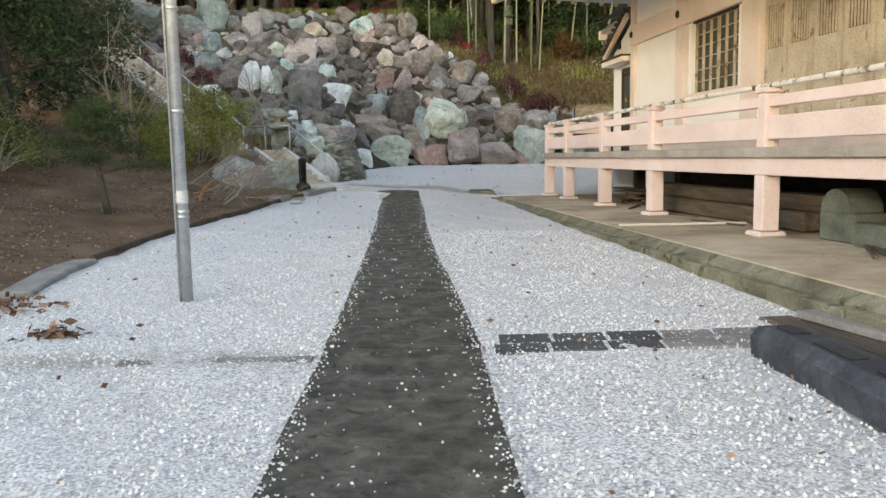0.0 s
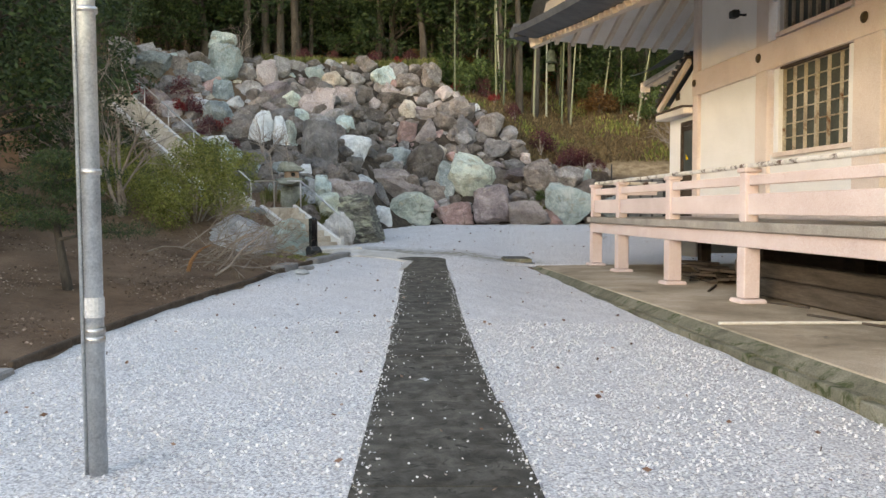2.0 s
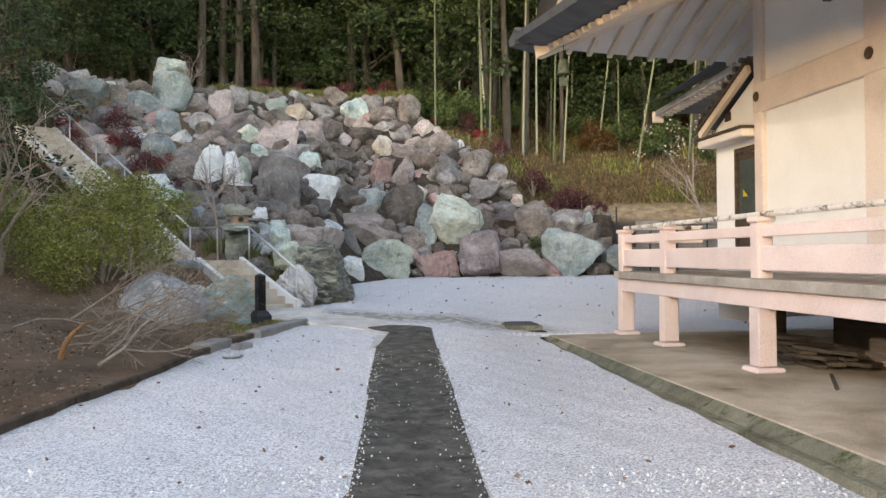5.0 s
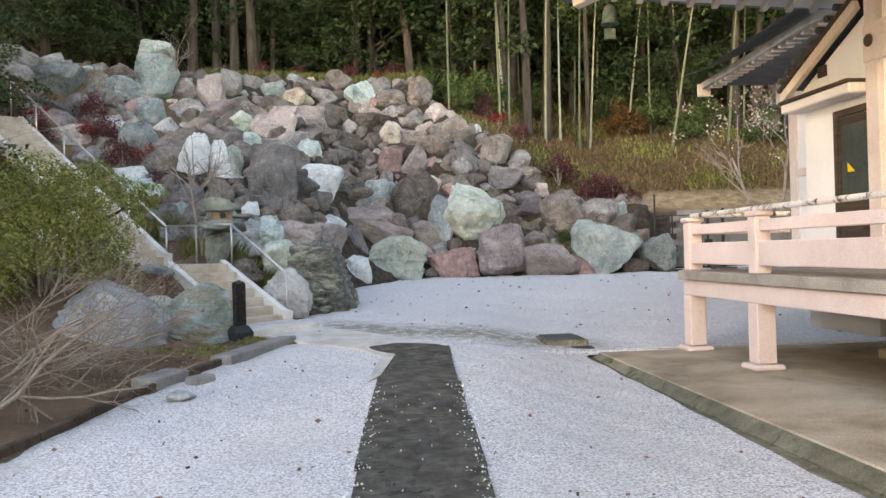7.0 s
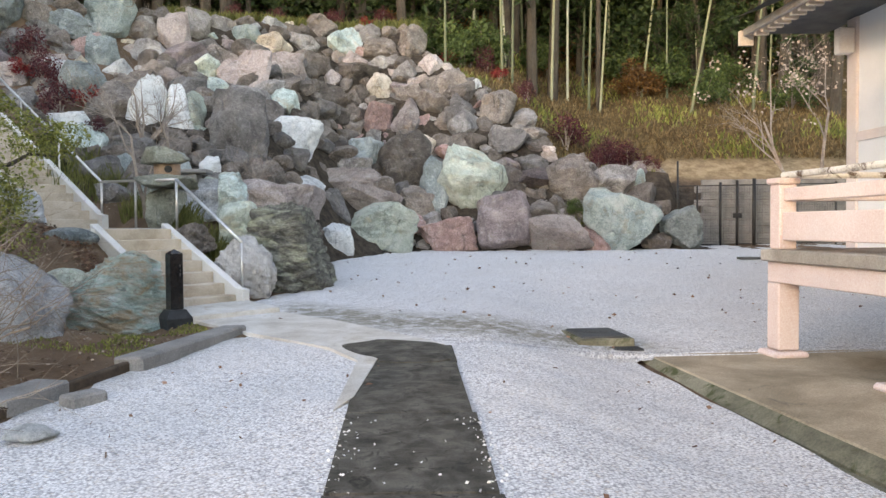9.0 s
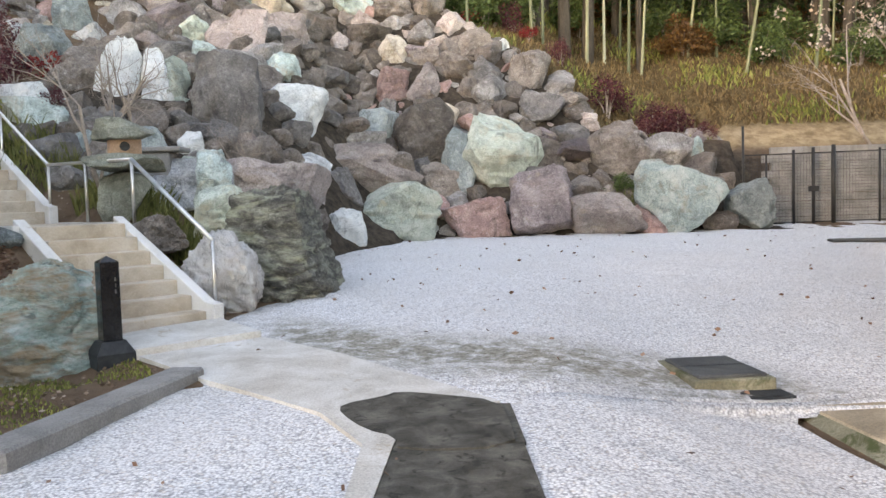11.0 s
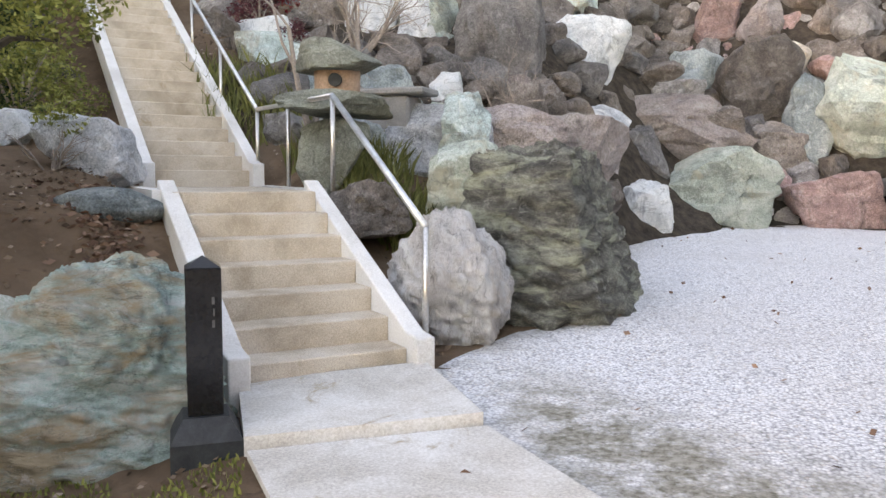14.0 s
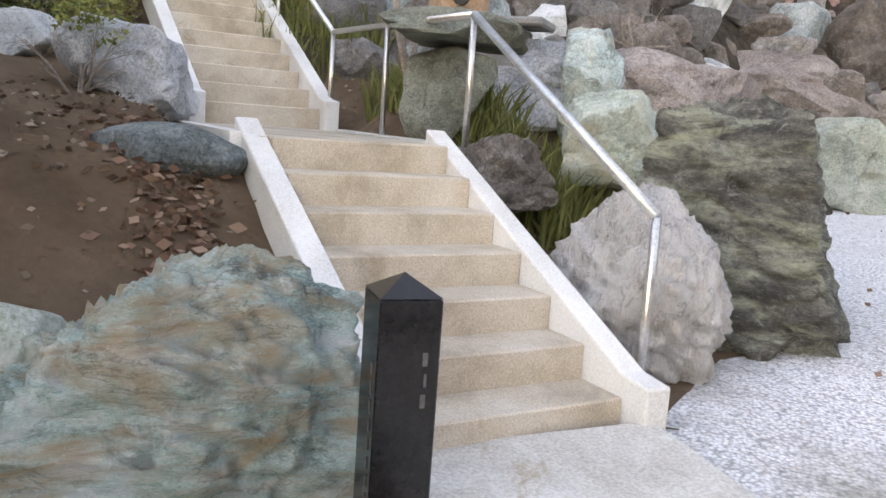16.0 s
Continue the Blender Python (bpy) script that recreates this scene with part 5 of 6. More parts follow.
for i, (yy, ww) in enumerate(((-0.35, 0.12), (-0.9, 0.2), (-1.5, 0.14))):
    part("strip", boxed(-0.09, yy - ww, 0.256, 0.03, yy + ww, 0.268, bev=0.003), M_BLACKR, beam)
for nm, m, dims, mat, lab in (("plank", pose(2.92, 5.75, 0.10, 0, 2, 14), (0.30, 1.5, 0.035), M_OLDWOOD, "weathered brown plank lying beside the kerb"), ("stone_slab", pose(3.18, 5.9, 0.135, 0, 1, 14), (0.34, 1.1, 0.06), M_SLABG, "grey stone slab resting on a plank beside the kerb"), ("plank", pose(2.62, 5.62, 0.095, 0, -1, 20), (0.22, 1.0, 0.03), M_OLDWOOD, "weathered brown plank lying on the gravel")):
    ob = part(nm, boxed(-dims[0] / 2, -dims[1] / 2, 0, dims[0] / 2, dims[1] / 2, dims[2], bev=0.006), mat)
    ob.matrix_world = m
    tagged(ob, lab, nm.replace("_", " "))

# ---- drain pit at the platform's corner ----
pit = empty("drain_cover", pose(1.13, 23.0, cz(1.1, 22.9) + 0.035, 0, 0, 6), label="dark concrete drain cover in a raised mossy frame", category="drain")
part("frame", boxed(-0.33, -0.42, -0.25, 0.33, 0.42, 0.05, bev=0.015), M_KERB, pit)
part("lid", boxed(-0.28, -0.37, 0.04, 0.28, 0.37, 0.075, bev=0.012), M_SLATE, pit)
part("lid_joint", boxed(-0.30, -0.006, 0.077, 0.30, 0.006, 0.079, bev=0), M_BLACKR, pit)
part("channel", boxed(0.0, -0.66, -0.2, 0.36, -0.425, -0.04, bev=0.01), M_BLACKR, pit)
ob = part("board", boxed(-0.9, -0.16, 0, 0.9, 0.16, 0.05, bev=0.01), M_SLATE)
ob.matrix_world = pose(7.0, 31.5, cz(7, 31.5) + 0.01, 0, 0, -8)
tagged(ob, "dark flat board lying on the gravel", "board")

# ---- under the veranda ----
def hall_thing(name, x0, y0, z0, x1, y1, z1, mat, label, cat, bev=0.012, rz=0.0, group=""):
    th = part(name, boxed(-(x1 - x0) / 2, -(y1 - y0) / 2, 0, (x1 - x0) / 2, (y1 - y0) / 2, z1 - z0, bev=bev), mat)
    th.matrix_world = HALL @ pose((x0 + x1) / 2, (y0 + y1) / 2, z0, 0, 0, rz)
    return tagged(th, label, cat, group)


for x0, y0, z0, x1, y1, z1, rz in ((0.55, -11.6, 0.40, 0.82, -6.7, 0.66, 0.5), (0.95, -11.2, 0.40, 1.22, -6.2, 0.64, -0.6), (0.68, -11.9, 0.664, 0.96, -6.0, 0.90, 0.8), (0.9, -15.0, 0.40, 1.2, -12.6, 0.7, 0)):
    hall_thing("old_beam", x0, y0, z0, x1, y1, z1, M_OLDWOOD, "long weathered squared timber stored under the veranda", "timber beam", 0.02, rz, "stored timbers")
for i in range(16):
    x0, y0 = 0.6 + rng.uniform(0, 0.5), -5.6 + rng.uniform(0, 1.4)
    z0 = 0.385 + 0.055 * (i // 3)
    hall_thing("board_offcut", x0, y0, z0, x0 + rng.uniform(0.12, 0.3), y0 + rng.uniform(0.5, 1.1), z0 + 0.05, M_OLDWOOD, "short weathered board in a pile under the veranda", "board", 0.008, rng.uniform(-25, 25), "pile of boards")
for x0, y0, x1, y1, rz in ((0.25, -8.6, 0.29, -7.4, 20), (0.3, -6.4, 0.34, -5.3, -30), (0.2, -10.4, 0.24, -9.2, 15)):
    hall_thing("stick", x0, y0, PZ + 0.004, x1, y1, PZ + 0.03, M_OLDWOOD, "thin stick lying on the platform", "stick", 0.006, rz, "loose sticks")
M_GREENBOX = simple("faded_green_box", [(0.3, (0.07, 0.085, 0.07)), (0.7, (0.17, 0.19, 0.16))], 2.5, 40, 0.85, stain=((0.12, 0.09, 0.05), 0.6))
chest = empty("old_chest", HALL @ pose(0.62, -12.6, PZ), label="faded green weathered chest standing under the veranda", category="chest")
part("body", boxed(-0.22, -0.35, 0.0, 0.22, 0.35, 0.36, bev=0.02), M_GREENBOX, chest)
bm = bmesh.new()
prism(bm, [(0.3 * math.cos(k * math.pi / 10), 0.28 * math.sin(k * math.pi / 10)) for k in range(11)], 0, 0.42)
bmesh.ops.transform(bm, matrix=pose(0.22, 0.05, 0.365, 90, 0, 90) @ pose(0, 0, -0.42), verts=bm.verts)
part("rounded_lid", bm, M_GREENBOX, chest)
hall_thing("green_crate", 0.3, -13.7, PZ, 0.7, -13.1, PZ + 0.28, M_GREENBOX, "faded green crate on the platform", "crate", 0.015)
for i in range(4):
    hall_thing("stick", 0.1 + 0.1 * i, -14.3, PZ + 0.01, 0.15 + 0.1 * i, -13.0, PZ + 0.05, M_OLDWOOD, "weathered stick leaning beside the crate", "stick", 0.006, -30 + 6 * i, "loose sticks")
pp = part("white_pipe", tube(bmesh.new(), [(-1.38, -9.85, PZ + 0.022), (0.2, -10.0, PZ + 0.022), (1.6, -10.2, PZ + 0.022)], 0.02, 10), simple("white_pvc", [(0.3, (0.62, 0.58, 0.5)), (0.7, (0.75, 0.72, 0.66))], relief=0, rough=0.5))
pp.matrix_world = HALL
tagged(pp, "thin white plastic pipe lying across the platform", "pipe")
for yy in (-1.9, -4.6, -7.6, -10.6, -13.6):
    ob = hall_thing("floor_post", WX - 0.02, yy - 0.12, PZ + 0.16, WX + 0.2, yy + 0.1, DZ - 0.16, M_DARKWOOD, "dark timber post under the hall floor", "post", 0.01, 0, "floor posts")
    ob = hall_thing("footing_stone", WX - 0.12, yy - 0.22, PZ, WX + 0.3, yy + 0.2, PZ + 0.158, M_PLAT, "squared footing stone under a floor post", "stone", 0.03, 0, "footing stones")

# ---- fence and block wall at the far corner ----
M_FENCE = simple("black_fence_paint", [(0.3, (0.012, 0.012, 0.012)), (0.7, (0.03, 0.03, 0.03))], rough=0.5, relief=0)
fence = empty("mesh_fence", pose(0, 35.7, 0), label="black steel mesh fence with a gate beside the rock slope", category="fence")
for x, z1, r in ((5.95, 3.55, 0.03), (6.5, 2.85, 0.025), (7.15, 2.95, 0.035), (7.62, 3.0, 0.04), (8.1, 3.05, 0.05), (9.2, 2.95, 0.03), (10.4, 2.95, 0.03)):
    pipe_part("post", [(x, 0, 1.05), (x, 0, z1)], r, M_FENCE, fence)
for z in (1.2, 2.85):
    pipe_part("rail", [(5.95, 0, z), (10.4, 0, z + 0.05)], 0.014, M_FENCE, fence)
bm = bmesh.new()
for i in range(60):
    x = 6.0 + i * 0.073
    tube(bm, [(x, 0, 1.2), (x, 0, 2.85)], 0.0025, 4, False)
for i in range(22):
    tube(bm, [(5.95, 0, 1.22 + i * 0.073), (10.4, 0, 1.22 + i * 0.073)], 0.0025, 4, False)
part("wire_mesh", bm, M_FENCE, fence)
part("latch", boxed(7.5, -0.04, 1.95, 7.75, 0.02, 2.08, bev=0.01), M_FENCE, fence)
blocks = empty("block_wall", pose(0, 36.1, 0), label="low grey concrete block wall behind the fence", category="wall", kind="structure")
blk = mesh_of("block", boxed(-0.193, -0.07, 0.004, 0.193, 0.07, 0.186, bev=0.006), M_SLABG)
for r_ in range(10):
    for i in range(12):
        ob = new("block", blk)
        ob.parent = blocks
        ob.matrix_local = pose(6.75 + i * 0.39 + 0.195 * (r_ % 2), 0, 1.15 + r_ * 0.19)

# ---- plants ----
def leaf_material(name, dark, mid, light, rough=0.6, trans=0.25):
    m, n, l, b = material(name, rough, spec=0.3)
    g = n.new("ShaderNodeNewGeometry")
    c = ramp(n, l, g.outputs["Random Per Island"], [(0.0, dark), (0.5, mid), (1.0, light)])
    big = noisy(n, l, g.outputs["Position"], 0.9, 3, 0.6)
    c = mixc(n, l, 0.5, c, ramp(n, l, big, [(0.3, (0.3, 0.3, 0.3)), (0.7, (0.75, 0.75, 0.75))]), "OVERLAY")
    l.new(c, b.inputs["Base Color"])
    t = n.new("ShaderNodeBsdfTranslucent")
    l.new(c, t.inputs["Color"])
    mx = n.new("ShaderNodeMixShader")
    mx.inputs[0].default_value = trans
    l.new(b.outputs[0], mx.inputs[1])
    l.new(t.outputs[0], mx.inputs[2])
    l.new(mx.outputs[0], n["Material Output"].inputs["Surface"])
    return m


L_DARK = leaf_material("evergreen_leaf", (0.012, 0.026, 0.010), (0.028, 0.052, 0.018), (0.06, 0.095, 0.03), trans=0.15)
L_OLIVE = leaf_material("olive_leaf", (0.09, 0.11, 0.03), (0.20, 0.215, 0.055), (0.32, 0.32, 0.10))
L_BAMBOO = leaf_material("bamboo_leaf", (0.035, 0.06, 0.02), (0.07, 0.11, 0.035), (0.13, 0.18, 0.06))
L_LIGHT = leaf_material("yellow_green_leaf", (0.09, 0.10, 0.03), (0.15, 0.16, 0.05), (0.22, 0.22, 0.08))
L_RED = leaf_material("maroon_leaf", (0.06, 0.015, 0.02), (0.12, 0.035, 0.045), (0.19, 0.07, 0.07))
L_CRIMSON = leaf_material("crimson_leaf", (0.16, 0.01, 0.015), (0.28, 0.03, 0.035), (0.34, 0.08, 0.06))
L_DRY = leaf_material("dry_grass", (0.08, 0.05, 0.024), (0.16, 0.105, 0.048), (0.27, 0.19, 0.10))
L_FALLEN = leaf_material("fallen_leaf", (0.09, 0.045, 0.03), (0.20, 0.11, 0.075), (0.34, 0.22, 0.16), 0.8, 0.05)
L_LITTER = leaf_material("dark_leaf_litter", (0.07, 0.045, 0.03), (0.18, 0.12, 0.085), (0.42, 0.33, 0.27), 0.85, 0.05)
L_MAPLE = leaf_material("russet_understory", (0.07, 0.03, 0.014), (0.13, 0.065, 0.022), (0.21, 0.11, 0.035))
L_PETAL = leaf_material("pale_dry_seedhead", (0.32, 0.24, 0.19), (0.46, 0.36, 0.30), (0.60, 0.50, 0.44))
M_BARK = simple("bark", [(0.3, (0.035, 0.028, 0.022)), (0.7, (0.10, 0.085, 0.07))], 4, 30, 0.95, relief=0.7, dist=0.015, stretch=(1, 1, 0.3))
M_TWIG = simple("bare_twig", [(0.3, (0.19, 0.155, 0.135)), (0.7, (0.38, 0.32, 0.28))], 6, 40, 0.9, relief=0.2)
M_DEADWOOD = simple("grey_dead_branch", [(0.3, (0.17, 0.13, 0.10)), (0.7, (0.34, 0.28, 0.23))], 6, 40, 0.9, relief=0.3)
M_REDWOOD = simple("peeling_orange_stump", [(0.3, (0.16, 0.07, 0.03)), (0.7, (0.33, 0.17, 0.08))], 6, 40, 0.9, relief=0.5)


def culm_material():
    m, n, l, b = material("bamboo_culm", 0.45, spec=0.4)
    co = coords(n)
    r = object_random(n)
    c = ramp(n, l, r, [(0.0, (0.07, 0.09, 0.045)), (0.4, (0.16, 0.17, 0.09)), (0.75, (0.28, 0.29, 0.19)), (1.0, (0.42, 0.42, 0.34))])
    c = mixc(n, l, 0.4, c, ramp(n, l, noisy(n, l, co, 3, 5), [(0.3, (0.3, 0.3, 0.3)), (0.7, (0.7, 0.7, 0.7))]), "OVERLAY")
    l.new(c, b.inputs["Base Color"])
    return m


M_CULM = culm_material()


def leaves_mesh(name, pts, size, mat, rg, flat=0.0, aspect=0.45, stretch=None):
    """One mesh of bent leaf quads, one at each point."""
    n = len(pts)
    d = rg.normal(size=(n, 3))
    d[:, 2] = d[:, 2] * (1 - flat) - 0.15
    d /= np.linalg.norm(d, axis=1)[:, None]
    e = rg.normal(size=(n, 3))
    e -= (e * d).sum(1)[:, None] * d
    e /= np.linalg.norm(e, axis=1)[:, None]
    s = size * rg.uniform(0.6, 1.35, n)[:, None]
    w = s * aspect
    p = np.asarray(pts)
    v = np.stack([p, p + d * s * 0.5 + e * w * 0.5, p + d * s, p + d * s * 0.5 - e * w * 0.5], 1).reshape(-1, 3)
    me = bpy.data.meshes.new(name)
    me.vertices.add(4 * n)
    me.vertices.foreach_set("co", v.astype(np.float32).ravel())
    me.loops.add(4 * n)
    me.loops.foreach_set("vertex_index", np.arange(4 * n, dtype=np.int32))
    me.polygons.add(n)
    me.polygons.foreach_set("loop_start", np.arange(0, 4 * n, 4, dtype=np.int32))
    me.update(calc_edges=True)
    me.materials.append(mat)
    return me


def clumps(rg, centres, rads, n):
    """Points gathered round centres, thicker towards each clump's skin."""
    k = rg.integers(0, len(centres), n)
    d = rg.normal(size=(n, 3))
    d /= np.linalg.norm(d, axis=1)[:, None]
    r = rg.uniform(0.45, 1.0, n) ** 0.6
    return np.asarray(centres)[k] + d * r[:, None] * np.asarray(rads)[k]


def branches(bm, rg, start, direction, length, radius, depth, spread=0.6, kids=3, tips=None, droop=0.0, sides=6):
    """A limb that forks; the end points are gathered in tips."""
    p = Vector(start)
    d = Vector(direction).normalized()
    pts, rads = [p.copy()], [radius]
    seg = 4
    for i in range(seg):
        d = (d + Vector(rg.normal(size=3)) * 0.16 + Vector((0, 0, -droop))).normalized()
        p = p + d * length / seg
        pts.append(p.copy())
        rads.append(radius * (1 - 0.55 * (i + 1) / seg))
    tube(bm, pts, rads, sides, False)
    if tips is not None:
        tips.append(tuple(p))
    if depth > 0:
        for k in range(kids):
            f = rg.integers(1, seg + 1)
            q = pts[f]
            nd = (d + Vector(rg.normal(size=3)) * spread).normalized()
            branches(bm, rg, q, nd, length * rg.uniform(0.5, 0.8), rads[f] * 0.7, depth - 1, spread, kids, tips, droop, max(3, sides - 1))


def broad_tree(name, seed, h, trunk_r, crown_r, crown_h, n, leaf, mat, label, cat="tree", low=0.35):
    rg = np.random.default_rng(seed)
    th = empty(name, label=label, category=cat)
    bm = bmesh.new()
    tips = []
    top = Vector((rg.normal() * 0.2, rg.normal() * 0.2, h * 0.8))
    tube(bm, [(0, 0, -0.3), (0.02, 0, h * 0.2), top * 0.5 + Vector((0.08, 0, 0)), top], [trunk_r * 1.25, trunk_r, trunk_r * 0.7, trunk_r * 0.3], 8)
    for k in range(9):
        z = h * rg.uniform(low, 0.85)
        a = rg.uniform(0, 6.28)
        branches(bm, rg, (0.03, 0, z), (math.cos(a), math.sin(a), 0.45), crown_r * rg.uniform(0.6, 1.0), trunk_r * 0.4, 1, 0.6, 3, tips)
    part("trunk", bm, M_BARK, th)
    cs = [t for t in tips] + [(rg.normal() * crown_r * 0.4, rg.normal() * crown_r * 0.4, h * (low + rg.uniform(0.1, 0.6))) for _ in range(14)]
    rs = [rg.uniform(0.35, 0.75) * crown_r * 0.5 for _ in cs]
    rs = [(r, r, r * 0.7) for r in rs]
    me = leaves_mesh("crown", clumps(rg, cs, rs, n), leaf, mat, rg, 0.3)
    ob = new("crown", me)
    ob.parent = th
    return th


# forest on the hill: five kinds, repeated
kinds = [broad_tree("forest_tree", 100 + i, 8.5 + i * 0.6, 0.15, 2.3, 4, 2600, 0.26, (L_DARK, L_DARK, L_BAMBOO, L_DARK, L_DARK)[i], "tall evergreen forest tree on the wooded hillside", low=(0.42, 0.5, 0.35, 0.45, 0.6)[i]) for i in range(5)]
rng = random.Random(77)
spots = []
for row in range(7):
    for i in range(17):
        x = -30 + i * 3.2 + rng.uniform(-1.2, 1.2)
        y = 42.5 + row * 2.9 + rng.uniform(-1.1, 1.1)
        if x > 0.5 and row < (2 if x < 6 else 1):
            continue
        if -1 < x < 9 and row == 2 and rng.random() < 0.5:
            continue
        spots.append((x, y))
# left bank trees; those out of view are added to shade the court
for x, y, in ((-11.0, 20.6), (-13.2, 24.5), (-13.5, 16.5), (-16, 29), (-17, 21), (-15.5, 12), (-18, 34), (-15.5, 36.5), (-19, 26), (-20, 15), (-18, 8), (-22, 30), (-16.5, 3), (-17, -4), (-21, -9)):
    spots.append((x, y))
for i, (x, y) in enumerate(spots):
    k = kinds[rng.randrange(5)]
    s = rng.uniform(0.85, 1.25) * (0.8 if y < 38 else 1.0)
    m = pose(x, y, hz(x, y) - 0.1, rng.uniform(-4, 4), rng.uniform(-4, 4), rng.uniform(0, 360))
    t = copy_thing(k, m) if i >= 5 else kinds[i]
    t.matrix_world = m @ Matrix.Diagonal((s, s, s, 1))
    tagged(t, group="forest trees")
# tall trees whose closed canopy shades the wood
tall = [broad_tree("tall_tree", 180 + i, 14.5, 0.17, 3.4, 6, 3600, 0.34, L_DARK, "tall straight forest tree with a high dark crown", low=0.50) for i in range(2)]
for i in range(72):
    x, y = -20 + 36 * ((i * 0.618) % 1.0), 42.4 + 1.7 * (i % 7) + rng.uniform(-0.6, 0.6)
    m = pose(x, y, hz(x, y) - 0.1, rng.uniform(-3, 3), rng.uniform(-3, 3), rng.uniform(0, 360))
    t = copy_thing(tall[i % 2], m) if i >= 2 else tall[i]
    t.matrix_world = m
    tagged(t, group="canopy trees")
# low-branched evergreens on the left bank and along the top of the rock slope
low = [broad_tree("evergreen_tree", 140 + i, 5.2, 0.13, 2.2, 4, 9000, 0.13, L_DARK, "dense dark evergreen tree branching near the ground", low=0.06) for i in range(2)]
LOW_AT = [(-10.9, 20.2, 1.15), (-12.4, 16.6, 1.2), (-13.2, 23.6, 1.25), (-12.6, 27.6, 1.0), (-15.2, 19.5, 1.3), (-14.5, 31.5, 1.1), (-16.5, 35.5, 1.2), (-12.8, 42.2, 1.3), (-9.5, 43.6, 1.2), (-6.6, 44.2, 1.2), (-3.6, 43.9, 1.3), (-15.5, 40.0, 1.3), (0.4, 46.5, 1.3), (3.0, 48.2, 1.4), (7.0, 48.6, 1.3), (11.0, 47.0, 1.3), (13.8, 43.6, 1.1), (-11.2, 46.5, 1.4), (-8, 47.2, 1.4), (-5, 47.6, 1.4), (-2.0, 46.8, 1.4), (9.4, 45.2, 0.9), (-13.5, 12.2, 1.1)]
for i, (x, y, s) in enumerate(LOW_AT):
    m = pose(x, y, hz(x, y) - 0.15, 0, 0, rng.uniform(0, 360))
    t = copy_thing(low[i % 2], m) if i >= 2 else low[i]
    t.matrix_world = m @ Matrix.Diagonal((s, s, s, 1))
    tagged(t, group="dense evergreens")
mid = [broad_tree("evergreen_tree", 160 + i, 5.5, 0.12, 2.4, 4, 5200, 0.19, L_DARK, "dense dark evergreen tree deep in the wood", low=0.05) for i in range(2)]
for i in range(34):
    x, y = -19 + 34 * ((i * 0.618) % 1.0), 44.2 + 1.5 * (i % 5) + rng.uniform(-0.5, 0.5)
    m = pose(x, y, hz(x, y) - 0.15, 0, 0, rng.uniform(0, 360))
    t = copy_thing(mid[i % 2], m) if i >= 2 else mid[i]
    s = rng.uniform(1.1, 1.5)
    t.matrix_world = m @ Matrix.Diagonal((s, s, s, 1))
    tagged(t, group="dense evergreens")
# thin bare trunks deep in the wood
tr = empty("bare_forest_tree", label="thin dark tree trunk in the shaded wood", category="tree")
part("trunk", tube(bmesh.new(), [(0, 0, -0.3), (0.1, 0, 4), (0.05, 0, 9)], [0.11, 0.09, 0.06], 7), M_BARK, tr)
for i in range(40):
    x, y = rng.uniform(-16, 12), rng.uniform(43.0, 50)
    m = pose(x, y, hz(x, y), rng.uniform(-5, 5), rng.uniform(-5, 5), rng.uniform(0, 360))
    t = copy_thing(tr, m) if i else tr
    t.matrix_world = m
    tagged(t, group="forest trunks")


# bamboo
def bamboo(seed, h, r):
    rg = np.random.default_rng(seed)
    th = empty("bamboo", label="tall pale bamboo stem with leafy top on the hillside", category="bamboo")
    bm = bmesh.new()
    pts, rads = [], []
    z = -0.2
    while z < h:
        f = max(0.25, 1 - 0.75 * z / h)
        for dz, k in ((0.0, 1.0), (0.02, 1.18), (0.045, 1.0)):
            pts.append((0.0 + 0.015 * (z / h) ** 2 * h, 0, z + dz))
            rads.append(r * f * k)
        z += 0.34
    tube(bm, pts, rads, 8)
    part("culm", bm, M_CULM, th)
    cs = [(rg.normal() * 0.7, rg.normal() * 0.7, h * rg.uniform(0.55, 1.0)) for _ in range(26)]
    me = leaves_mesh("leaves", clumps(rg, cs, [(0.55, 0.55, 0.3)] * 26, 1300), 0.20, L_BAMBOO, rg, 0.2, 0.22)
    ob = new("leaves", me)
    ob.parent = th
    return th


bam = [bamboo(i, 9.5 + i, 0.055) for i in range(3)]
B_AT = [(-0.47, 39.9, 0), (1.5, 41.0, -1), (1.85, 41.2, 1), (1.75, 42.5, -3), (3.4, 42.5, 1), (4.1, 43.2, 0), (4.85, 43.0, 1), (5.3, 43.1, 3), (5.0, 45, 1), (6.97, 43.6, 7), (8.4, 42.2, 9), (7.9, 43.5, 0), (10.75, 42.5, 5), (11.8, 43.6, 2), (9.4, 44.5, -2), (3.9, 45.5, 2), (2.6, 44.8, -1), (0.6, 43.6, 2), (6.1, 45.6, 1), (12.8, 44.2, 3), (1.2, 45.4, -5)]
for i, (x, y, lean) in enumerate(B_AT):
    s = rng.uniform(0.85, 1.1)
    m = pose(x, y, hz(x, y), rng.uniform(-2, 2), lean, rng.uniform(-10, 10))
    t = copy_thing(bam[i % 3], m) if i >= 3 else bam[i]
    t.matrix_world = m @ Matrix.Diagonal((s, s, s, 1))
    tagged(t, group="bamboo grove")


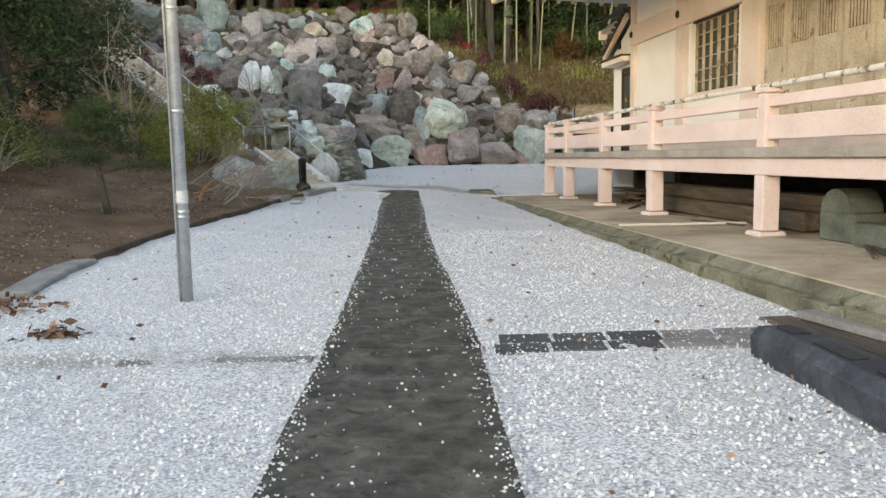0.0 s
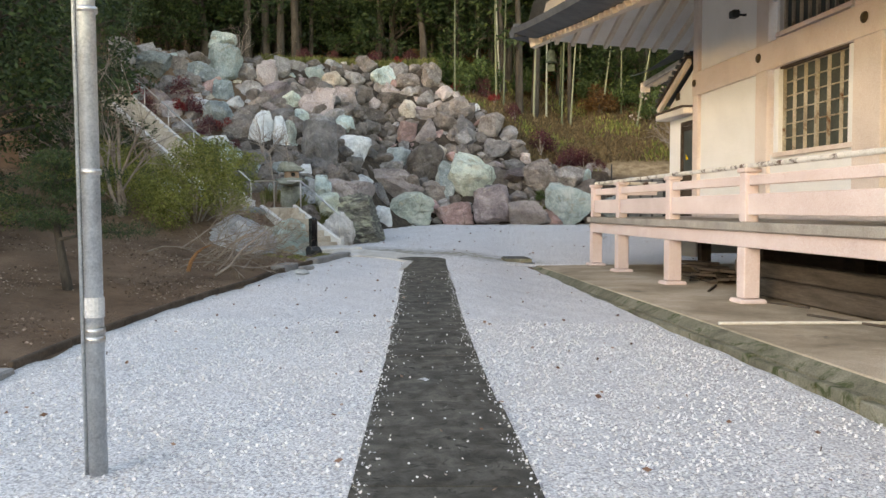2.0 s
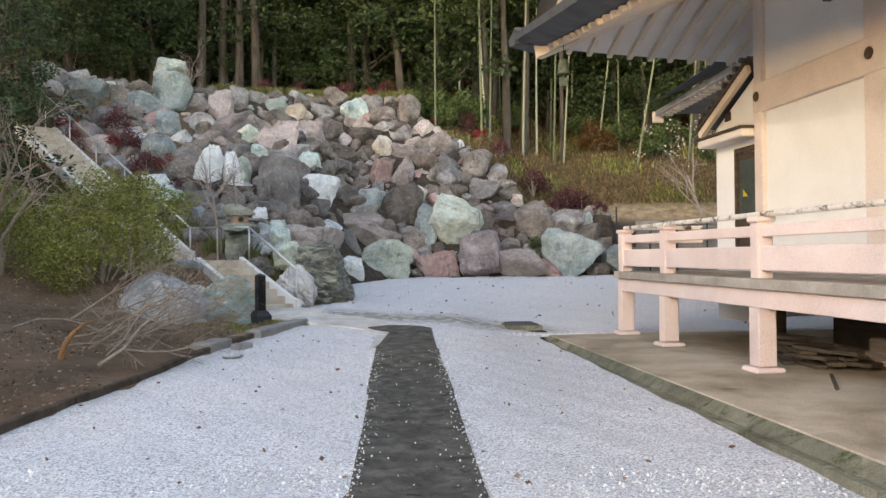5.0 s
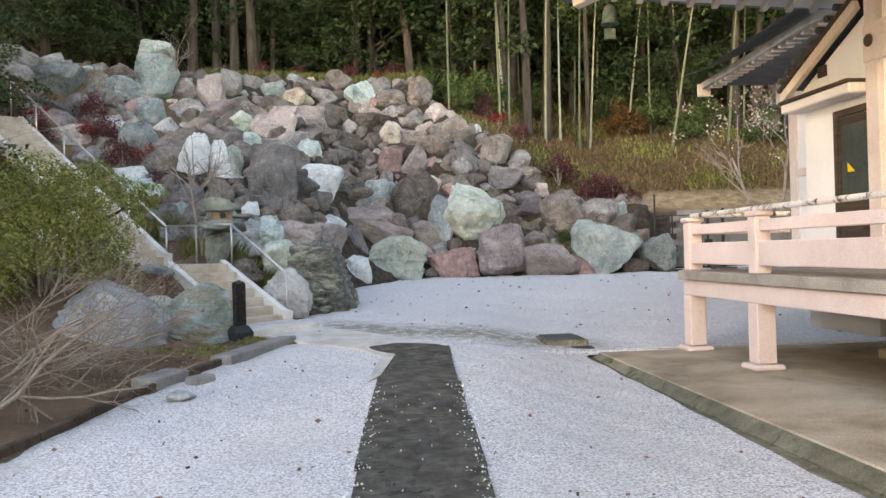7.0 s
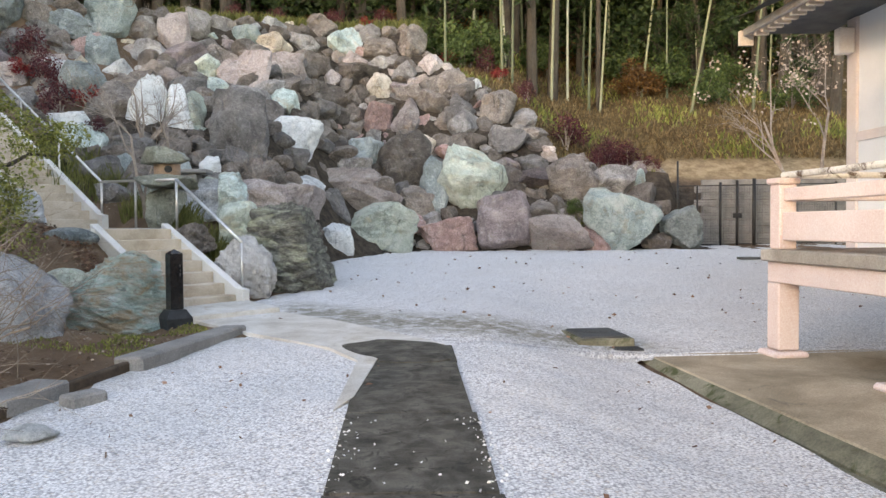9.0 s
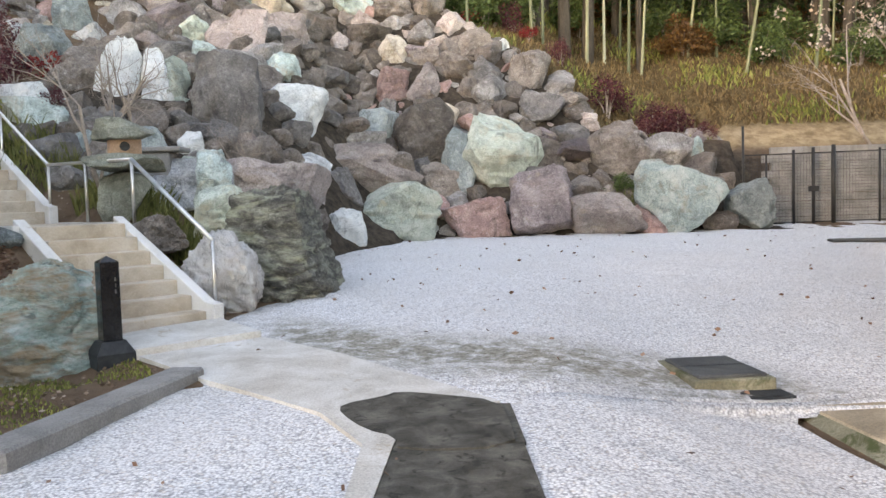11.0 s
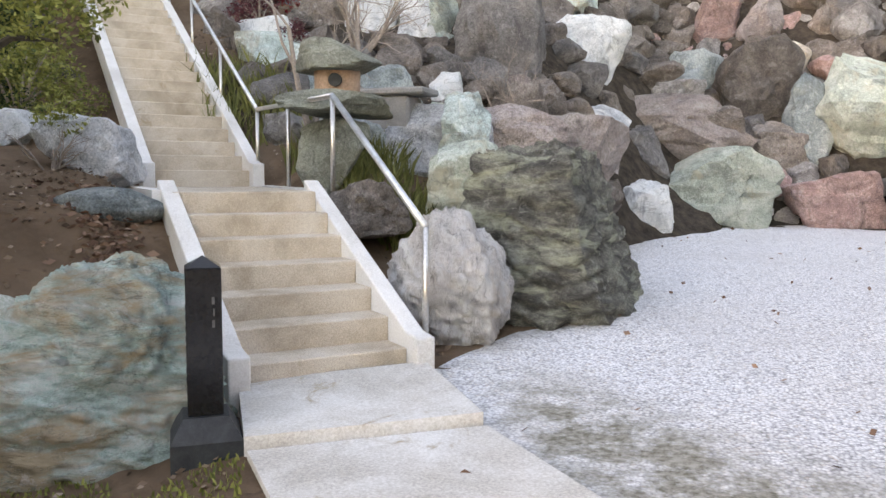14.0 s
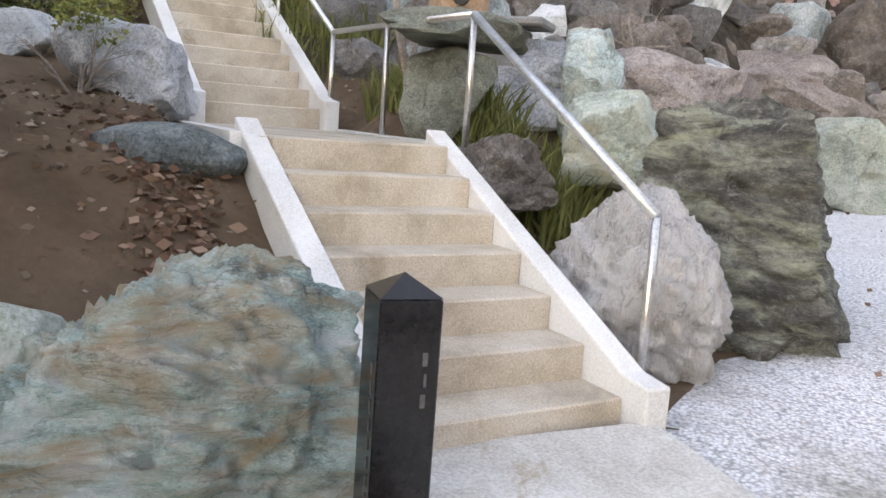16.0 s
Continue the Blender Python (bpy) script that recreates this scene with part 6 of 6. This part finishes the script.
def bush(name, seed, rx, ry, rz, n, leaf, mat, label, clump=18, stems=10, group=""):
    """A many-stemmed shrub: stems, then leaves in clumps on an uneven dome."""
    rg = np.random.default_rng(seed)
    th = empty(name, label=label, category="shrub", group=group)
    bm = bmesh.new()
    cs = []
    for k in range(clump):
        d = rg.normal(size=3)
        d[2] = abs(d[2])
        d /= np.linalg.norm(d)
        f = rg.uniform(0.55, 0.9)
        cs.append((d[0] * rx * f, d[1] * ry * f, d[2] * rz * f + rz * 0.12))
    for c in cs[:stems]:
        tube(bm, [(c[0] * 0.08, c[1] * 0.08, -0.1), (c[0] * 0.45, c[1] * 0.45, c[2] * 0.55), c], [0.022, 0.016, 0.006], 5, False)
    part("stems", bm, M_TWIG, th)
    me = leaves_mesh("leaves", clumps(rg, cs, [(rx * 0.36, ry * 0.36, rz * 0.28)] * clump, n), leaf, mat, rg, 0.3)
    ob = new("leaves", me)
    ob.parent = th
    return th


def stand(th, x, y, dz=0.0, rz=0.0, s=1.0):
    th.matrix_world = pose(x, y, hz(x, y) + dz, 0, 0, rz) @ Matrix.Diagonal((s, s, s, 1))
    return th


stand(bush("azalea", 1, 1.45, 1.3, 1.75, 26000, 0.06, L_OLIVE, "big rounded olive-green azalea shrub on the soil bank", 46, 20), -6.8, 22.35, -0.05)
stand(bush("azalea", 2, 1.2, 1.1, 1.0, 7000, 0.06, L_OLIVE, "olive-green azalea shrub behind a bigger one", 26, 12), -8.9, 22.9, 0)
stand(bush("shrub", 3, 1.3, 1.2, 1.1, 5000, 0.05, L_LIGHT, "yellow-green loose shrub on the soil bank", 22, 18), -9.2, 16.6, 0.4)
stand(bush("shrub", 4, 1.6, 1.4, 1.2, 8000, 0.08, L_DARK, "dark green shrub under the trees", 24, 12), -10.6, 18.6, 0)
stand(bush("shrub", 5, 1.4, 1.4, 1.0, 7000, 0.08, L_DARK, "dark green shrub under the trees", 22, 12), -11.4, 14.2, 0)
for i, (x, y, s) in enumerate(((-9.9, 26.9, 0.7), (-11.2, 27.7, 1.0), (-12.8, 28.8, 1.1), (-9.9, 24.0, 1.0))):
    stand(bush("shrub", 40 + i, 1.2, 1.1, 1.25, 6500, 0.065, L_OLIVE if i % 2 else L_DARK, "dense green shrub beside the upper stairs", 24, 12), x, y, 0, 0, s)
stand(bush("shrub", 6, 0.9, 0.9, 0.8, 4000, 0.06, L_OLIVE, "loose green shrub beside the upper stairs", 18, 12), -9.75, 27.35, 0.25)
mar = bush("maroon_shrub", 7, 0.6, 0.55, 0.8, 1500, 0.075, L_RED, "maroon-leaved nandina shrub on the slope", 14, 10, "maroon shrubs")
for i, (x, y, s) in enumerate(((3.4, 39.2, 1.3), (4.6, 38.9, 1.1), (5.3, 38.9, 1.2), (2.3, 40.4, 0.9), (1.0, 41.5, 1.0), (-2.6, 41.6, 0.9), (-4.4, 41.5, 0.9), (-6.2, 41.2, 0.8), (4.2, 38.0, 0.7), (-8.2, 30.9, 0.6), (-9.3, 31.6, 0.9), (-10.4, 33.0, 0.9), (-11.2, 34.2, 1.0), (-7.6, 41, 0.9), (-11.8, 32.3, 0.8), (5.9, 38.3, 0.7))):
    t = copy_thing(mar, pose(x, y, 0)) if i else mar
    stand(t, x, y, 0, rng.uniform(0, 360), s)
crim = bush("crimson_shrub", 8, 0.4, 0.4, 0.5, 700, 0.07, L_CRIMSON, "small crimson-leaved shrub among the rocks", 8, 6, "crimson shrubs")
for i, (x, y, s) in enumerate(((-8.9, 32.2, 1.0), (-3.2, 41.2, 0.8), (-0.3, 41.2, 1.0), (-10.9, 32.9, 1.0), (1.4, 40.9, 0.8), (-12.6, 33.5, 1.0))):
    t = copy_thing(crim, pose(x, y, 0)) if i else crim
    stand(t, x, y, 0.1, rng.uniform(0, 360), s)
gr = bush("green_undergrowth", 9, 0.9, 0.8, 0.9, 2200, 0.11, L_BAMBOO, "loose green undergrowth on the hillside", 16, 8, "undergrowth")
for i, (x, y, s) in enumerate(((0.2, 41.5, 1.3), (0.9, 42.3, 1.5), (-0.2, 42.4, 1.4), (9.2, 43.0, 1.2), (8.0, 44.2, 1.4), (10.4, 44.0, 1.3), (6.6, 45.0, 1.4), (3.0, 44.4, 1.2), (12.2, 42.6, 1.2), (2.2, 35.6, 0.4), (3.0, 35.7, 0.4), (3.4, 35.6, 0.35), (-1.2, 43, 1.2))):
    t = copy_thing(gr, pose(x, y, 0)) if i else gr
    stand(t, x, y, 0, rng.uniform(0, 360), s)
rus = bush("russet_undergrowth", 10, 1.0, 0.9, 1.0, 1800, 0.12, L_MAPLE, "russet leafy undergrowth at the edge of the wood", 14, 8, "undergrowth")
for i in range(16):
    x, y = rng.uniform(-12, 12), rng.uniform(43.0, 47.5)
    t = copy_thing(rus, pose(x, y, 0)) if i else rus
    stand(t, x, y, 0, rng.uniform(0, 360), rng.uniform(0.6, 1.1))


# grass and litter
def blades(name, pts, h, mat, rg, label, width=0.02):
    n = len(pts)
    p = np.asarray(pts)
    lean = rg.normal(size=(n, 2)) * 0.35
    hh = h * rg.uniform(0.5, 1.4, n)
    tip = p + np.stack([lean[:, 0] * hh, lean[:, 1] * hh, hh], 1)
    mid = p + np.stack([lean[:, 0] * hh * 0.35, lean[:, 1] * hh * 0.35, hh * 0.6], 1)
    a = rg.uniform(0, 6.28, n)
    w = np.stack([np.cos(a), np.sin(a), np.zeros(n)], 1) * width
    v = np.stack([p - w, p + w, mid + w * 0.7, tip, mid - w * 0.7], 1).reshape(-1, 3)
    f = [(5 * i, 5 * i + 1, 5 * i + 2, 5 * i + 3, 5 * i + 4) for i in range(n)]
    me = bpy.data.meshes.new(name)
    me.from_pydata(v.tolist(), [], f)
    me.materials.append(mat)
    return tagged(new(name, me), label, "grass", kind="stuff")


rg = np.random.default_rng(5)
X = rg.uniform(-1.5, 14, 34000)
Y = rg.uniform(37.5, 48, 34000)
keep = (grass_mask(X, Y) > 0.5) & (earth_mask(X, Y) < 0.4)
X, Y = X[keep], Y[keep]
k = np.sin(X * 1.3 + Y) + np.sin(Y * 2.1 - X * 0.7) + rg.normal(size=len(X)) * 0.9 > 1.5
blades("hillside_grass", np.stack([X, Y, height(X, Y) - 0.05], 1)[~k], 0.17, L_DRY, rg, "dry straw-coloured grass and weeds on the hillside", 0.03)
blades("hillside_weeds", np.stack([X, Y, height(X, Y) - 0.05], 1)[k], 0.24, L_OLIVE, rg, "green weeds and bamboo grass on the hillside", 0.035)
X = rg.uniform(-9, -1.2, 5000)
Y = face_y(X, wall_top(X)) + rg.uniform(0.1, 1.2, 5000)
blades("wall_top_grass", np.stack([X, Y, height(X, Y)], 1), 0.30, L_LIGHT, rg, "yellow-green grass along the top of the rock slope", 0.025)
pts = []
for cx, cy, r, n in ((-4.75, 27.35, 0.45, 700), (-5.9, 28.3, 0.5, 500), (-4.4, 27.9, 0.3, 300), (-7.6, 29.0, 0.5, 400), (-8.4, 29.6, 0.5, 300), (3.0, 35.2, 0.4, 200)):
    a, q = rg.uniform(0, 6.28, n), np.sqrt(rg.uniform(0, 1, n)) * r
    x, y = cx + np.cos(a) * q * 1.5, cy + np.sin(a) * q
    pts.append(np.stack([x, y, height(x, y)], 1))
blades("lantern_grass", np.concatenate(pts), 0.34, L_LIGHT, rg, "tufts of long green grass by the lantern", 0.012)
x = rg.uniform(-5.0, -3.3, 4200)
y = rg.uniform(21.2, 23.4, 4200)
k = (x < edge_x(y) - 0.25) & (np.sin(x * 5 + y * 3) + np.sin(y * 4.1 - x * 2) > -0.2)
blades("low_moss_grass", np.stack([x[k], y[k], height(x[k], y[k])], 1), 0.028, L_OLIVE, rg, "short mossy grass at the bank's foot", 0.008)


def litter(name, x, y, z, size, mat, label, cat="leaves"):
    me = leaves_mesh(name, np.stack([x, y, z], 1), size, mat, rg, 0.85, 0.6)
    return tagged(new(name, me), label, cat, kind="stuff")


x, y = rg.uniform(-4.4, 2.4, 260), rg.uniform(2.5, 21.5, 260)
k = (x > edge_x(y) + 0.1) & (x < 1.30 - 0.112 * (y - 21.9) - 0.1)
litter("fallen_leaves", x[k], y[k], court(x[k], y[k]) + 0.028, 0.055, L_FALLEN, "brown fallen leaves scattered over the gravel")
x, y = rg.uniform(-3, 7, 160), rg.uniform(22.5, 34, 160)
litter("fallen_leaves", x, y, court(x, y) + 0.028, 0.065, L_FALLEN, "brown fallen leaves scattered over the far gravel")
x, y = rg.uniform(-14, -3.2, 44000), rg.uniform(5, 31, 44000)
k = (x < edge_x(y) - 0.1) & (np.sin(x * 1.7 + y) + np.sin(y * 1.9 - x * 0.6) + rg.normal(size=44000) * 0.8 > 0.1)
x, y = x[k], y[k]
litter("leaf_litter", x, y, height(x, y) + 0.015, 0.046, L_LITTER, "dry brown leaf litter over the soil bank", "leaf litter")
t_ = rg.uniform(0.2, 1, 620)
x = -4.15 - 0.775 * t_ * 1.9 - 0.56 - np.abs(rg.normal(size=620)) * 0.28
y = 24.45 + 0.632 * t_ * 1.9 - 0.35 - rg.uniform(0, 0.4, 620)
litter("leaf_litter", x, y, height(x, y) + 0.02, 0.07, L_FALLEN, "pale brown leaves drifted against the stair side", "leaf litter")
# loose chips of gravel strewn over the path and its edges
n = 3600
y = 2.0 + 17 * rg.uniform(0, 1, n) ** 1.7
side = rg.integers(0, 2, n)
xl = np.array([path_x(v, -1) for v in y])
xr = np.array([path_x(v, 1) for v in y])
off = np.abs(rg.normal(size=n)) * 0.075
x = np.where(side == 0, xl + off - 0.05, xr - off + 0.05)
far = rg.uniform(0, 1, n) < 0.10
x = np.where(far, rg.uniform(0, 1, n) * (xr - xl) + xl, x)
litter_me = leaves_mesh("loose_chips", np.stack([x, y, court(x, y) + 0.03], 1), 0.020, simple("white_chip", [(0.3, (0.55, 0.55, 0.55)), (0.7, (0.8, 0.8, 0.8))], 20, 80, 0.85, relief=0), rg, 0.8, 0.8)
tagged(new("loose_chips", litter_me), "loose white gravel chips strewn along the path", "gravel", kind="stuff")
# raised chips over the nearer gravel
n = 60000
y = 2.4 + 11 * rg.uniform(0, 1, n) ** 1.5
x = rg.uniform(-4.3, 3.2, n)
k = (x > edge_x(y) + 0.05) & (x < 1.30 - 0.112 * (y - 21.9) - 0.03) & ((x < np.interp(y, (0, 6, 12, 20), (-0.78, -0.88, -1.10, -1.50))) | (x > np.interp(y, (0, 6, 12, 20), (0.42, 0.24, -0.18, -0.55))))
x, y = x[k], y[k]
me = leaves_mesh("gravel_chips", np.stack([x, y, court(x, y) + 0.010], 1), 0.024, bpy.data.materials["white_chip"], rg, 0.55, 0.8)
tagged(new("gravel_chips", me), "crushed white stone chips lying proud of the gravel", "gravel", kind="stuff")

# pine
def pine():
    rg = np.random.default_rng(31)
    th = empty("pine", label="small cloud-pruned dark green pine on the soil bank", category="tree")
    bm = bmesh.new()
    tube(bm, [(0.08, 0, -0.1), (0.0, 0, 0.4), (-0.1, 0.05, 0.9), (-0.05, 0, 1.4), (-0.15, 0, 1.95)], [0.085, 0.07, 0.055, 0.04, 0.02], 8)
    cs, rs = [], []
    for k in range(11):
        a, z = k * 2.4, 0.85 + 0.105 * k
        r = 1.15 * (1 - 0.06 * k) * rg.uniform(0.6, 1.0)
        tube(bm, [(-0.07, 0, z - 0.1), (r * 0.5 * math.cos(a), r * 0.5 * math.sin(a), z + 0.02), (r * math.cos(a), r * math.sin(a), z)], [0.03, 0.02, 0.01], 5, False)
        for f in (0.45, 0.75, 1.0):
            cs.append((r * f * math.cos(a), r * f * math.sin(a), z + 0.05))
            rs.append((0.36, 0.36, 0.12))
    cs.append((-0.15, 0, 1.98)), rs.append((0.3, 0.3, 0.15))
    part("trunk", bm, M_BARK, th)
    me = leaves_mesh("needles", clumps(rg, cs, rs, 12000), 0.07, L_DARK, rg, -0.3, 0.16)
    ob = new("needles", me)
    ob.parent = th
    return th


p = pine()
stand(p, -6.27, 14.75, 0)
stand(copy_thing(p, pose(-8.8, 12.6, 0)), -8.9, 12.6, 0, 120, 0.9)


def bare_tree(name, seed, h, r, label, depth=4, spread=0.55, lean=(0.15, 0, 1), kids=3, stems=1, mat=None):
    rg = np.random.default_rng(seed)
    th = empty(name, label=label, category="tree")
    for s in range(stems):
        bm = bmesh.new()
        d = Vector(lean) + Vector(rg.normal(size=3)) * (0.25 if stems > 1 else 0.0)
        branches(bm, rg, (0, 0, -0.1), d, h * 0.5, r, depth, spread, kids, None, 0.0, 6)
        part("limb", bm, mat or M_TWIG, th)
    return th


stand(bare_tree("bare_tree", 3, 4.8, 0.055, "leafless many-stemmed tree on the bank", 5, 0.5, (0.15, 0, 1), 3, 3), -8.3, 21.6, 0)
stand(bare_tree("bare_tree", 4, 3.2, 0.045, "slim leafless sapling beside the lantern", 4, 0.35, (0.03, 0, 1), 3, 2), -6.05, 27.9, 0)
stand(bare_tree("bare_tree", 5, 2.4, 0.03, "thin leafless shrub among the rocks", 4, 0.5, (0, 0, 1), 3, 4), -7.2, 31.0, 0)
stand(bare_tree("bare_tree", 6, 2.6, 0.03, "thin leafless shrub among the rocks", 4, 0.5, (0, 0, 1), 3, 4), -9.6, 36.8, 0)
stand(bare_tree("bare_tree", 8, 1.3, 0.02, "fine leafless twigs beside a dark boulder", 4, 0.5, (0, 0, 1), 3, 5), -4.7, 30.6, 0.2)
stand(bare_tree("bare_tree", 12, 3.4, 0.05, "leafless tree on the bank", 4, 0.5, (-0.1, 0, 1), 3, 2), -10.2, 24.2, 0)
# garden tree with a bent limb over the bank by the stairs
th = empty("garden_tree", label="small evergreen garden tree with a bent bare limb on the bank", category="tree")
bm = bmesh.new()
rg2 = np.random.default_rng(8)
tube(bm, [(0, 0, -0.1), (0.03, 0, 0.5), (0.0, 0.05, 1.1), (0.08, 0, 1.8)], [0.10, 0.075, 0.06, 0.03], 8)
tube(bm, [(0.0, 0, 0.75), (0.3, 0.1, 0.86), (0.5, 0.2, 1.0), (0.8, 0.3, 0.98)], [0.04, 0.032, 0.025, 0.012], 6)
tube(bm, [(0.0, 0, 1.0), (-0.4, 0.1, 1.15), (-0.8, 0.15, 1.3)], [0.035, 0.025, 0.012], 6)
part("trunk", bm, M_BARK, th)
cs = [(0.5, 0.2, 1.15), (0.8, 0.3, 1.1), (0.65, 0.25, 1.35), (0.1, 0, 1.7), (-0.3, 0.1, 1.45), (-0.7, 0.15, 1.35), (0.95, 0.35, 1.3), (0.3, 0.1, 1.5), (-0.2, 0, 1.0)]
ob = new("crown", leaves_mesh("crown", clumps(rg2, cs, [(0.3, 0.3, 0.18)] * len(cs), 3800), 0.055, L_OLIVE, rg2, 0.3))
ob.parent = th
stand(th, -6.85, 24.2, 0)
sap = bare_tree("twiggy_shrub", 9, 0.7, 0.014, "small twiggy shrub with a few green leaves by the stairs", 3, 0.4, (0, 0, 1), 3, 6)
cs = [(0, 0, 0.5), (0.15, 0, 0.55), (-0.15, 0.1, 0.5), (0.1, 0.1, 0.4)]
ob = new("leaves", leaves_mesh("leaves", clumps(rg2, cs, [(0.18, 0.18, 0.1)] * 4, 350), 0.05, L_OLIVE, rg2, 0.2))
ob.parent = sap
stand(sap, -7.45, 25.7, 0)

# fallen branches on the bank
for i, (x, y, ax, ay, L, r) in enumerate(((-4.75, 17.3, 0.75, 0.65, 1.6, 0.035), (-5.3, 18.3, 0.9, 0.3, 1.5, 0.03), (-5.0, 19.4, 0.5, 0.8, 1.4, 0.025), (-5.9, 18.9, 0.7, -0.3, 1.5, 0.022), (-4.9, 20.3, 0.6, -0.4, 1.2, 0.02), (-6.3, 19.9, 0.9, 0.5, 1.7, 0.025), (-5.5, 17.6, 0.4, 0.9, 1.3, 0.018), (-4.6, 18.6, 0.2, 0.9, 1.2, 0.022), (-5.2, 18.8, 0.8, 0.5, 1.5, 0.02), (-4.9, 17.9, 0.5, 0.5, 1.3, 0.02), (-5.7, 19.6, 0.8, -0.1, 1.6, 0.022), (-6.0, 20.6, 0.9, 0.1, 1.5, 0.022), (-5.1, 20.0, 0.3, 0.7, 1.3, 0.02), (-6.6, 18.8, 0.8, 0.6, 1.6, 0.024))):
    rg3 = np.random.default_rng(60 + i)
    bm = bmesh.new()
    branches(bm, rg3, (0, 0, 0.05), (ax, ay, 0.35), L * 0.9, r * 0.75, 3, 0.7, 4, None, 0.02, 6)
    ob = part("fallen_branch", bm, M_DEADWOOD)
    ob.matrix_world = pose(x, y, hz(x, y))
    tagged(ob, "grey dead branch with twigs fallen on the soil bank", "branch", "fallen branches")
ob = part("leaning_stump", tube(bmesh.new(), [(0, 0, -0.1), (0.05, 0.1, 0.18), (0.12, 0.2, 0.32), (0.22, 0.3, 0.42), (0.35, 0.4, 0.47)], [0.05, 0.04, 0.03, 0.018, 0.008], 8), M_REDWOOD)
ob.matrix_world = pose(-5.35, 17.5, hz(-5.35, 17.5))
tagged(ob, "leaning stump with peeling orange-brown bark", "stump")
# clump of dry leaves on the gravel
x, y = -3.12 + rg.normal(size=90) * 0.09, 6.25 + rg.normal(size=90) * 0.06
litter("dry_leaf_clump", x, y, court(x, y) + np.abs(rg.normal(size=90)) * 0.05, 0.10, L_FALLEN, "clump of dry brown leaves on the gravel")
x, y = -4.3 + rg.normal(size=240) * 0.25, 7.4 + rg.normal(size=240) * 0.3
litter("dry_leaf_drift", x, y, court(x, y) + 0.02 + np.abs(rg.normal(size=240)) * 0.02, 0.09, L_FALLEN, "drift of dry brown leaves at the gravel's edge")
# flowering tree beyond the hall
ft = bare_tree("seedhead_tree", 15, 6.5, 0.07, "leafless tree with pale dry seed heads beyond the hall", 4, 0.5, (0, 0, 1), 3, 2)
rg4 = np.random.default_rng(3)
cs = [(rg4.normal() * 1.0, rg4.normal() * 1.0, 4.3 + rg4.normal() * 0.6) for _ in range(30)]
ob = new("seedhead", leaves_mesh("seedhead", clumps(rg4, cs, [(0.25, 0.25, 0.25)] * 30, 420), 0.10, L_PETAL, rg4, 0.0, 0.8))
ob.parent = ft
tagged(ob, kind="stuff")
stand(ft, 10.2, 37.0, 0)
